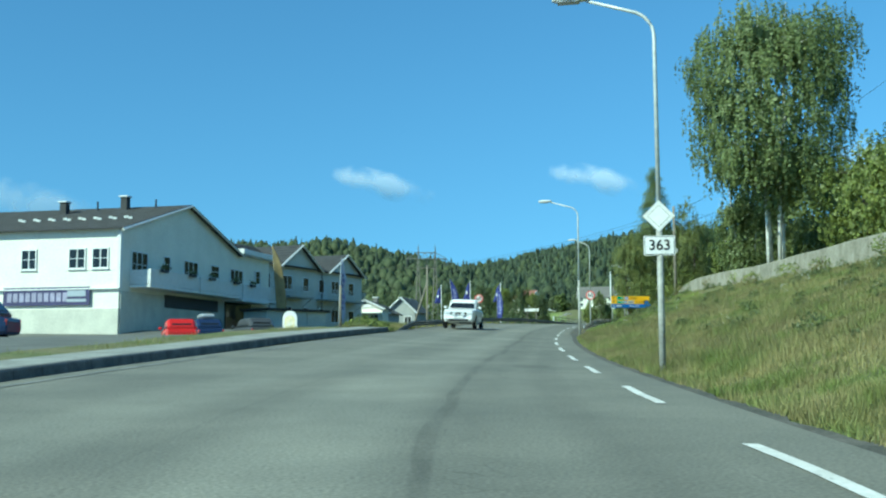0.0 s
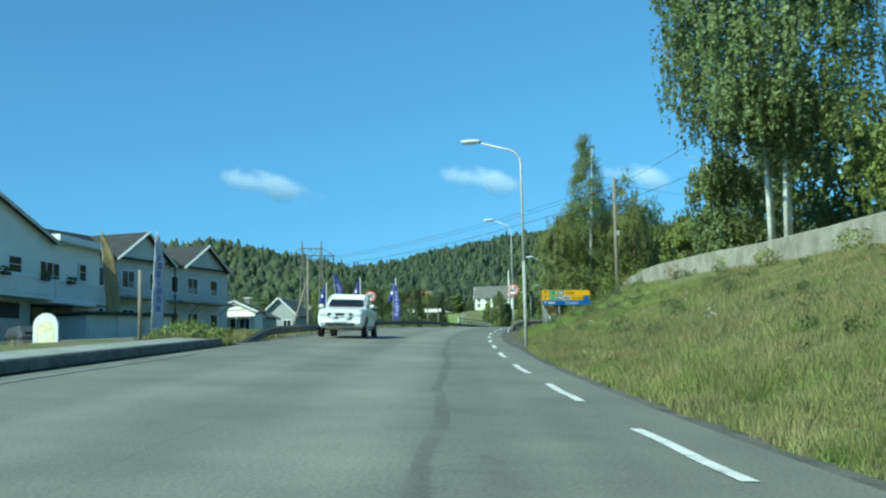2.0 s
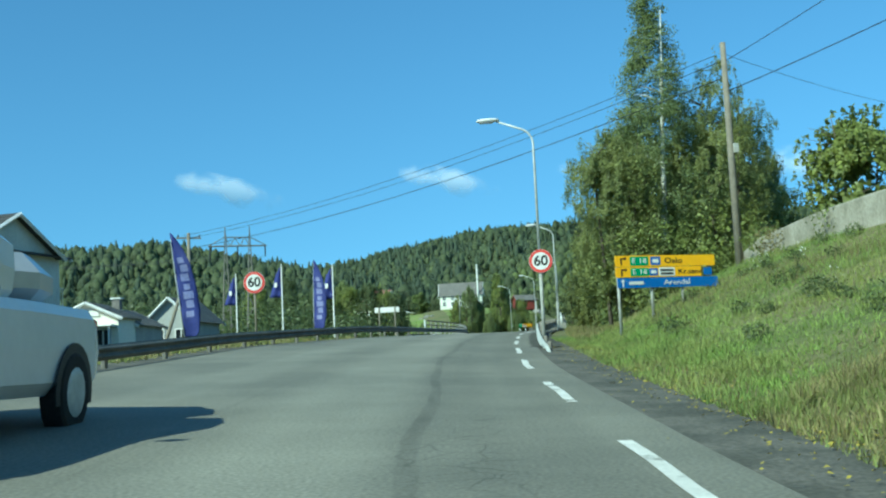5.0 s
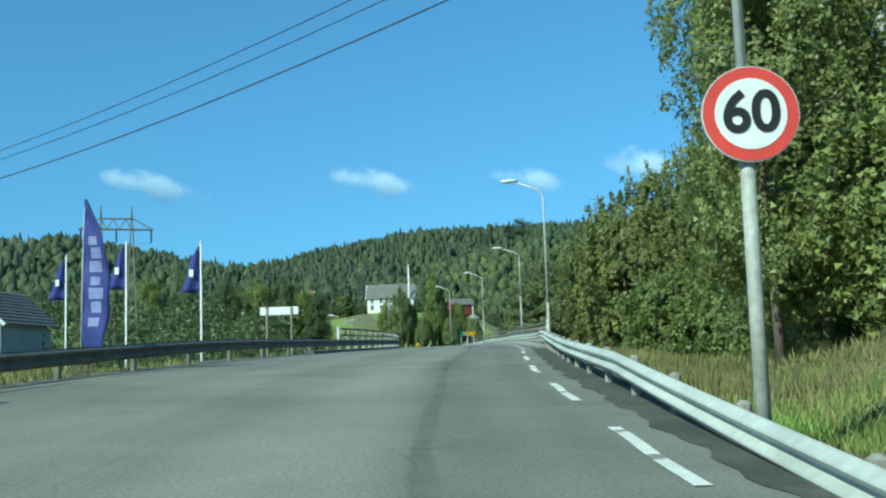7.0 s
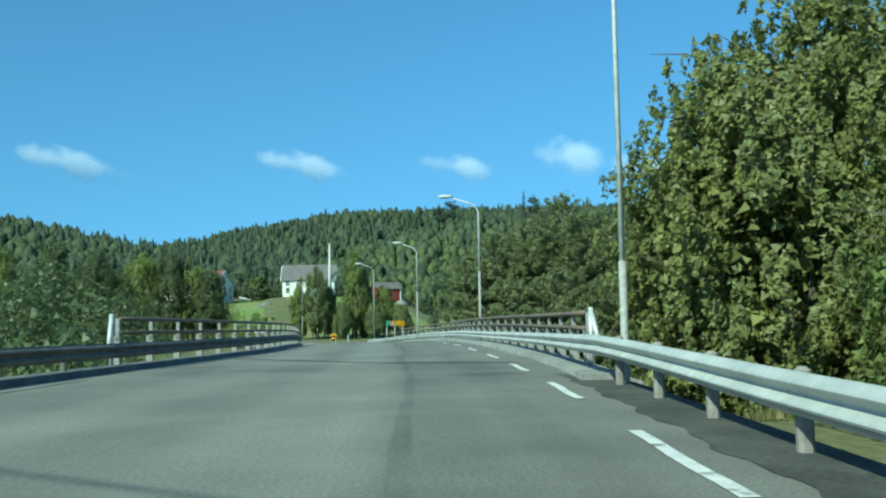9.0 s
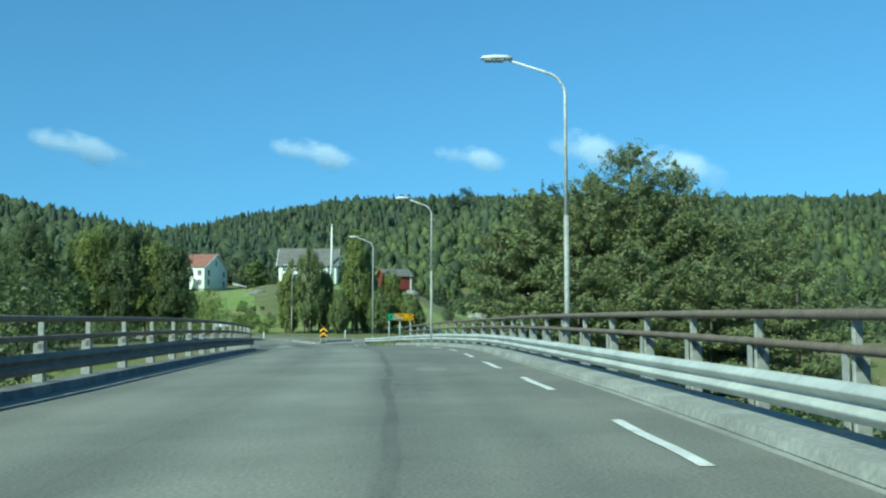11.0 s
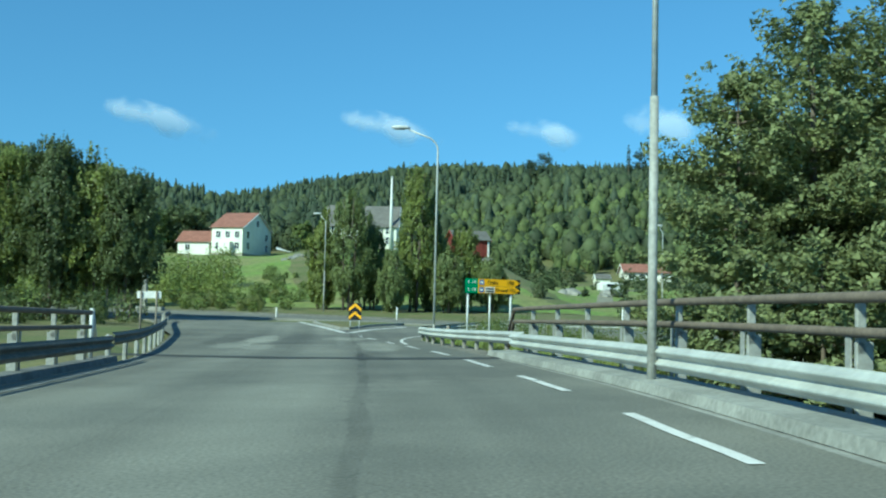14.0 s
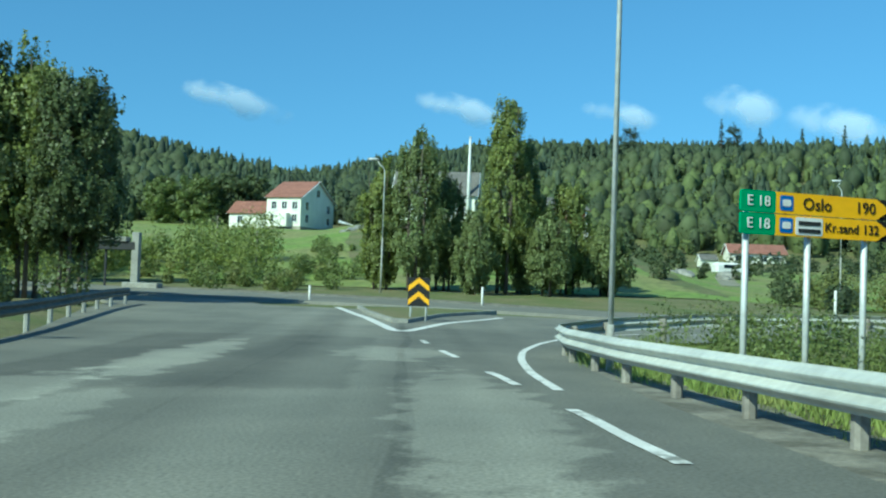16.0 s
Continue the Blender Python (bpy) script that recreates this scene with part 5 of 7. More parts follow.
def forest():
    """The wooded hillsides: spruces, leafy trees and light young growth, each kind in one mesh."""
    q = np.random.default_rng(5)
    kinds = {"spruce": [], "wood_mix": [], "wood_light": []}
    n = 0
    while n < 23500:
        y = 402 + 480 * q.uniform(0, 1) ** 0.85
        k = (y + 60) / 900
        x = 20 + q.uniform(-1, 1.6) * (330 * k + 20)
        if 60 <= x < 135 and y < 436:
            continue
        z = gz(x, y)
        if y > 470 and gz(x, y + 30) < z - 2.5:  # far side of a ridge
            continue
        n += 1
        belt = math.sin(x * 0.035 + 1) + math.sin(y * 0.045 + x * 0.02)
        young = y < 630 and x > 52 and q.uniform() < float(np.interp(y, [430, 560, 630], [0.85, 0.7, 0.1]))
        leafy = young or q.uniform() > float(np.interp(y, [470, 560, 680], [0.2, 0.38, 0.5])) + 0.2 * belt
        h = q.uniform(4.6, 8.6) * q.choice([0.6, 0.8, 1.0, 1.0, 1.2, 1.45]) * float(np.interp(y, [580, 680], [1.0, 0.74]))
        m = 60 if y < 445 else 30 if y < 520 else 18 if y < 620 else 13
        f = q.uniform(0.12, 1, m) ** 0.75
        a = q.uniform(0, 6.283, m)
        if leafy:
            h *= 0.7 if young else 0.85
            w = h * q.uniform(0.32, 0.46)
            prof = lambda v: np.sqrt(np.clip(1 - ((v - 0.45) / 0.57) ** 2, 0, 1))
        else:
            w = h * q.uniform(0.19, 0.31)
            prof = lambda v: np.clip(1.02 - v, 0, 1) ** 0.65
        lobe = q.uniform(0, 6.283, 2)
        rr = w * prof(f) * q.uniform(0.75, 1.15, m) * (1 + 0.22 * np.sin(2 * a + 9 * f + lobe[0]) + 0.15 * np.sin(5 * a - 13 * f + lobe[1]))
        P = np.stack([x + np.cos(a) * rr, y + np.sin(a) * rr, z + h * f], 1)
        O = np.stack([np.cos(a), np.sin(a), np.full(m, 0.75) + leafy * 1.2 * np.clip(f - 0.4, 0, 1)], 1)
        # the closed inside of the crown: three uneven rings and a tip
        core = []
        for v in (0.05, 0.42, 0.74):
            b = np.arange(5) * 1.257 + q.uniform(0, 1)
            c = w * float(prof(np.array(v))) * q.uniform(0.55, 0.98, 5) * (0.75 if y < 445 else 1.0)
            core.append(np.stack([x + np.cos(b) * c, y + np.sin(b) * c, z + h * (v + q.uniform(-0.08, 0.08, 5))], 1))
        core.append(np.array([[x + 0.1 * w * q.normal(), y, z + h * 1.01]]))
        kinds["wood_light" if young and q.uniform() < 0.75 else "wood_mix" if leafy else "spruce"].append((P, O, np.concatenate(core)))
    faces = []
    for r in range(2):
        for k in range(5):
            j = (k + 1) % 5
            faces += [(r * 5 + k, r * 5 + j, r * 5 + 5 + j), (r * 5 + k, r * 5 + 5 + j, r * 5 + 5 + k)]
    faces = np.array(faces + [(10 + k, 10 + (k + 1) % 5, 15) for k in range(5)])
    for mat, nm, s, lb in (("spruce", "conifer_wood", 0.4, "dense dark spruce wood covering the hillside"), ("wood_mix", "leafy_wood", 0.42, "dense green leafy wood among the spruces"), ("wood_light", "young_wood", 0.36, "light green young growth on the lower slope")):
        rows = kinds[mat]
        P, O, K = (np.concatenate([r[k] for r in rows]) for k in range(3))
        V, F = leaf_quads(P, s, 9, out=O, loose=0.45)
        F2 = (faces[None] + 16 * np.arange(len(rows))[:, None, None]).reshape(-1, 3) + len(V)
        tagged(array_mesh(nm, np.concatenate([V, K]), np.concatenate([F, F2]), mat, smooth=True), lb, "forest", kind="stuff")


forest()


def hill_tree(x, y, h, r, kind, seed):
    """A tall tree that stands out above the ridge."""
    label = "tall dark tree standing above the wooded ridge"
    if kind == "spruce":
        conifer("spruce_tree", x, y, h, r, "spruce", label, seed, 0.1, 18, 90, 0.34, group="ridge trees")
    else:
        broadleaf("ridge_pine", x, y, h, r, "spruce", label, seed, 0.3, 1, 60, 26, 0.3, group="ridge trees", spread=0.3, point=0.3)


for i, (tx, ty, th, tr, kind) in enumerate(((131, 650, 18.5, 4.4, "pine"), (125, 652, 15, 3.4, "pine"), (171, 650, 19, 2.4, "spruce"), (177, 651, 18, 3.6, "pine"), (190, 655, 14, 2.4, "spruce"), (206, 648, 13.5, 2.2, "spruce"), (228, 655, 15, 2.4, "spruce"), (112, 640, 13, 2.8, "pine"))):
    hill_tree(tx, ty, th, tr, kind, 600 + i)


# ---- buildings ----
def window(parent, o, u, w, h, mat_frame="trim", cols=2, rows=1, name="window"):
    """A window on a wall: o its lower left corner, u the way along the wall; frame proud, panes set back in it."""
    o, u = Vector(o), Vector(u).normalized()
    up = Vector((0, 0, 1))
    n = u.cross(up)
    t = 0.09

    def bar(a0, b0, a1, b1, depth, off):
        g = Geo().plate([(a0, b0), (a1, b0), (a1, b1), (a0, b1)], o + n * off, u, up, depth)
        return g

    fr = Geo()
    for a0, b0, a1, b1 in ((-t, -t, w + t, 0), (-t, h, w + t, h + t), (-t, 0, 0, h), (w, 0, w + t, h)):
        q = bar(a0, b0, a1, b1, 0.08, 0.08)
        fr.add(q.v, q.f)
    for k in range(1, cols):
        q = bar(w * k / cols - 0.035, 0, w * k / cols + 0.035, h, 0.05, 0.055)
        fr.add(q.v, q.f)
    for k in range(1, rows):
        q = bar(0, h * k / rows - 0.02, w, h * k / rows + 0.02, 0.05, 0.05)
        fr.add(q.v, q.f)
    win = part(name, fr, mat_frame, parent)
    part("pane", bar(0, 0, w, h, 0.02, 0.025), "glass", win)
    part("sill", bar(-t - 0.05, -t - 0.06, w + t + 0.05, -t, 0.14, 0.13), mat_frame, win)
    return win


def tiled_slope(g, a, b, c, d, rows, lift=0.05):
    """Courses of roofing between the eave a-b and the ridge d-c, each course proud of the one above."""
    a, b, c, d = Vector(a), Vector(b), Vector(c), Vector(d)
    nrm = (b - a).cross(d - a).normalized()
    if nrm.z < 0:
        nrm = -nrm
    n = len(g.v)
    for k in range(rows):
        for f, h in ((k / rows, lift * 1.6), ((k + 0.97) / rows, lift * 0.7)):
            g.v += [tuple(a.lerp(d, f) + nrm * h), tuple(b.lerp(c, f) + nrm * h)]
    m = len(g.v)
    g.v += [tuple(d - nrm * lift * 0.5), tuple(c - nrm * lift * 0.5), tuple(a - nrm * lift * 0.5), tuple(b - nrm * lift * 0.5)]
    g.f += [(i, i + 1, i + 3, i + 2) for i in range(n, m, 2)] + [(m, m + 1, m + 3, m + 2), (m + 2, m + 3, n + 1, n)]
    return g


def gable_shell(root, x0, x1, y0, y1, h, rise, wall, roof, ridge="x", over=0.45, rows=14, trim="trim", skip=()):
    """Four walls with thickness, two gables and a pitched roof with verge boards; the ridge runs along x or y."""
    t = 0.2
    for nm, c, s in (("wall", ((x0 + x1) / 2, y0 + t / 2, h / 2), (x1 - x0, t, h)), ("wall", ((x0 + x1) / 2, y1 - t / 2, h / 2), (x1 - x0, t, h)), ("wall", (x0 + t / 2, (y0 + y1) / 2, h / 2), (t, y1 - y0 - 2 * t, h)), ("wall", (x1 - t / 2, (y0 + y1) / 2, h / 2), (t, y1 - y0 - 2 * t, h))):
        part(nm, Geo().box(c, s, 0, 0.015), wall, root)
    if ridge == "x":
        m = (y0 + y1) / 2
        for x in (x0, x1 - t):
            part("gable", Geo().add([(x, y0, h), (x + t, y0, h), (x, y1, h), (x + t, y1, h), (x, m, h + rise), (x + t, m, h + rise)], [(0, 2, 4), (1, 5, 3), (0, 4, 5, 1), (2, 3, 5, 4), (0, 1, 3, 2)]), wall, root)
        k = over * rise / (m - y0)
        for ye, s in ((y0 - over, 1), (y1 + over, -1)):
            g = tiled_slope(Geo(), (x0 - over, ye, h - k), (x1 + over, ye, h - k), (x1 + over, m, h + rise), (x0 - over, m, h + rise), rows)
            part("roof", g, roof, root)
            for x in (x0 - over, x1 + over):
                part("verge_board", Geo().tube([(x, ye, h - k - 0.08), (x, m, h + rise - 0.08)], 0.11, 4), trim, root)
    else:
        m = (x0 + x1) / 2
        for y in (y0, y1 - t):
            part("gable", Geo().add([(x0, y, h), (x0, y + t, h), (x1, y, h), (x1, y + t, h), (m, y, h + rise), (m, y + t, h + rise)], [(0, 4, 2), (1, 3, 5), (0, 1, 5, 4), (2, 4, 5, 3), (0, 2, 3, 1)]), wall, root)
        k = over * rise / (m - x0)
        for xe in (x0 - over, x1 + over):
            g = tiled_slope(Geo(), (xe, y0 - over, h - k), (xe, y1 + over, h - k), (m, y1 + over, h + rise), (m, y0 - over, h + rise), rows)
            part("roof", g, roof, root)
            for y in (y0 - over, y1 + over):
                part("verge_board", Geo().tube([(xe, y, h - k - 0.08), (m, y, h + rise - 0.08)], 0.11, 4), trim, root)


def chimney(root, x, y, z, s=0.8, h=1.3, mat="roof_grey"):
    ch = part("chimney", Geo().box((x, y, z + h / 2), (s, s, h), 0, 0.02), mat, root)
    part("cap", Geo().box((x, y, z + h + 0.06), (s + 0.2, s + 0.2, 0.12), 0, 0.02), "white", ch)


def flower_box(parent, x, y, z, w=0.9):
    q = np.random.default_rng(int(abs(y) * 100))
    b = part("flower_box", Geo().box((x, y, z), (0.22, w, 0.2), 0, 0.02), "dark", parent)
    P = np.stack([x + q.normal(0, 0.1, 90), y + q.normal(0, w * 0.3, 90), z + 0.18 + np.abs(q.normal(0, 0.12, 90))], 1)
    V, F = leaf_quads(P, 0.09, 3)
    array_mesh("flowers", V, F, "leaf_dark", b)


def shop_building():
    root = thing("shop_building", "white two-storey shop building with balconies and dark tiled roof", "building", pose(-16.4, 77.2, 2.35, 0, 0, -7.7))
    gable_shell(root, -24, 0, 0, 20, 8.2, 2.9, "clad_white", "roof_dark", "x", 0.5, 20)
    # lower addition with a flat white roof edge
    part("wall", Geo().box((-6, 23.8, 4.1), (11.9, 7.5, 8.2), 0, 0.02), "clad_white", root)
    part("flat_roof", Geo().box((-5.9, 23.9, 8.45), (13.2, 8.0, 0.45), 0, 0.03), "trim", root, "white roof edge in the sun")
    # plinth storey, a hand proud of the boards above
    part("plinth", Geo().box((-12, -0.03, 1.3), (24.1, 0.16, 2.6), 0, 0.02), "plinth", root)
    part("plinth", Geo().box((0.03, 13.8, 1.9), (0.16, 27.4, 3.8), 0, 0.02), "plinth", root)
    part("ledge", Geo().box((-12, -0.08, 3.97), (24.2, 0.3, 0.1), 0, 0.01), "trim", root)
    part("corner_board", Geo().box((0.0, 0.0, 6.1), (0.26, 0.26, 4.2), 0, 0.01), "trim", root)
    for x0, w in ((-7.5, 1.05), (-3.8, 1.15), (-2.0, 1.1), (-12.0, 1.1), (-16, 1.1)):
        window(root, (x0, -0.0, 5.45), (1, 0, 0), w, 1.28, "trim", 2, 2)
    for y0, w, z0, h in ((1.6, 2.2, 5.0, 1.65), (6.4, 0.9, 5.7, 1.0), (9.7, 2.4, 5.0, 1.7), (14.6, 1.5, 5.8, 0.95), (18.5, 2.6, 5.0, 1.75), (24.1, 1.0, 5.9, 1.1)):
        window(root, (0.0, y0, z0), (0, 1, 0), w, h, "trim", 3 if w > 2 else 1, 2)
    for y0, y1 in ((1.4, 9.2), (9.4, 17.4), (17.6, 27.0)):
        part("balcony_floor", Geo().box((0.8, (y0 + y1) / 2, 4.2), (1.6, y1 - y0, 0.2), 0, 0.02), "trim", root)
        g = Geo().box((1.55, (y0 + y1) / 2, 5.38), (0.1, y1 - y0, 0.1), 0, 0.01)
        for y in np.arange(y0 + 0.08, y1, 0.16):
            g.box((1.55, y, 4.85), (0.04, 0.13, 1.0))
        for y in (y0 + 0.02, y1 - 0.02):
            for x in np.arange(0.1, 1.55, 0.16):
                g.box((x, y, 4.85), (0.13, 0.04, 1.0))
        part("balcony_rail", g, "trim", root, "white boarded balcony rail")
        flower_box(root, 1.75, y0 + 1.8, 5.35)
        flower_box(root, 1.75, y1 - 1.5, 5.35)
    part("shop_front", Geo().box((0.12, 11.1, 3.4), (0.12, 9.3, 0.95), 0, 0.02), "dark", root, "dark sign band")
    part("entrance", Geo().box((0.14, 20.0, 2.0), (0.16, 5.6, 4.0), 0, 0.03), "glass", root, "dark glazed entrance")
    part("entrance_canopy", Geo().box((0.9, 20.0, 4.0), (1.8, 6.0, 0.22), 0, 0.03), "trim", root)
    b = part("banner", Geo().box((-5.45, -0.16, 3.48), (6.7, 0.06, 1.28), 0, 0.01), "banner", root, "violet shop banner with pale print")
    g = Geo()
    for k in range(10):
        g.box((-8.3 + k * 0.48, -0.2, 3.42), (0.34, 0.02, 0.62))
    part("print", g, "banner_text", b)
    g = Geo().box((-3.1, -0.2, 3.66), (1.4, 0.02, 0.42)).box((-3.1, -0.2, 3.18), (1.5, 0.02, 0.2))
    part("print", g, "car_silver", b)
    chimney(root, -9.0, 7.4, 9.9, 0.55, 1.35, "roof_dark")
    chimney(root, -4.5, 8.6, 10.2, 0.55, 1.5, "roof_dark")
    for k in range(16):
        part("snow_guard", Geo().box((-1.2 - k * 0.62, 3.5 + (k % 2) * 0.5, 9.35 + (k % 2) * 0.15), (0.3, 0.1, 0.16)), "galv", root, "pale steel snow guard")
    for x in (-2.0, -7.0):
        part("vent_pipe", Geo().tube([(x, 8.8, 10.3), (x, 8.8, 11.5)], 0.07, 8), "dark", root)


shop_building()


def apartment_building():
    root = thing("apartment_building", "grey three-storey apartment building with gabled bays and balconies", "building", pose(-14.3, 106.0, 3.7, 0, 0, -19.3))
    gable_shell(root, -11, 0, 0, 21.2, 7.1, 2.3, "clad_grey", "roof_dark", "y", 0.5, 14)
    for y0, y1, rise in ((3.6, 11.0, 2.2), (13.2, 20.4, 2.0)):
        m, t = (y0 + y1) / 2, 0.15
        g = Geo().add([(0.02, y0, 7.1), (0.17, y0, 7.1), (0.02, y1, 7.1), (0.17, y1, 7.1), (0.02, m, 7.1 + rise), (0.17, m, 7.1 + rise)], [(0, 2, 4), (1, 5, 3), (0, 4, 5, 1), (2, 3, 5, 4), (0, 1, 3, 2)])
        part("gable", g, "clad_grey", root)
        for ye in (y0 - 0.5, y1 + 0.5):
            zz = 7.1 - 0.5 * rise / (m - y0)
            part("roof", tiled_slope(Geo(), (-5.5, ye, zz), (0.7, ye, zz), (0.7, m, 7.1 + rise), (-5.5, m, 7.1 + rise), 8), "roof_dark", root)
            part("verge_board", Geo().tube([(0.7, ye, zz - 0.05), (0.7, m, 7.1 + rise - 0.05)], 0.12, 4), "trim", root)
    for fl in range(2):
        z0 = 1.0 + 3.1 * fl
        for y0, w in ((1.2, 1.0), (4.6, 1.6), (8.4, 1.0), (11.6, 1.0), (14.2, 1.6), (18.0, 1.2)):
            window(root, (0.0, y0, z0 + 0.6), (0, 1, 0), w, 1.3, "trim", 2 if w > 1.3 else 1, 1)
    for x0 in (-8.5, -4.0):
        for z0 in (1.6, 4.7):
            window(root, (x0, 0.0, z0), (1, 0, 0), 1.3, 1.3, "trim", 2, 1)
    for y0, y1 in ((3.6, 8.2), (11.0, 14.6), (15.2, 19.6)):
        part("balcony_floor", Geo().box((0.75, (y0 + y1) / 2, 3.85), (1.5, y1 - y0, 0.18), 0, 0.02), "post_grey", root)
        g = Geo().tube([(1.45, y0, 4.95), (1.45, y1, 4.95)], 0.03, 6)
        for y in np.arange(y0, y1 + 0.01, 0.25):
            g.box((1.45, y, 4.4), (0.03, 0.05, 1.1))
        part("balcony_rail", g, "clad_grey", root)
        for y in (y0 + 0.15, y1 - 0.15):
            part("brace", Geo().tube([(0.05, y, 2.9), (1.3, y, 3.78)], 0.05, 6), "post_grey", root)
    part("downpipe", Geo().tube([(0.1, 12.1, 0), (0.1, 12.1, 7.0)], 0.05, 8), "dark", root)


apartment_building()


def kiosk_house():
    root = thing("small_house", "small white gabled house with a veranda and a low wing", "house", pose(-8.3, 135.4, 4.75, 0, 0, -3))
    gable_shell(root, -2.15, 2.15, 0, 4.0, 2.85, 1.0, "clad_white", "roof_grey", "y", 0.35, 8)
    part("sign_board", Geo().box((0, -0.08, 3.05), (1.7, 0.06, 0.36), 0, 0.01), "trim", root)
    window(root, (-1.6, 0.0, 0.9), (1, 0, 0), 1.0, 1.0, "trim", 2, 1)
    window(root, (0.6, 0.0, 0.9), (1, 0, 0), 1.0, 1.0, "trim", 2, 1)
    part("door", Geo().box((0.0, -0.02, 1.0), (0.8, 0.08, 1.9), 0, 0.02), "glass", root)
    part("veranda_roof", Geo().box((0, -0.7, 2.15), (4.2, 1.5, 0.12), 0, 0.02), "trim", root)
    for x in (-1.9, -0.5, 0.5, 1.9):
        part("veranda_post", Geo().box((x, -1.35, 1.05), (0.1, 0.1, 2.1), 0, 0.01), "trim", root)
    # wing and small house: their shaded walls are drawn by darker cladding
    w = thing("house_wing", "low wing with walls greyed for shade and a grey tiled roof", "house", pose(-7.6, 141.5, 4.6, 0, 0, -6))
    gable_shell(w, -2.6, 1.9, -2.0, 4.0, 2.6, 1.2, "clad_grey_shaded", "roof_grey", "y", 0.35, 8)
    chimney(w, -0.6, 1.2, 3.4, 0.6, 1.2)
    h = thing("grey_house", "small grey house, walls darkened for shade, with a steep tiled roof", "house", pose(-5.6, 150, 4.4, 0, 0, -9))
    gable_shell(h, -1.95, 1.95, 0, 7, 3.5, 1.8, "clad_grey_shaded", "roof_grey", "y", 0.4, 10)
    window(h, (-1.45, 0, 1.4), (1, 0, 0), 0.9, 1.2, "trim", 2, 1)
    window(h, (0.5, 0, 1.4), (1, 0, 0), 0.9, 1.2, "trim", 2, 1)


kiosk_house()


def carport():
    root = thing("carport", "low grey panelled shed with a dark flat roof", "shed", pose(-9.8, 92.3, 3.2, 0, 0, -36))
    for k in range(3):
        part("panel", Geo().box((0, 1.1 + k * 2.15, 1.1), (0.12, 2.1, 2.2), 0, 0.02), "clad_grey", root)
    part("panel", Geo().box((-1.5, 6.5, 1.1), (3, 0.12, 2.2), 0, 0.02), "clad_grey", root)
    part("panel", Geo().box((-1.5, 0.0, 1.1), (3, 0.12, 2.2), 0, 0.02), "clad_grey", root)
    part("roof", Geo().box((-1.4, 3.2, 2.3), (3.6, 7.1, 0.2), 0, 0.03), "dark", root)


carport()


def farmhouse():
    root = thing("farmhouse", "white two-storey farmhouse with a red tiled roof on the slope", "house", pose(13.0, 386.5, 17.0, 0, 0, -22))
    # gable end towards the valley, long white side beside it
    gable_shell(root, -6.6, 0, 0, 13.3, 5.3, 3.3, "clad_white", "roof_red", "x", 0.35, 14)
    for z0 in (1.0, 3.2):
        for x0 in (-5.6, -3.6, -1.6):
            window(root, (x0, 0, z0), (1, 0, 0), 0.9, 1.2, "trim", 2, 2)
        for y0 in (1.8, 10.4):
            window(root, (0, y0, z0), (0, 1, 0), 1.1, 1.3, "trim", 2, 2)
    window(root, (0, 6.1, 5.8), (0, 1, 0), 1.1, 1.2, "trim", 2, 1)
    part("porch", Geo().box((-3.2, -0.7, 1.2), (2.4, 1.4, 2.4), 0, 0.03), "clad_white", root)
    part("plinth", Geo().box((-3.3, 6.65, -0.3), (6.8, 13.5, 0.9), 0, 0.03), "stone", root)
    w = thing("farm_wing", "low white wing with a red tiled roof", "house", pose(4.6, 389.8, 16.7, 0, 0, -16))
    gable_shell(w, -4.6, 1.9, 0, 7, 2.8, 2.2, "clad_white", "roof_red", "x", 0.4, 10)
    window(w, (-3.0, 0, 1.0), (1, 0, 0), 0.9, 1.1, "trim", 2, 2)
    p = thing("garden_parasol", "small white awning beside the farmhouse", "awning", pose(21.0, 390.0, 17.3))
    part("cloth", Geo().add([(-1.6, -1, 1.0), (1.6, -1, 0.5), (1.6, 1, 0.5), (-1.6, 1, 1.5), (-1.6, -1, 0.9), (1.6, -1, 0.4), (1.6, 1, 0.4), (-1.6, 1, 1.4)], [(0, 1, 2, 3), (7, 6, 5, 4), (0, 4, 5, 1), (1, 5, 6, 2), (2, 6, 7, 3), (3, 7, 4, 0)]), "white", p)
    part("leg", Geo().tube([(0, 0, -0.4), (0, 0, 0.8)], 0.05, 6), "post_grey", p)


farmhouse()


def hill_house():
    root = thing("white_house", "white wooden house with a grey tiled roof", "house", pose(30.5, 357.5, 17.0, 0, 0, -8))
    gable_shell(root, -1.6, 10.2, 0, 8, 4.0, 3.6, "clad_white", "roof_grey", "x", 0.4, 12)
    for z0 in (0.9, 2.6):
        for x0 in (-0.8, 1.6, 4.0, 6.2, 8.4):
            window(root, (x0, 0, z0), (1, 0, 0), 0.8, 1.1, "trim", 2, 2)
    for y0 in (2.0, 5.0):
        window(root, (-1.6, y0 + 0.7, 1.2), (0, -1, 0), 0.7, 1.3, "trim", 2, 2)
    mast = thing("white_mast", "tall slim white mast standing beside the house", "mast", pose(39.6, 356.0, gz(39.6, 356)))
    part("mast_pole", Geo().tube([(0, 0, -0.3), (0, 0, 6.0), (0, 0, 12.4)], [0.3, 0.24, 0.15], 10), "white", mast, smooth=True)
    part("mast_cap", Geo().tube([(0, 0, 12.4), (0, 0, 12.6)], [0.28, 0.1], 10), "galv", mast)


hill_house()


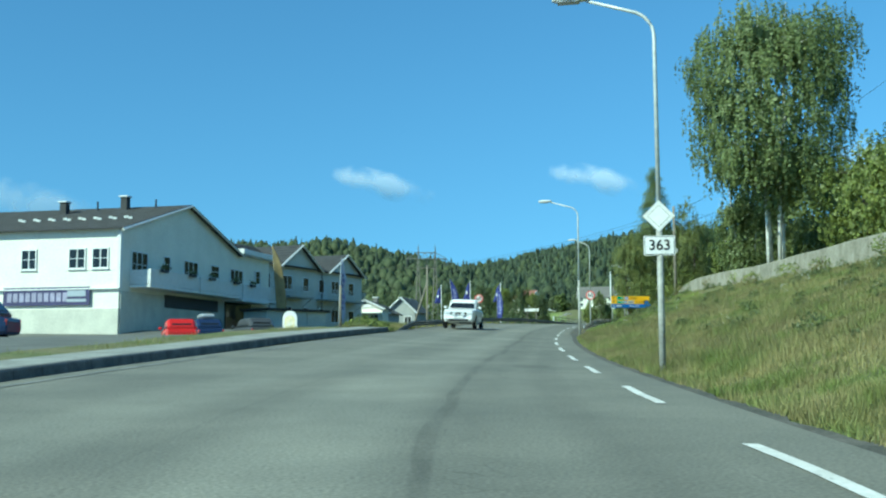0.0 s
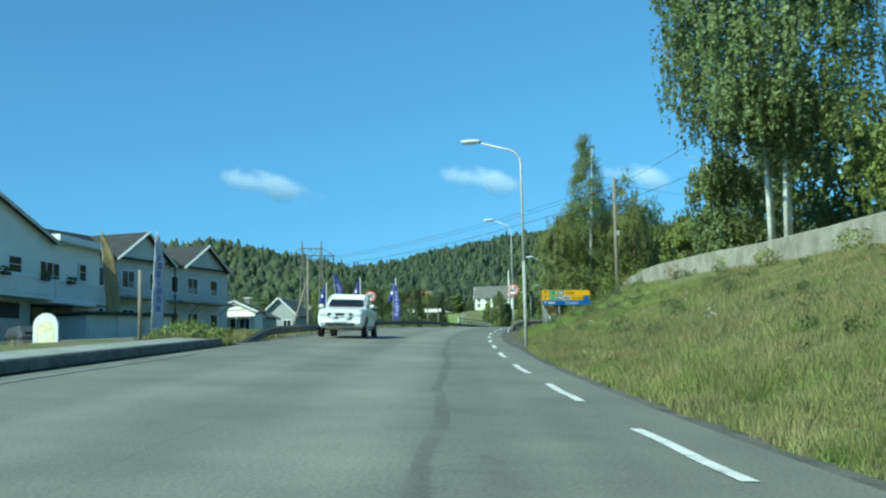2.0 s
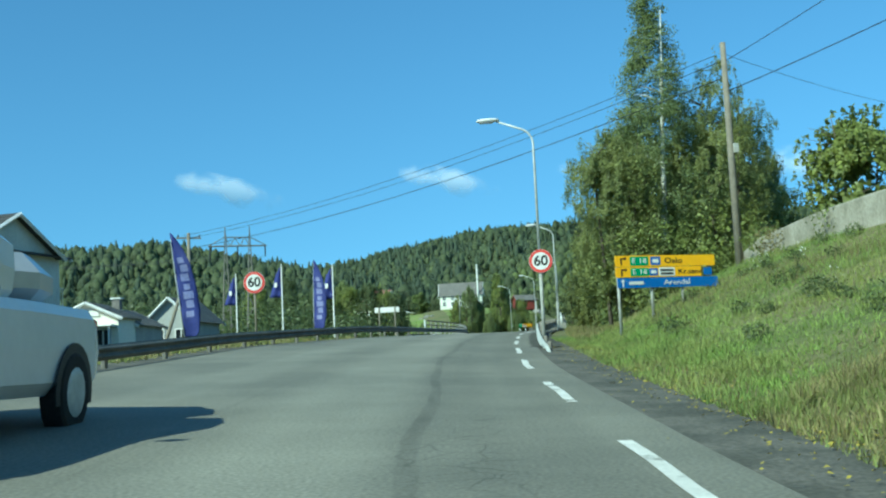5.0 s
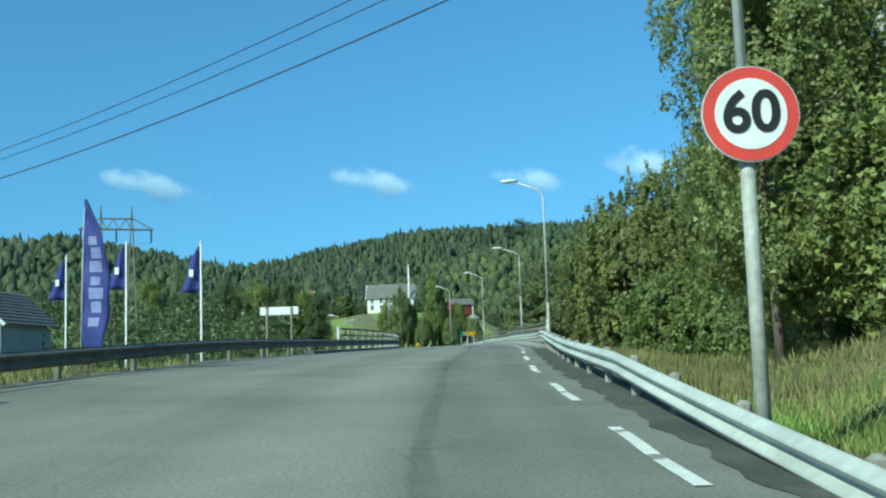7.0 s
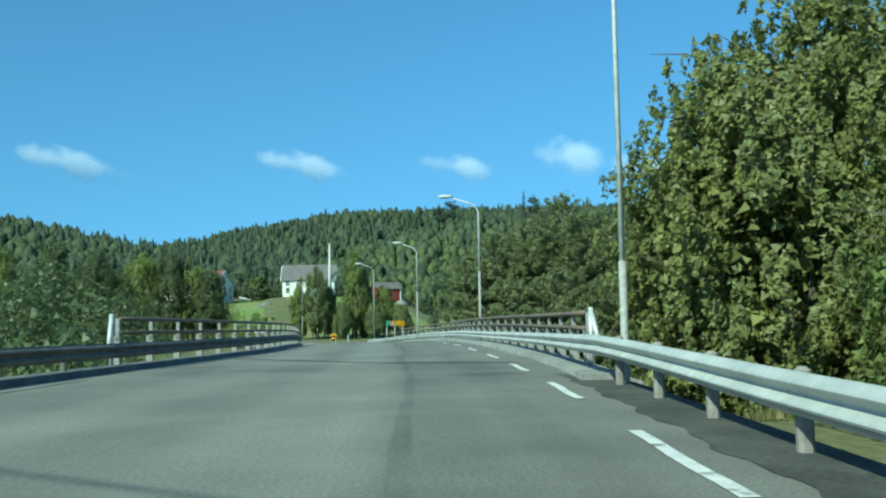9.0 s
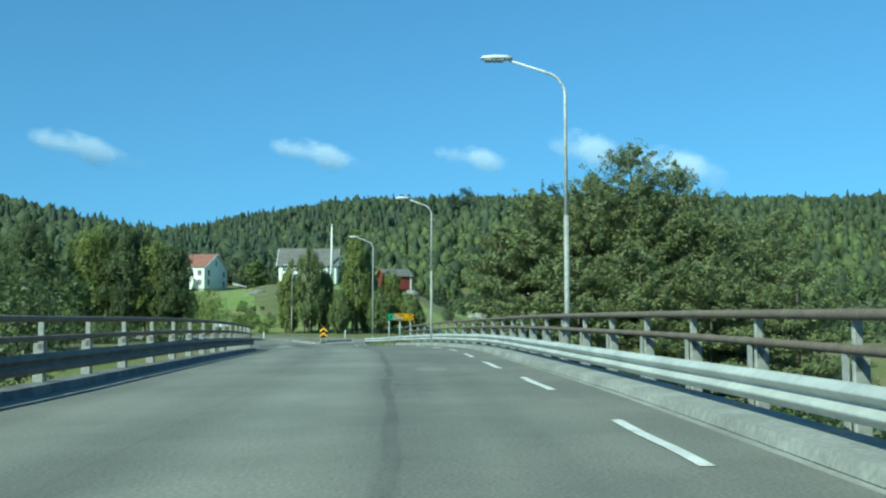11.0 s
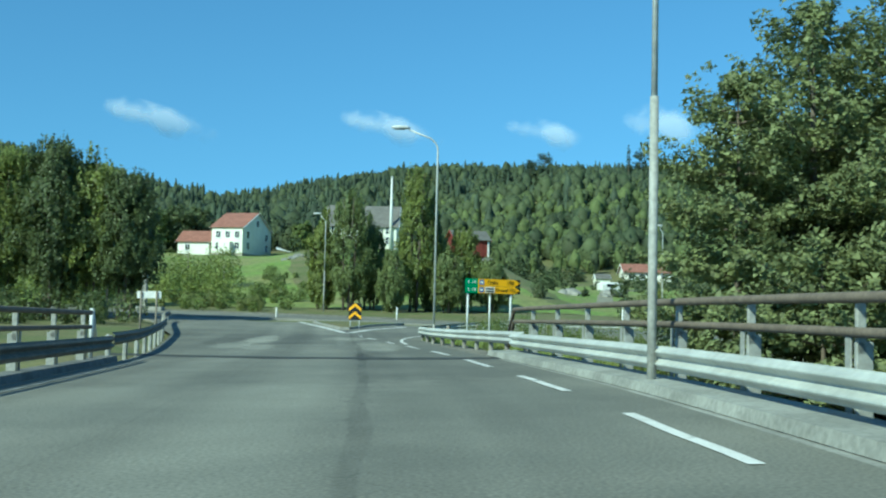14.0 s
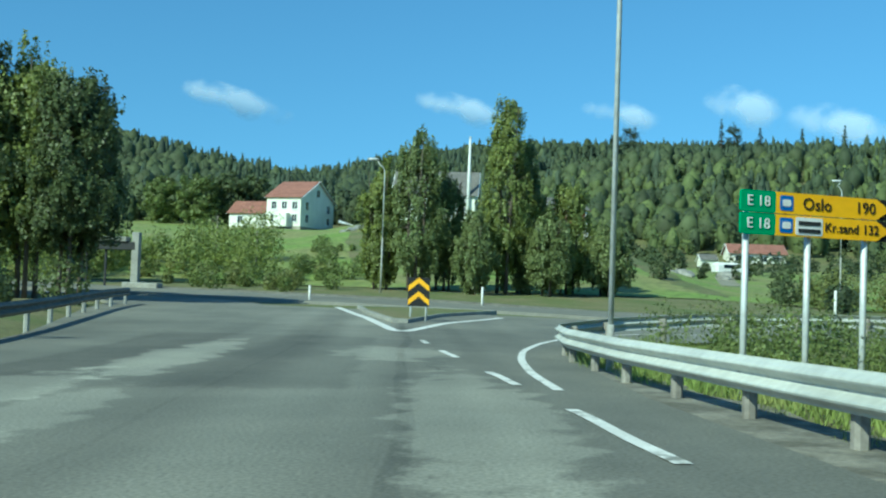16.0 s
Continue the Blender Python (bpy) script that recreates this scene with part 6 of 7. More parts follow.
def barn():
    root = thing("red_barn", "small red wooden barn with a brown tiled roof", "barn", pose(47.4, 331.5, 14.9, 0, 0, 10))
    gable_shell(root, 0, 5.0, 0, 4.2, 2.6, 1.3, "barn_red", "roof_grey", "x", 0.4, 8, "barn_red")
    part("door", Geo().box((3.6, -0.05, 1.1), (1.2, 0.08, 2.2), 0, 0.02), "barn_red", root)
    part("corner_board", Geo().box((5.0, 0.0, 1.3), (0.22, 0.22, 2.6), 0, 0.01), "trim", root)
    part("corner_board", Geo().box((0.0, 0.0, 1.3), (0.22, 0.22, 2.6), 0, 0.01), "barn_red", root)


barn()


def bungalow():
    root = thing("bungalow", "long low white bungalow with a red tiled roof", "house", pose(101, 424, 14.6, 0, 0, -6))
    gable_shell(root, 0, 11.5, 0, 7.5, 2.7, 2.0, "clad_white", "roof_red", "x", 0.5, 10)
    for x0 in (1.0, 3.4, 6.2, 8.8):
        window(root, (x0, 0, 0.9), (1, 0, 0), 1.4, 1.1, "trim", 2, 1)
    s = thing("garden_shed", "small white garden shed in the field", "shed", pose(88, 402, gz(88, 402)))
    gable_shell(s, 0, 3.0, 0, 2.6, 2.0, 1.0, "clad_white", "roof_grey", "x", 0.25, 6)
    c = thing("caravan", "small pale caravan parked in the field", "caravan", pose(76.5, 352, gz(76.5, 352)))
    part("body", Geo().box((0, 0, 1.2), (4.2, 2.0, 1.7), 8, 0.35), "white", c)
    part("window", Geo().box((0, -1.02, 1.5), (1.6, 0.05, 0.5), 8, 0.02), "glass", c)
    for x in (-0.5, 0.5):
        part("wheel", Geo().tube([(x, -0.95, 0.3), (x, -0.75, 0.3)], 0.3, 12), "rubber", c)


bungalow()


# ---- stone wall up the bank ----
def bank_wall():
    root = thing("retaining_wall", "weathered concrete wall along the top of the grassy bank", "wall", kind="structure")
    ys = np.arange(6, 100.1, 2.6)
    for y0, y1 in zip(ys, ys[1:]):
        q = np.random.default_rng(int(y0 * 10))
        pts = []
        for y in (y0, y1 - 0.03):
            x = float(line(y)[0]) + float(np.interp(y, [70, 84, 98, 101], [13, 11.4, 9.7, 9.4])) + 0.05
            h = float(np.interp(y, [6, 60, 88, 100], [0.95, 0.95, 0.9, 0.55]))
            zb = gz(x, y)
            j = q.uniform(-0.02, 0.02)
            pts.append([(x + j, y, zb - 0.4), (x + 0.32 + j, y, zb - 0.4), (x + 0.30 + j, y, zb + h - 0.04), (x + 0.26 + j, y, zb + h), (x + 0.08 + j, y, zb + h), (x + 0.04 + j, y, zb + h - 0.04)])
        g = Geo().add(pts[0] + pts[1], [(0, 1, 2, 3, 4, 5), (11, 10, 9, 8, 7, 6)] + [(i, i + 6, (i + 1) % 6 + 6, (i + 1) % 6) for i in range(6)])
        part("wall_panel", g, "stone", root)


bank_wall()


# ---- left side: kerb, pavement and the shop's yard ----
KERB = lambda y: float(np.interp(y, [-40, 20, 30, 60, 70], [-6.9, -6.9, -7.0, -7.0, -6.9]))


def pavement():
    root = thing("pavement", "pale pavement with a dark granite kerb", "pavement", kind="structure")
    y = -12.0
    while y < 59.5:
        y1 = min(y + 1.0, 59.5)
        g = Geo()
        for v in (y + 0.01, y1 - 0.01):
            for o, dz in ((KERB(v) + 0.02, -0.05), (KERB(v), 0.13), (KERB(v) - 0.03, 0.16), (KERB(v) - 0.22, 0.16), (KERB(v) - 0.22, -0.05)):
                g.v.append(on_road(v, o, dz))
        g.f = [(i, i + 1, i + 6, i + 5) for i in range(4)] + [(4, 3, 2, 1, 0), (5, 6, 7, 8, 9)]
        part("kerb_stone", g, "kerb", root)
        y = y1
    ribbon("pavement_top", -12, 59, lambda y: KERB(y) - 1.35, lambda y: KERB(y) - 0.2, 0.15, "concrete", "pale trodden pavement", "pavement", 1.0, skirt=0.4, parent=root)


pavement()
ribbon("verge", -12, 56, lambda y: KERB(y) - 2.7 - 0.1 * math.sin(y * 0.9), lambda y: KERB(y) - 1.35, 0.14, "grass", "narrow grass verge between pavement and yard", "verge", 1.0, skirt=0.4)


def yard():
    g = Geo()
    xs, ys = np.linspace(-48, 1.6, 30), np.linspace(-10, 84, 56)
    for yy in ys:
        for k, xx in enumerate(xs):
            edge = float(line(yy)[0]) + KERB(yy) - 2.1
            x = min(xx, edge - 0.01 * (29 - k))
            g.v.append((x, yy, gz(x, yy) + 0.075))
    for r in range(55):
        for k in range(29):
            i = r * 30 + k
            g.f.append((i, i + 1, i + 31, i + 30))
    return tagged(link("yard", g, "lot"), "worn asphalt yard in front of the shop", "yard", kind="structure")


yard()


# ---- flags and boards ----
def feather_flag(x, y, z, h, w, label, mat="flag", turn=0.0, lean=0.0, printed=True, flip=1):
    """A tall sail-shaped advertising flag: straight along its rod, swelling on the free side, pointed at the top."""
    root = thing("feather_flag", label, "flag", pose(x, y, z, 0, lean, turn), "advertising flags")
    part("base", Geo().box((0, 0, 0.04), (0.5, 0.5, 0.08), 0, 0.02), "dark", root)
    part("rod", Geo().tube([(0, 0, 0.02), (0, 0, h * 0.6), (0.01 * flip, 0, h * 0.9), (0.05 * flip, 0, h)], [0.022, 0.018, 0.012, 0.008], 6), "galv", root, smooth=True)
    g, n, m = Geo(), 24, 8
    swell = lambda f: w * float(np.interp(f, [0, 0.05, 0.25, 0.5, 0.7, 0.85, 0.95, 1.0], [0.5, 0.8, 1.0, 0.97, 0.82, 0.55, 0.25, 0.06]))
    wave_at = lambda u, f: 0.06 * u * math.sin(u * 4 + f * 9) + 0.03 * math.sin(f * 23 + u * 2)
    for i in range(n + 1):
        f = i / n
        for k in range(m + 1):
            u = k / m
            g.v.append(((0.02 + swell(f) * u) * flip, wave_at(u, f), h * (0.09 + 0.91 * f)))
    for i in range(n):
        for k in range(m):
            a = i * (m + 1) + k
            g.f.append((a, a + 1, a + m + 2, a + m + 1))
    cloth = part("cloth", g, mat, root, smooth=True)
    so = cloth.modifiers.new("thickness", "SOLIDIFY")
    so.thickness, so.offset = 0.012, 0
    if printed:  # a column of pale bars that follows the cloth
        for k in range(7):
            p = Geo()
            f0, f1 = 0.2 + 0.085 * k, 0.2 + 0.085 * k + (0.07 if k % 3 else 0.055)
            u0, u1 = 0.24 + 0.08 * (k % 2), 0.66 + 0.06 * (k % 3)
            for f in np.linspace(f0, f1, 4):
                for u in np.linspace(u0, u1, 4):
                    p.v.append(((0.02 + swell(f) * u) * flip, wave_at(u, f) - 0.012, h * (0.09 + 0.91 * f)))
            p.f = [(r * 4 + c, r * 4 + c + 1, r * 4 + c + 5, r * 4 + c + 4) for r in range(3) for c in range(3)]
            part("print", p, "flag_print", cloth)
    return root


M["flag_pale"] = material("flag_pale_blue", (0.45, 0.5, 0.68), 0.7, col2=(0.62, 0.65, 0.72), scale=1.5, fine=10, spread=0.15, trans=0.3)
BLUE = "tall dark blue feather flag with pale print"
feather_flag(5.4, 96.8, gz(5.4, 96.8), 3.8, 0.6, BLUE, turn=8, lean=-7, flip=1)
feather_flag(8.55, 111.6, gz(8.55, 111.6), 3.8, 0.6, BLUE, turn=-15, lean=1, flip=1)
feather_flag(1.1, 64.6, gz(1.1, 64.6) + 0.05, 3.9, 0.5, "pale blue feather flag swaying beside the yard", "flag_pale", 55, 3, True, 1)
feather_flag(-10.9, 100.5, gz(-10.9, 100.5) + 0.3, 7.2, 0.95, "tan and orange feather flag beside the apartments", "flag_tan", 25, -5, False)


def flagpole(x, y, h, label, turn):
    z = gz(x, y)
    root = thing("flagpole", label, "flagpole", pose(x, y, z, 0, 0, turn), "flagpoles")
    part("pole", Geo().tube([(0, 0, -0.3), (0, 0, h)], [0.075, 0.04], 10), "white", root, smooth=True)
    part("knob", Geo().tube([(0, 0, h), (0, 0, h + 0.06), (0, 0, h + 0.12)], [0.03, 0.06, 0.02], 8), "galv", root, smooth=True)
    g, n, m = Geo(), 10, 6
    for i in range(n + 1):
        f = i / n
        for k in range(m + 1):
            u = k / m
            wd = 0.95 * (1 - 0.55 * f)
            g.v.append((-0.06 - wd * u, 0.12 * math.sin(u * 6 + f * 3), h - 0.15 - 2.3 * (1 - f) - 0.5 * u * f))
    for i in range(n):
        for k in range(m):
            a = i * (m + 1) + k
            g.f.append((a, a + 1, a + m + 2, a + m + 1))
    c = part("cloth", g, "flag", root, "blue flag hanging limp", True)
    so = c.modifiers.new("thickness", "SOLIDIFY")
    so.thickness, so.offset = 0.012, 0
    part("print", Geo().box((-0.45, -0.13, h - 1.5), (0.22, 0.01, 0.36), 0, 0.003), "white", c)
    return root


for fx, fy, top, turn in ((0.0, 149.0, 11.2, -10), (4.26, 143.1, 11.28, -15), (8.26, 140.5, 10.85, -12)):
    flagpole(fx, fy, top - gz(fx, fy), "white flagpole with a limp blue flag", turn)


def pavement_board():
    root = thing("pavement_board", "white arched advertising board standing on the pavement", "sign board", pose(0.2, 56.7, on_road(56.7, -10.5, -0.3)[2], 0, 0, -6) @ Matrix.Scale(0.85, 4))
    arch = [(-0.42, 0), (0.42, 0)] + [(0.42 * math.cos(a), 0.85 + 0.42 * math.sin(a)) for a in np.linspace(0, math.pi, 12)]
    part("panel", Geo().plate(arch, (0, 0, 0.08), (1, 0, 0), (0, 0, 1), 0.1), "white", root)
    part("poster", Geo().plate([(a * 0.7, 0.12 + b * 0.7) for a, b in arch], (0, -0.012, 0.1), (1, 0, 0), (0, 0, 1), 0.008), "yellow_pale", root, "faded yellow poster")
    part("foot", Geo().box((0, 0.05, 0.04), (0.9, 0.4, 0.08), 0, 0.02), "dark", root)


M["yellow_pale"] = material("faded_poster", (0.78, 0.68, 0.35), 0.6, col2=(0.75, 0.72, 0.6), scale=2.5, fine=9)
pavement_board()


def small_post():
    root = thing("marker_post", "thin grey post on the pavement edge", "post", pose(2.3, 58.6, on_road(58.6, -9.2, 0.1)[2]))
    part("post", Geo().tube([(0, 0, -0.2), (0, 0, 2.05)], 0.06, 8), "pole_wood", root, smooth=True)


small_post()


# ---- direction signs ----
def arrow_up(parent, x, z, s, mat, dy, bend=False):
    g = Geo()
    if bend:
        g.plate([(-0.06, -0.4), (0.06, -0.4), (0.06, 0.2), (0.3, 0.2), (0.3, 0.08), (0.5, 0.27), (0.3, 0.46), (0.3, 0.33), (-0.06, 0.33)], (x, dy, z), (s, 0, 0), (0, 0, s), 0.004)
    else:
        g.plate([(-0.06, -0.4), (0.06, -0.4), (0.06, 0.15), (0.22, 0.15), (0, 0.45), (-0.22, 0.15), (-0.06, 0.15)], (x, dy, z), (s, 0, 0), (0, 0, s), 0.004)
    return part("arrow", g, mat, parent)


def panel(parent, name, x0, x1, z0, z1, mat, dy=0.0, rim=True, thick=0.03):
    w, h = x1 - x0, z1 - z0
    p = part(name, Geo().plate(rect(w, h, 0.03), ((x0 + x1) / 2, dy, (z0 + z1) / 2), (1, 0, 0), (0, 0, 1), thick), mat, parent)
    return p


def bus_mark(parent, x, z, s, dy):
    part("symbol", Geo().plate(rect(s, s, 0.03), (x, dy, z), (1, 0, 0), (0, 0, 1), 0.004), "blue_sign", parent)
    g = Geo().plate(rect(s * 0.62, s * 0.45, 0.02), (x, dy - 0.006, z), (1, 0, 0), (0, 0, 1), 0.004)
    part("symbol", g, "white", parent)


def advance_sign():
    root = thing("direction_sign", "yellow and blue advance direction sign on four grey posts", "road sign", pose(18.2, 91.3, 4.88, 0, 0, 16) @ Matrix.Diagonal((1, 1, 0.74, 1)))
    panel(root, "panel", 0.0, 3.22, 1.42, 1.84, "yellow")
    panel(root, "panel", 0.0, 2.75, 1.02, 1.40, "yellow")
    panel(root, "panel", 0.04, 3.28, 0.62, 0.995, "blue_sign")
    for z, s in ((1.63, 0.42), (1.21, 0.38)):
        arrow_up(root, 0.18, z, 0.36, "black", -0.006, True)
        panel(root, "route_panel", 0.46, 1.04, z - s * 0.4, z + s * 0.4, "green_sign", -0.006, thick=0.004)
        lettering("E 18", 0.27, root, "white", pose(0.75, -0.012, z, 90), "route_text", "CENTER")
    bus_mark(root, 1.27, 1.63, 0.32, -0.006)
    bus_mark(root, 1.19, 1.21, 0.28, -0.006)
    panel(root, "white_panel", 1.36, 1.88, 1.05, 1.37, "white", -0.006, thick=0.004)
    part("print", Geo().box((1.62, -0.013, 1.27), (0.42, 0.004, 0.07)).box((1.62, -0.013, 1.14), (0.4, 0.004, 0.07)), "dark", root)
    lettering("Oslo", 0.30, root, "black", pose(1.55, -0.008, 1.63, 90), "place_name")
    lettering("Kr.sand", 0.26, root, "black", pose(1.98, -0.008, 1.21, 90), "place_name")
    lettering("Arendal", 0.27, root, "white", pose(1.5, -0.008, 0.80, 90), "place_name")
    arrow_up(root, 0.2, 0.8, 0.34, "white", -0.006)
    part("print", Geo().box((0.62, -0.008, 0.8), (0.46, 0.004, 0.12)), "white", root)
    panel(root, "small_panel", 2.85, 3.1, 1.06, 1.34, "blue_sign", 0.0)
    for x in (0.1, 1.15, 2.15, 3.1):
        wx = 18.2 + x * math.cos(radians(16)), 91.3 + x * math.sin(radians(16))
        part("sign_post", Geo().tube([(x, 0.09, (gz(*wx) - 4.88 - 0.3) / 0.74), (x, 0.09, 1.8)], 0.045, 10), "post_grey", root, smooth=True)


advance_sign()


def arrow_sign():
    root = thing("direction_sign", "green and yellow arrow direction sign on three grey posts", "road sign", pose(32.36, 217.8, 7.53, 0, 0, 17) @ Matrix.Diagonal((0.94, 1, 0.9, 1)))
    for z0, z1 in ((0.29, 0.57), (0.0, 0.275)):
        zm, h = (z0 + z1) / 2, z1 - z0
        panel(root, "route_panel", 0.0, 0.52, z0, z1, "green_sign")
        g = Geo().plate([(0.52, z0), (2.1, z0), (2.33, zm), (2.1, z1), (0.52, z1)], (0, 0, 0), (1, 0, 0), (0, 0, 1), 0.03)
        part("panel", g, "yellow", root, "yellow arrow-shaped panel")
        part("arrow_tip", Geo().plate([(2.1, z1), (2.33, zm), (2.1, z0), (2.36, z0), (2.36, z1)], (0, 0.02, 0), (1, 0, 0), (0, 0, 1), 0.02), "black", root)
        lettering("E 18", 0.2, root, "white", pose(0.26, -0.008, zm, 90), "route_text", "CENTER")
        bus_mark(root, 0.68, zm, 0.2, -0.006)
    panel(root, "white_panel", 0.82, 1.24, 0.02, 0.255, "white", -0.006, thick=0.004)
    part("print", Geo().box((1.03, -0.013, 0.18), (0.34, 0.004, 0.05)).box((1.03, -0.013, 0.08), (0.34, 0.004, 0.05)), "dark", root)
    lettering("Oslo", 0.23, root, "black", pose(0.92, -0.008, 0.43, 90), "place_name")
    lettering("190", 0.22, root, "black", pose(1.75, -0.008, 0.43, 90), "distance")
    lettering("Kr.sand", 0.175, root, "black", pose(1.27, -0.008, 0.14, 90), "place_name")
    lettering("132", 0.18, root, "black", pose(1.87, -0.008, 0.14, 90), "distance")
    for x in (0.14, 1.08, 1.98):
        wx, wy = 32.3 + x * math.cos(radians(17)), 217.8 + x * math.sin(radians(17))
        part("sign_post", Geo().tube([(x, 0.08, (gz(wx, wy) - 7.5 - 0.4) / 0.9), (x, 0.08, 0.55)], 0.04, 10), "galv", root, smooth=True)


arrow_sign()


def chevron_sign():
    z = on_road(241, 0.2)[2] - 0.02
    root = thing("chevron_sign", "black and yellow chevron marker on the traffic island", "road sign", pose(29.38, 241, z, 0, 0, -3) @ Matrix.Diagonal((1.17, 1, 1.05, 1)))
    part("panel", Geo().plate(rect(0.62, 0.92), (0, 0, 0.95), (1, 0, 0), (0, 0, 1), 0.03), "black", root)
    for zc in (1.02, 0.58):
        g = Geo().plate([(-0.3, zc - 0.06), (0, zc + 0.22), (0.3, zc - 0.06), (0.3, zc + 0.12), (0, zc + 0.39), (-0.3, zc + 0.12)], (0, -0.006, 0), (1, 0, 0), (0, 0, 1), 0.004)
        part("chevron", g, "yellow", root, "yellow chevron stripe")
    for x in (-0.22, 0.22):
        part("sign_post", Geo().tube([(x, 0.06, -0.3), (x, 0.06, 1.3)], 0.03, 8), "galv", root, smooth=True)
    # the island itself, with grass inside a pale kerb
    isl = thing("traffic_island", "grassy traffic island with a pale concrete kerb", "island", kind="structure")
    outer = [(28.5, 239.0), (29.0, 239.0), (30.4, 245.6), (33.2, 252.0), (32.0, 253.2), (29.5, 253.6), (27.0, 253.0), (27.5, 247.0)]
    cx, cy = sum(p[0] for p in outer) / 8, sum(p[1] for p in outer) / 8
    inner = [(x + (cx - x) * 0.07, y + (cy - y) * 0.07) for x, y in outer]
    zz = on_road(246, 0)[2]
    g = Geo()
    n = 8
    g.v = [(x, y, on_road(y, 0)[2] - 0.1) for x, y in outer] + [(x, y, on_road(y, 0)[2] + 0.12) for x, y in outer] + [(x, y, on_road(y, 0)[2] + 0.12) for x, y in inner] + [(x, y, zz - 0.1) for x, y in inner]
    for i in range(n):
        j = (i + 1) % n
        g.f += [(i, j, n + j, n + i), (n + i, n + j, 2 * n + j, 2 * n + i), (2 * n + i, 2 * n + j, 3 * n + j, 3 * n + i)]
    part("island_kerb", g, "concrete", isl)
    part("island_grass", Geo().add([(x, y, on_road(y, 0)[2] + 0.105) for x, y in inner], [tuple(range(n))]), "grass", isl)
    arc_line("island_line", [(26.1, 253.0), (27.7, 241.8), (28.6, 233.2), (28.8, 233.2), (30.2, 239.6), (32.8, 246.5)], 0.3, "white line painted round the traffic island")


chevron_sign()


def blank_board(x, y, z, w, h, label, turn, posts=2):
    """A pale board seen from its back, on posts."""
    root = thing("road_sign_back", label, "road sign", pose(x, y, z, 0, 0, turn), "pale boards")
    part("panel", Geo().box((w / 2, 0, 0), (w, 0.04, h), 0, 0.012), "white", root)
    zb = gz(x, y)
    for k in range(posts):
        px = w * (0.18 + 0.64 * k / max(1, posts - 1))
        part("sign_post", Geo().tube([(px, -0.06, zb - z - 0.4), (px, -0.06, h * 0.52)], 0.045, 8), "pole_wood", root, smooth=True)


blank_board(11.3, 136.0, 7.15, 1.75, 0.36, "pale direction board on two wooden posts", -12)
blank_board(19.7, 225.6, 7.25, 1.0, 0.3, "small pale direction board on two posts", -3)


# ---- poles and wires ----
def utility_pole(x, y, z0, z1, label, stay=None, arms=1):
    root = thing("utility_pole", label, "utility pole", pose(x, y, z0), "utility poles")
    h = z1 - z0
    part("pole", Geo().tube([(0, 0, -0.5), (0, 0, h)], [0.15, 0.1], 10), "pole_wood", root, smooth=True)
    for k in range(arms):
        zz = h - 0.3 - 0.7 * k
        a = part("crossarm", Geo().box((0, 0.1, zz), (1.5, 0.09, 0.1), 20, 0.01), "pole_wood", root)
        for o in (-0.65, 0.0, 0.65):
            part("insulator", Geo().tube([(o * 0.94, 0.1 + o * 0.34, zz + 0.05), (o * 0.94, 0.1 + o * 0.34, zz + 0.2)], 0.04, 6), "dark", a)
    if stay:
        part("stay_pole", Geo().tube([(stay[0], stay[1], -0.4), (0, 0, h * 0.8)], [0.13, 0.09], 8), "pole_wood", root, smooth=True)
    part("box", Geo().box((0.16, -0.05, h * 0.52), (0.2, 0.18, 0.35), 0, 0.02), "post_grey", root)
    return root


utility_pole(24.3, 98.6, gz(24.3, 98.6), 14.4, "weathered wooden utility pole at the edge of the wood", None, 0)
utility_pole(0.15, 127.1, gz(0.15, 127.1), 12.0, "weathered wooden utility pole with a leaning stay pole", (-2.6, -0.4), 1)


def wire(name, a, b, sag, r=0.016, label="thin black overhead cable"):
    a, b = Vector(a), Vector(b)
    pts = []
    for k in range(21):
        f = k / 20
        p = a.lerp(b, f)
        pts.append((p.x, p.y, p.z - sag * 4 * f * (1 - f)))
    return tagged(link(name, Geo().tube(pts, r, 5), "dark"), label, "cable", "overhead cables")


for dx, dz, r in ((-0.3, 0.05, 0.012), (0.1, -0.1, 0.012), (0.0, -0.75, 0.017)):
    wire("overhead_cable", (24.3 + dx, 98.6, 13.9 + dz), (0.15 + dx, 127.1, 11.8 + dz), 0.7, r)
wire("overhead_cable", (24.3, 98.6, 13.7), (37.3, 76.0, 20.9), 0.5, 0.014)
wire("overhead_cable", (24.3, 98.6, 12.6), (36.0, 76.0, 16.4), 0.5, 0.018)
wire("overhead_cable", (24.3, 98.6, 14.0), (47.0, 118, 15.5), 0.6, 0.009)


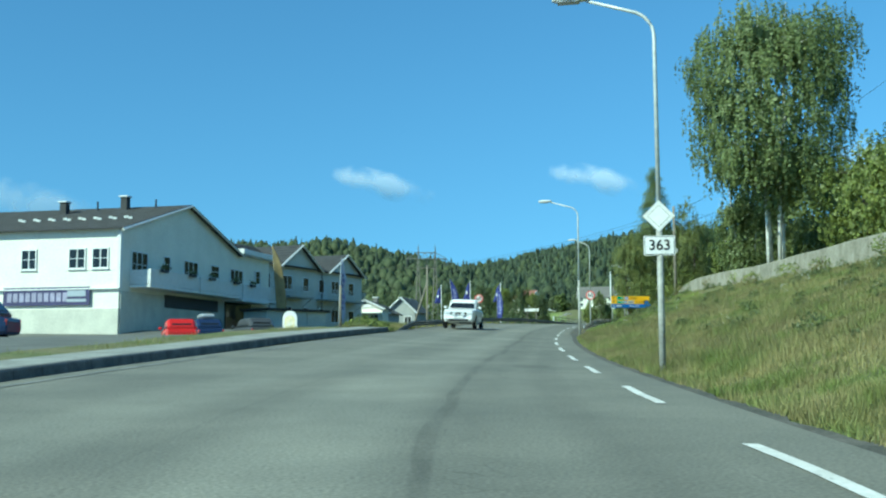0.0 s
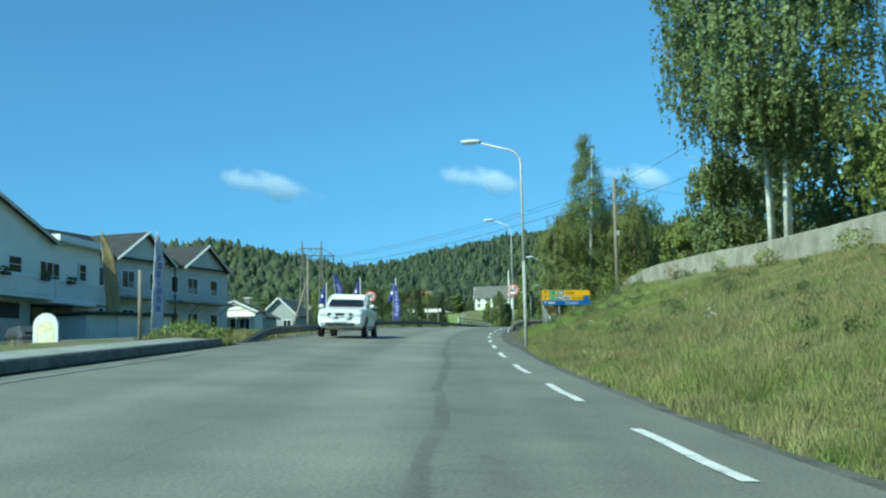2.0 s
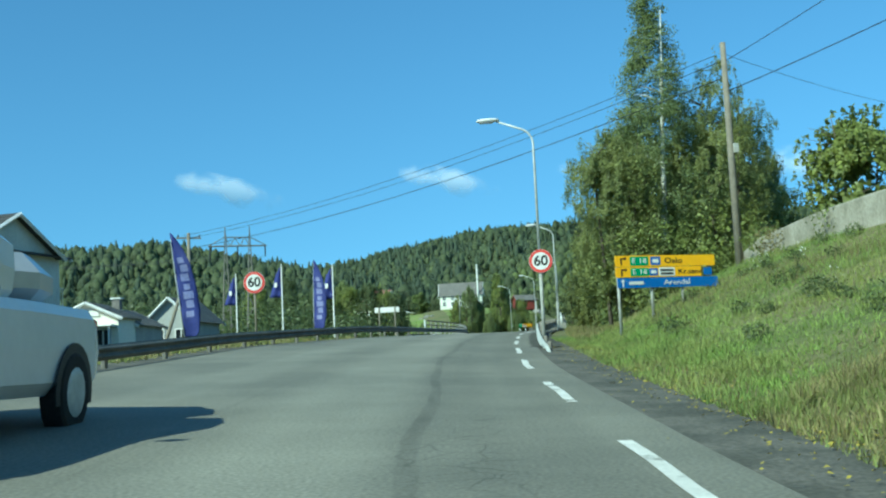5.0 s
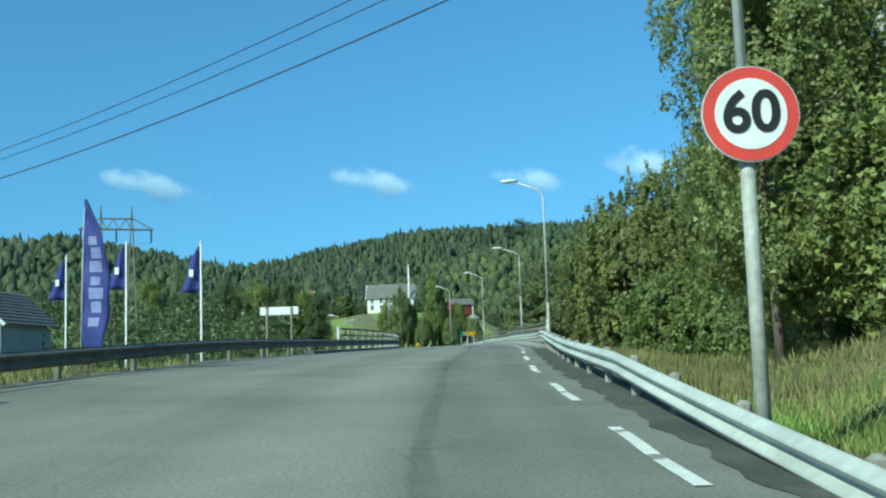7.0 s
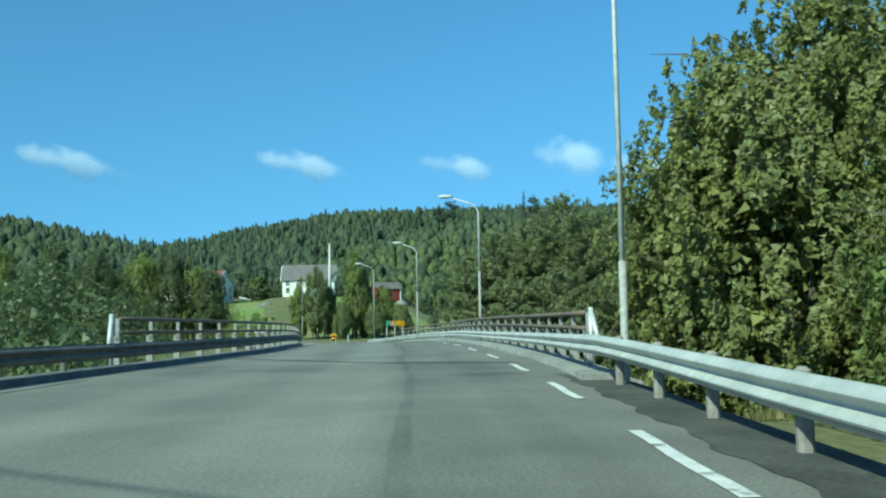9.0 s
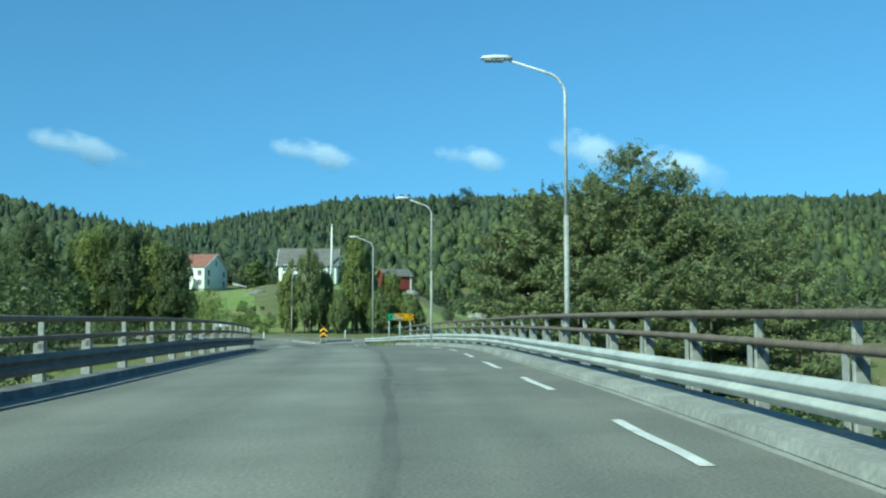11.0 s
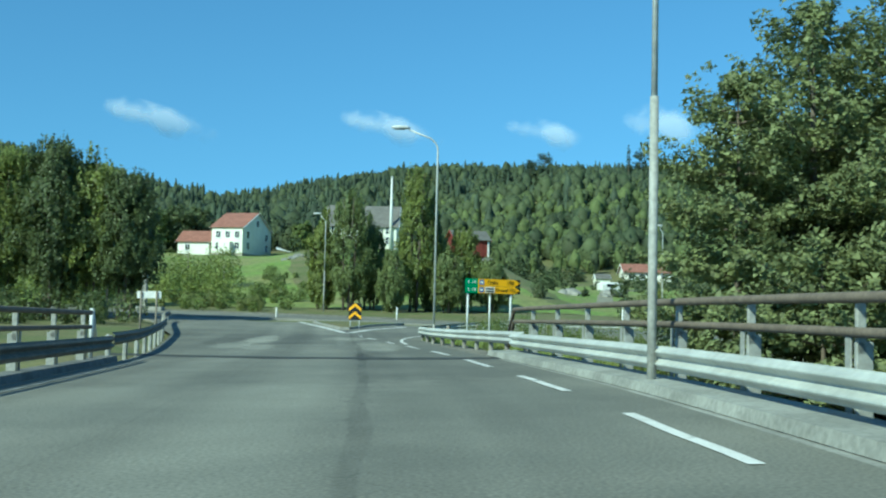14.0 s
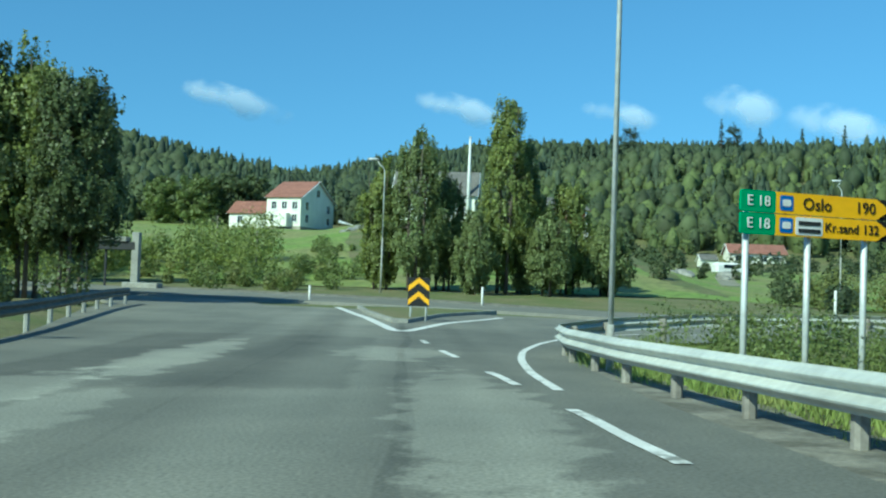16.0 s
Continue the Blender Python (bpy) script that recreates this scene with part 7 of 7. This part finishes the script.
def pylon():
    root = thing("power_pylon", "pair of lattice steel pylons joined by a cross beam", "pylon", pose(-9.1, 207, gz(-9.1, 207), 0, 0, 12))
    z0 = gz(-9.1, 207)
    H = 23.0 - z0
    for k, x in enumerate((0.0, 3.3)):
        g = Geo()
        hb = H * 0.78
        for sx in (-1, 1):
            for sy in (-1, 1):
                g.tube([(x + 0.8 * sx, 0.8 * sy, -0.3), (x + 0.18 * sx, 0.18 * sy, hb), (x, 0, H)], [0.09, 0.07, 0.05], 4)
        n = 11
        for i in range(n):
            a, b = i / n, (i + 1) / n
            wa, wb = 0.8 - 0.62 * a, 0.8 - 0.62 * b
            s = 1 if i % 2 else -1
            for sy in (-1, 1):
                g.tube([(x - wa * s, wa * sy, hb * a), (x + wb * s, wb * sy, hb * b)], 0.045, 4)
                g.tube([(x + wa * sy, -wa * s, hb * a), (x + wb * sy, wb * s, hb * b)], 0.045, 4)
        part("tower", g, "steel_darkened", root)
    zb = H * 0.86
    g = Geo().tube([(-2.3, 0, zb), (5.6, 0, zb)], 0.11, 4).tube([(0, 0, zb + 1.2), (3.3, 0, zb + 1.2)], 0.09, 4)
    for x0, x1 in ((-2.3, 0), (5.6, 3.3)):
        g.tube([(x0, 0, zb), (x1, 0, zb + 1.3)], 0.06, 4)
    for k in range(5):
        g.tube([(k * 0.66, 0, zb + (0 if k % 2 else 1.2)), (k * 0.66 + 0.66, 0, zb + (1.2 if k % 2 else 0))], 0.05, 4)
    part("cross_beam", g, "steel_darkened", root)
    for x in (-2.1, 1.65, 5.4):
        part("insulator", Geo().tube([(x, 0, zb), (x, 0, zb - 1.5)], 0.09, 6), "dark", root)
        q = root.matrix_basis @ Vector((x, 0, zb - 1.5))
        wire("overhead_cable", q, (q.x - 150, q.y + 40, q.z + 14), 4, 0.02, "high-voltage cable sagging away from the pylon")


pylon()


# ---- the shelter beyond the junction ----
def shelter():
    x, y = 12.3, 270.5
    z = gz(x, y)
    root = thing("roadside_shelter", "dark roadside shelter with a pale concrete pillar", "shelter", pose(x, y, z, 0, 0, -8))
    part("pillar", Geo().box((0.7, 0, 1.6), (0.45, 0.45, 3.6), 0, 0.03), "concrete", root)
    part("beam", Geo().box((-1.0, 0, 2.55), (3.4, 0.5, 0.5), 0, 0.03), "dark", root)
    part("roof", Geo().box((-0.9, 0, 2.95), (2.2, 0.8, 0.3), 0, 0.04), "concrete", root)
    for px in (-2.4, -1.2):
        part("leg", Geo().box((px, 0, 1.2), (0.12, 0.12, 2.6), 0, 0.01), "dark", root)
    part("footing", Geo().box((1.4, -0.6, 0.1), (2.2, 1.0, 0.5), 0, 0.05), "concrete", root)


shelter()
for x, y, h in ((24.2, 262, 0.9), (17.8, 290, 3.6), (33.5, 262.5, 1.1), (48.5, 252, 1.6), (13.0, 300, 4.2)):
    p = thing("marker_post", "thin pale roadside post", "post", pose(x, y, gz(x, y)), "roadside posts")
    part("post", Geo().tube([(0, 0, -0.3), (0, 0, h)], 0.06, 8), "white" if h < 2 else "pole_wood", p, smooth=True)


def rubble():
    """Pale boulders and old walling on the slope by the barn."""
    q = np.random.default_rng(17)
    for k in range(26):
        x, y = (q.uniform(54, 78), q.uniform(338, 356)) if k < 18 else (q.uniform(21.5, 26), q.uniform(336, 344))
        s = q.uniform(0.5, 1.5) if k < 18 else q.uniform(0.25, 0.6)
        bm = bmesh.new()
        bmesh.ops.create_icosphere(bm, subdivisions=2, radius=1)
        for v in bm.verts:
            v.co *= 1 + 0.35 * noise.noise(v.co * 1.6 + Vector((k, 0, 0)))
            v.co.x *= s * 1.5
            v.co.y *= s
            v.co.z *= s * 0.7
        me = bpy.data.meshes.new("boulder")
        bm.to_mesh(me)
        bm.free()
        me.materials.append(M["rock"])
        ob = new("boulder", me)
        ob.matrix_basis = pose(x, y, gz(x, y) + s * 0.2, 0, 0, q.uniform(0, 180))
        tagged(ob, "pale grey boulder lying on the grassy slope", "boulder", "boulders on the slope")


rubble()


# ---- vehicles ----
def loft(sections):
    """A closed skin over sections of equal point counts."""
    g = Geo()
    n = len(sections[0])
    for s in sections:
        g.v += [tuple(p) for p in s]
    for i in range(len(sections) - 1):
        for k in range(n):
            j = (k + 1) % n
            g.f.append((i * n + k, i * n + j, i * n + n + j, i * n + n + k))
    g.f += [tuple(range(n - 1, -1, -1)), tuple((len(sections) - 1) * n + k for k in range(n))]
    return g


def ring(y, half, z0, z1, tuck=0.9):
    """A body section at y: width tucked in below and above, rounded corners."""
    zs = (z0, z0 + 0.12, z0 + 0.5 * (z1 - z0), z1 - 0.1, z1)
    ws = (half * 0.88, half * 0.98, half, half * 0.97, half * tuck)
    return [(w, y, z) for w, z in zip(ws, zs)] + [(-w, y, z) for w, z in zip(ws[::-1], zs[::-1])]


def wheel(parent, x, y, r, side):
    w = part("wheel", Geo().tube([(x - 0.1 * side, y, r), (x + 0.08 * side, y, r), (x + 0.1 * side, y, r)], [r, r, r * 0.9], 20), "rubber", parent, smooth=False)
    part("rim", Geo().tube([(x + 0.101 * side, y, r), (x + 0.115 * side, y, r)], [r * 0.62, r * 0.5], 14), "galv", w)


def car(name, label, m, paint, length=4.3, width=1.78, height=1.5, pickup=False, rack=False):
    """A car whose front looks along -y, built from lofted body and cabin skins."""
    root = thing(name, label, "car", m)
    L, W = length / 2, width / 2
    lift = 0.36 if pickup else 0.26
    belt = 1.2 if pickup else height * 0.62
    hood = belt - 0.08 if pickup else belt - 0.10
    nose = 0.1 if pickup else 0.22
    body = loft([ring(-L, W * 0.84, lift + 0.1, hood - nose), ring(-L + 0.1, W * 0.94, lift + 0.02, hood - nose * 0.5), ring(-L + 0.5, W, lift, hood - 0.02), ring(-L * 0.42, W, lift, belt), ring(L * 0.3, W, lift, belt), ring(L - 0.3, W * 0.98, lift, belt - 0.02), ring(L - 0.05, W * 0.92, lift + 0.06, belt - 0.08), ring(L, W * 0.86, lift + 0.14, belt - 0.2)])
    part("body", body, paint, root, smooth=False)
    c1 = L * 0.22 if pickup else L * 0.82
    cab = loft([ring(-L * 0.42, W * 0.88, belt - 0.05, belt + 0.03, 0.86), ring(-L * 0.12, W * 0.88, belt - 0.05, height - 0.03, 0.80), ring(c1 - 0.45, W * 0.88, belt - 0.05, height, 0.80), ring(c1, W * 0.86, belt - 0.05, belt + (height - belt) * (0.9 if pickup else 0.25), 0.82)])
    part("cabin", cab, paint, root)
    a, b = Vector((0, -L * 0.42 - 0.04, belt + 0.07)), Vector((0, -L * 0.12 - 0.05, height - 0.1))
    part("windscreen", Geo().add([(-W * 0.76, a.y, a.z), (W * 0.76, a.y, a.z), (W * 0.66, b.y, b.z), (-W * 0.66, b.y, b.z), (-W * 0.76, a.y + 0.02, a.z - 0.02), (W * 0.76, a.y + 0.02, a.z - 0.02), (W * 0.66, b.y + 0.02, b.z - 0.02), (-W * 0.66, b.y + 0.02, b.z - 0.02)], [(0, 1, 2, 3), (7, 6, 5, 4), (0, 4, 5, 1), (2, 6, 7, 3), (1, 5, 6, 2), (3, 7, 4, 0)]), "glass", root)
    for s in (-1, 1):
        x0, x1 = s * (W * 0.885 + 0.012), s * (W * 0.745 + 0.012)
        y0, y1 = -L * 0.30, c1 - 0.35
        part("side_window", Geo().add([(x0, y0, belt + 0.06), (x0, y1, belt + 0.06), (x1, y1 - 0.1, height - 0.12), (x1, y0 + 0.28, height - 0.12), (x0 - s * 0.02, y0, belt + 0.06), (x0 - s * 0.02, y1, belt + 0.06), (x1 - s * 0.02, y1 - 0.1, height - 0.12), (x1 - s * 0.02, y0 + 0.28, height - 0.12)], [(0, 1, 2, 3), (7, 6, 5, 4), (0, 4, 5, 1), (1, 5, 6, 2), (2, 6, 7, 3), (3, 7, 4, 0)]), "glass", root)
        part("headlight", Geo().box((s * W * 0.70, -L + 0.07, hood - 0.25), (0.36, 0.2, 0.17), 0, 0.04), "headlight", root)
        part("mirror", Geo().box((s * (W + 0.1), -L * 0.33, belt + 0.08), (0.2, 0.1, 0.15), 0, 0.04), paint, root)
        part("tail_light", Geo().box((s * W * 0.82, L - 0.06, belt - 0.25), (0.14, 0.1, 0.3), 0, 0.03), "red_sign", root)
        r = 0.38 if pickup else 0.31
        for y in (-L + 0.85, L - 0.95):
            arch = [(r * 1.22 * math.cos(k), r * 1.22 * math.sin(k)) for k in np.linspace(-0.25, math.pi + 0.25, 14)]
            part("wheel_arch", Geo().plate(arch, (s * (W + 0.004), y, r), (0, 1, 0), (0, 0, 1), -0.012 * s), "dark", root)
            wheel(root, s * (W - 0.07), y, r, s)
    part("grille", Geo().box((0, -L + 0.02, hood - 0.28), (W * 1.05, 0.1, 0.18), 0, 0.02), "dark", root)
    part("bumper", Geo().box((0, -L + 0.06, lift + 0.2), (W * 1.75, 0.2, 0.18), 0, 0.05), paint, root)
    part("air_intake", Geo().box((0, -L + 0.0, lift + 0.12), (W * 1.25, 0.14, 0.13), 0, 0.03), "dark", root)
    if pickup:
        for s in (-1, 1):
            part("fog_light", Geo().tube([(s * W * 0.28, -L - 0.02, hood - 0.3), (s * W * 0.28, -L - 0.1, hood - 0.3)], [0.1, 0.11], 12), "headlight", root)
        part("chrome_bar", Geo().box((0, -L - 0.01, hood - 0.33), (W * 1.1, 0.06, 0.05), 0, 0.01), "galv", root)
        part("cargo", Geo().box((0.2, L * 0.55, belt + 0.2), (W * 1.1, 1.1, 0.55), 12, 0.2), "car_silver", root, "pale load on the truck bed")
    part("plate", Geo().box((0, -L - 0.05, lift + 0.26), (0.5, 0.02, 0.11), 0, 0.004), "white", root)
    part("back_window", Geo().box((0, c1 - 0.02 if pickup else c1 - 0.1, belt + 0.2), (W * 1.2, 0.06, 0.2), 0, 0.02), "glass", root)
    if rack:
        part("roof_box", Geo().box((0, L * 0.25, height + 0.18), (0.85, 1.7, 0.3), 0, 0.12), "car_silver", root)
    return root


px, py, pz = on_road(71.3, -4.4)
car("pickup_truck", "white four-door pickup truck standing on the road", pose(px, py, pz - 0.02, 0, 2.4, -4), "car_white", 5.2, 1.9, 1.82, True)
for nm, lb, x, y, rz, paint, L, h, rack in (("red_car", "small red hatchback parked by the shop", -8.0, 65.0, 24, "car_red", 3.7, 1.45, False), ("blue_car", "dark blue estate car with a pale roof box", -8.3, 70.6, 28, "car_blue", 4.4, 1.45, True), ("grey_car", "dark grey car parked by the shop entrance", -5.0, 69.5, 34, "car_grey", 4.3, 1.45, False), ("dark_suv", "dark parked car at the edge of the yard", -12.6, 50.5, 95, "car_blue", 4.5, 1.7, False)):
    car(nm, lb, pose(x, y, gz(x, y) - 0.02, 0, 0, rz + 180), paint, L, 1.75, h, False, rack)


# ---- clouds, far off ----
def cloud(x, y, z, w, h, seed, thin=0.0):
    m = bpy.data.materials.new("cloud_vapour")
    m.use_nodes = True
    nt, L = m.node_tree, m.node_tree.links
    tc = nt.nodes.new("ShaderNodeTexCoord")
    mp = nt.nodes.new("ShaderNodeMapping")
    mp.inputs["Scale"].default_value = (1 / w, 0, 1 / h)
    L.new(tc.outputs["Object"], mp.inputs[0])
    ln = nt.nodes.new("ShaderNodeVectorMath")
    ln.operation = "LENGTH"
    L.new(mp.outputs[0], ln.inputs[0])
    nz = nt.nodes.new("ShaderNodeTexNoise")
    nz.noise_dimensions = "4D"
    nz.inputs["W"].default_value, nz.inputs["Scale"].default_value, nz.inputs["Detail"].default_value = seed, 0.011, 7
    L.new(tc.outputs["Object"], nz.inputs["Vector"])
    d = math_node(nt, "MULTIPLY_ADD", nz.outputs["Fac"], 1.15, -0.42 - thin)
    f = math_node(nt, "SUBTRACT", math_node(nt, "ADD", 0.5, d), ln.outputs["Value"])
    mr = nt.nodes.new("ShaderNodeMapRange")
    mr.interpolation_type = "SMOOTHSTEP"
    mr.inputs[1].default_value, mr.inputs[2].default_value, mr.inputs[4].default_value = 0.0, 0.5, 0.36
    L.new(f, mr.inputs[0])
    b = nt.nodes["Principled BSDF"]
    b.inputs["Base Color"].default_value, b.inputs["Roughness"].default_value = (0.8, 0.8, 0.8, 1), 1.0
    b.inputs["Specular IOR Level"].default_value = 0
    L.new(mr.outputs[0], b.inputs["Alpha"])
    g = Geo()
    n = 12
    for i in range(n + 1):
        for k in range(n + 1):
            u, v = i / n * 2 - 1, k / n * 2 - 1
            g.v.append((u * w * 0.62, 30 * (u * u + v * v), v * h * 0.62))
    for i in range(n):
        for k in range(n):
            a = i * (n + 1) + k
            g.f.append((a, a + n + 1, a + n + 2, a + 1))
    ob = link("cloud", g, m, True, m=pose(x, y, z, 0, 13, -math.degrees(math.atan2(x - 15, y))))
    tagged(ob, "small white fair-weather cloud low in the blue sky", "cloud", "clouds", "structure")
    ob.name = "backdrop_cloud"


for cx, cz, w, h, sd, th in ((-550, 676, 360, 92, 3, 0.0), (285, 680, 340, 90, 8, 0.03), (880, 686, 300, 95, 14, 0.1), (1330, 735, 270, 130, 21, 0.02), (1690, 686, 370, 125, 27, 0.02), (-1920, 610, 420, 150, 33, 0.0)):
    cloud(cx, 4000, cz, w, h, sd, th)


# ---- grass and litter ----
def blades(name, n, ys, os, hh, mat, label, seed, wide=0.018, lean=0.35, keep=None):
    """Thin bent blades over a stretch of the verge, as one mesh."""
    q = np.random.default_rng(seed)
    y = q.uniform(*ys, n)
    o = os[0] + (os[1] - os[0]) * q.uniform(0, 1, n) ** (1.35 if os[0] > 0 else 1.0)
    cx, _, _, _, er = line(y)
    o = o + (er if os[0] >= 0 else 0)
    if 0 < os[0] < 2:
        verge = 1.0 + 0.5 * smooth01(y, 60, 72) * (1 - smooth01(y, 94, 104))
        o = np.where(o - er < verge, o + verge, o)
    x = cx + o
    if keep is not None:
        k = keep(x, y, o)
        x, y = x[k], y[k]
    tuft = 0.75 + 0.5 * np.sin(x * 1.7 + np.sin(y * 0.9) * 2) * np.cos(y * 1.3 + x * 0.4)
    z = ground_z(x, y) + 0.02
    m = len(x)
    h = hh * q.uniform(0.5, 1.25, m) * np.clip(tuft, 0.35, 1.3)
    a = q.uniform(0, 6.283, m)
    w = wide * q.uniform(0.7, 1.4, m)
    bx, by = np.cos(a) * w, np.sin(a) * w
    t = q.uniform(0.1, lean, m) * h
    b = q.uniform(0, 6.283, m)
    tx, ty = np.cos(b) * t, np.sin(b) * t
    V = np.stack([np.stack([x - bx, y - by, z], 1), np.stack([x + bx, y + by, z], 1), np.stack([x + tx, y + ty, z + h], 1)], 1).reshape(-1, 3)
    F = np.arange(3 * m).reshape(-1, 3)
    return tagged(array_mesh(name, V, F, mat), label, "grass", kind="stuff")


blades("grass", 150000, (9, 45), (0.75, 11.3), 0.23, "blade", "uneven summer grass on the roadside bank", 301, 0.007, 0.9)
blades("grass", 60000, (45, 74), (0.75, 11.3), 0.19, "blade", "uneven summer grass on the roadside bank", 302, 0.009, 0.9)
blades("grass", 60000, (66, 100), (0.75, 9.0), 0.15, "blade_green", "fresh green grass on the roadside bank", 309, 0.01, 0.9)
blades("dry_grass", 60000, (9, 100), (1.2, 10.6), 0.33, "straw", "dry seeding grass among the green", 303, 0.006, 1.0, lambda x, y, o: np.sin(x * 0.9 + 2 * np.sin(y * 0.23)) + np.cos(y * 0.31 + x * 0.2) > np.where(y < 60, -0.5, 0.8))
blades("dry_grass", 9000, (62, 97), (1.55, 3.0), 0.1, "straw", "yellowed grass along the gravel edge", 311, 0.008, 0.9)
blades("grass", 14000, (100, 133), (2.0, 6.0), 0.25, "straw", "dry grass beyond the guard rail", 304, 0.014, 0.6)
blades("grass", 13000, (96, 133), (2.0, 6.0), 0.27, "blade", "green grass beyond the guard rail", 305, 0.015, 0.6)
blades("grass", 30000, (206, 230), (0.4, 7.0), 0.34, "blade_green", "tall green grass behind the curved guard rail", 306, 0.012, 0.7, lambda x, y, o: x > np.interp(y, [205, 209, 214, 219, 223, 225.7, 227.8, 229.3, 230.7], [32.0, 31.9, 31.7, 31.45, 31.45, 31.8, 32.5, 33.9, 36.2]))
thicket("weeds", [(float(line(y)[0]) + o, y, h, h * 0.8) for y, o, h in ((60.2, -7.9, 0.5), (60.8, -8.6, 0.7), (61.6, -7.7, 0.45), (62.2, -8.8, 0.8), (63.0, -8.0, 0.5), (63.8, -8.9, 0.7), (64.6, -8.1, 0.5), (65.4, -8.8, 0.6), (59.9, -9.0, 0.5))], "leaf_green", 0.05, "green weeds where the pavement ends", 410, 900)
blades("grass", 16000, (59, 70), (-9.6, -6.9), 0.3, "blade", "green weeds at the end of the kerb", 307, 0.015, 0.6)
blades("grass", 60000, (14, 52), (-16.0, -5.0), 0.3, "blade", "short grass between pavement and yard", 312, 0.012, 0.7, lambda x, y, o: np.abs(o - np.array([KERB(v) for v in y]) + 2.0) < 0.62)
blades("grass", 26000, (68, 136), (-12.0, -7.2), 0.25, "blade", "green grass beyond the guard rail", 308, 0.016, 0.6)


def shrubs_on_bank():
    spots = [(float(line(y)[0]) + o, y, h, h * 0.55) for y, o, h in ((22, 11.5, 0.9), (30, 12.2, 1.1), (36, 11.6, 0.9), (43, 12.4, 1.2), (50, 11.8, 0.9), (58, 12.2, 1.1), (66, 11.9, 1.0), (74, 12.3, 1.3), (83, 11.6, 1.2), (90, 10.6, 1.4), (95, 9.8, 1.5), (32, 7.5, 0.6), (47, 6.8, 0.6), (61, 8.5, 0.7))]
    thicket("bushes", [(x, y, h * 0.6, r * 0.8) for x, y, h, r in spots[::2]], "straw", 0.05, "dry brownish scrub below the wall", 401, 500)
    thicket("bushes", [(x + 0.5, y + 1.5, h * 0.7, r) for x, y, h, r in spots[:11]], "leaf_green", 0.06, "green scrub below the wall", 402, 500)
    q = np.random.default_rng(44)
    weeds = []
    for _ in range(170):
        y, o = q.uniform(12, 92), q.uniform(3.0, 11.5)
        h = q.uniform(0.15, 0.42)
        weeds.append((float(line(y)[0]) + float(line(y)[4]) + o, y, h, h * q.uniform(0.5, 1.1)))
    thicket("weeds", weeds, "leaf_dark", 0.03, "dark leafy weeds among the grass of the bank", 403, 900)
    flowers = [(x + 0.3, y, 0.5, 0.16) for x, y, h, r in weeds[::6]]
    thicket("wild_flowers", flowers, "white", 0.02, "small white umbels of wild flowers on the bank", 404, 160)


shrubs_on_bank()


def litter():
    q = np.random.default_rng(77)
    n = 2600
    y, o = q.uniform(64, 94, n), q.normal(1.9, 0.45, n)
    cx, cz, b, _, er = line(y)
    x = cx + er + np.abs(o)
    z = np.maximum(ground_z(x, y), cz - b * (x - cx) - 0.02) + 0.02
    a = q.uniform(0, 6.283, n)
    s = q.uniform(0.012, 0.026, n)
    V = np.stack([np.stack([x + s * np.cos(a + k * 1.57), y + s * np.sin(a + k * 1.57), z + q.uniform(0, 0.02, n)], 1) for k in range(4)], 1).reshape(-1, 3)
    tagged(array_mesh("fallen_leaves", V, np.arange(4 * n).reshape(-1, 4), "leaf_fallen"), "yellow fallen leaves on the gravel edge", "leaves", kind="stuff")


M["leaf_fallen"] = material("fallen_leaf", (0.42, 0.34, 0.05), 0.8, scale=2, fine=9, rand=0.35)
litter()


# ---- sealed joints in the asphalt ----
def sealed_joint(os, ys, half, seed):
    """A strip of sealer across the road, wavering and not quite square to it."""
    q = np.random.default_rng(seed)
    n = 40
    o = np.linspace(os[0], os[-1], n)
    y = np.interp(o, os, ys) + 0.05 * np.sin(o * 2.3 + seed)
    g = Geo()
    w = half * (1 + 0.12 * np.sin(o * 1.7) + q.normal(0, 0.05, n))
    g.add([p for k in range(n) for p in (on_road(y[k] - w[k], o[k], 0.006), on_road(y[k] + w[k], o[k], 0.006))], [(2 * k, 2 * k + 2, 2 * k + 3, 2 * k + 1) for k in range(n - 1)])
    tagged(link("bridge_joint", g, "joint"), "dark sealed joint across the road at the bridge end", "road joint", kind="structure")


sealed_joint([-7.0, -5.1, -2.1, 0.5, 2.4, 2.9], [210.3, 208.8, 206.2, 204.5, 203.8, 203.7], 0.58, 3)
sealed_joint([-5.0, -1.1, 2.5], [145.5, 140.0, 138.4], 0.22, 5)
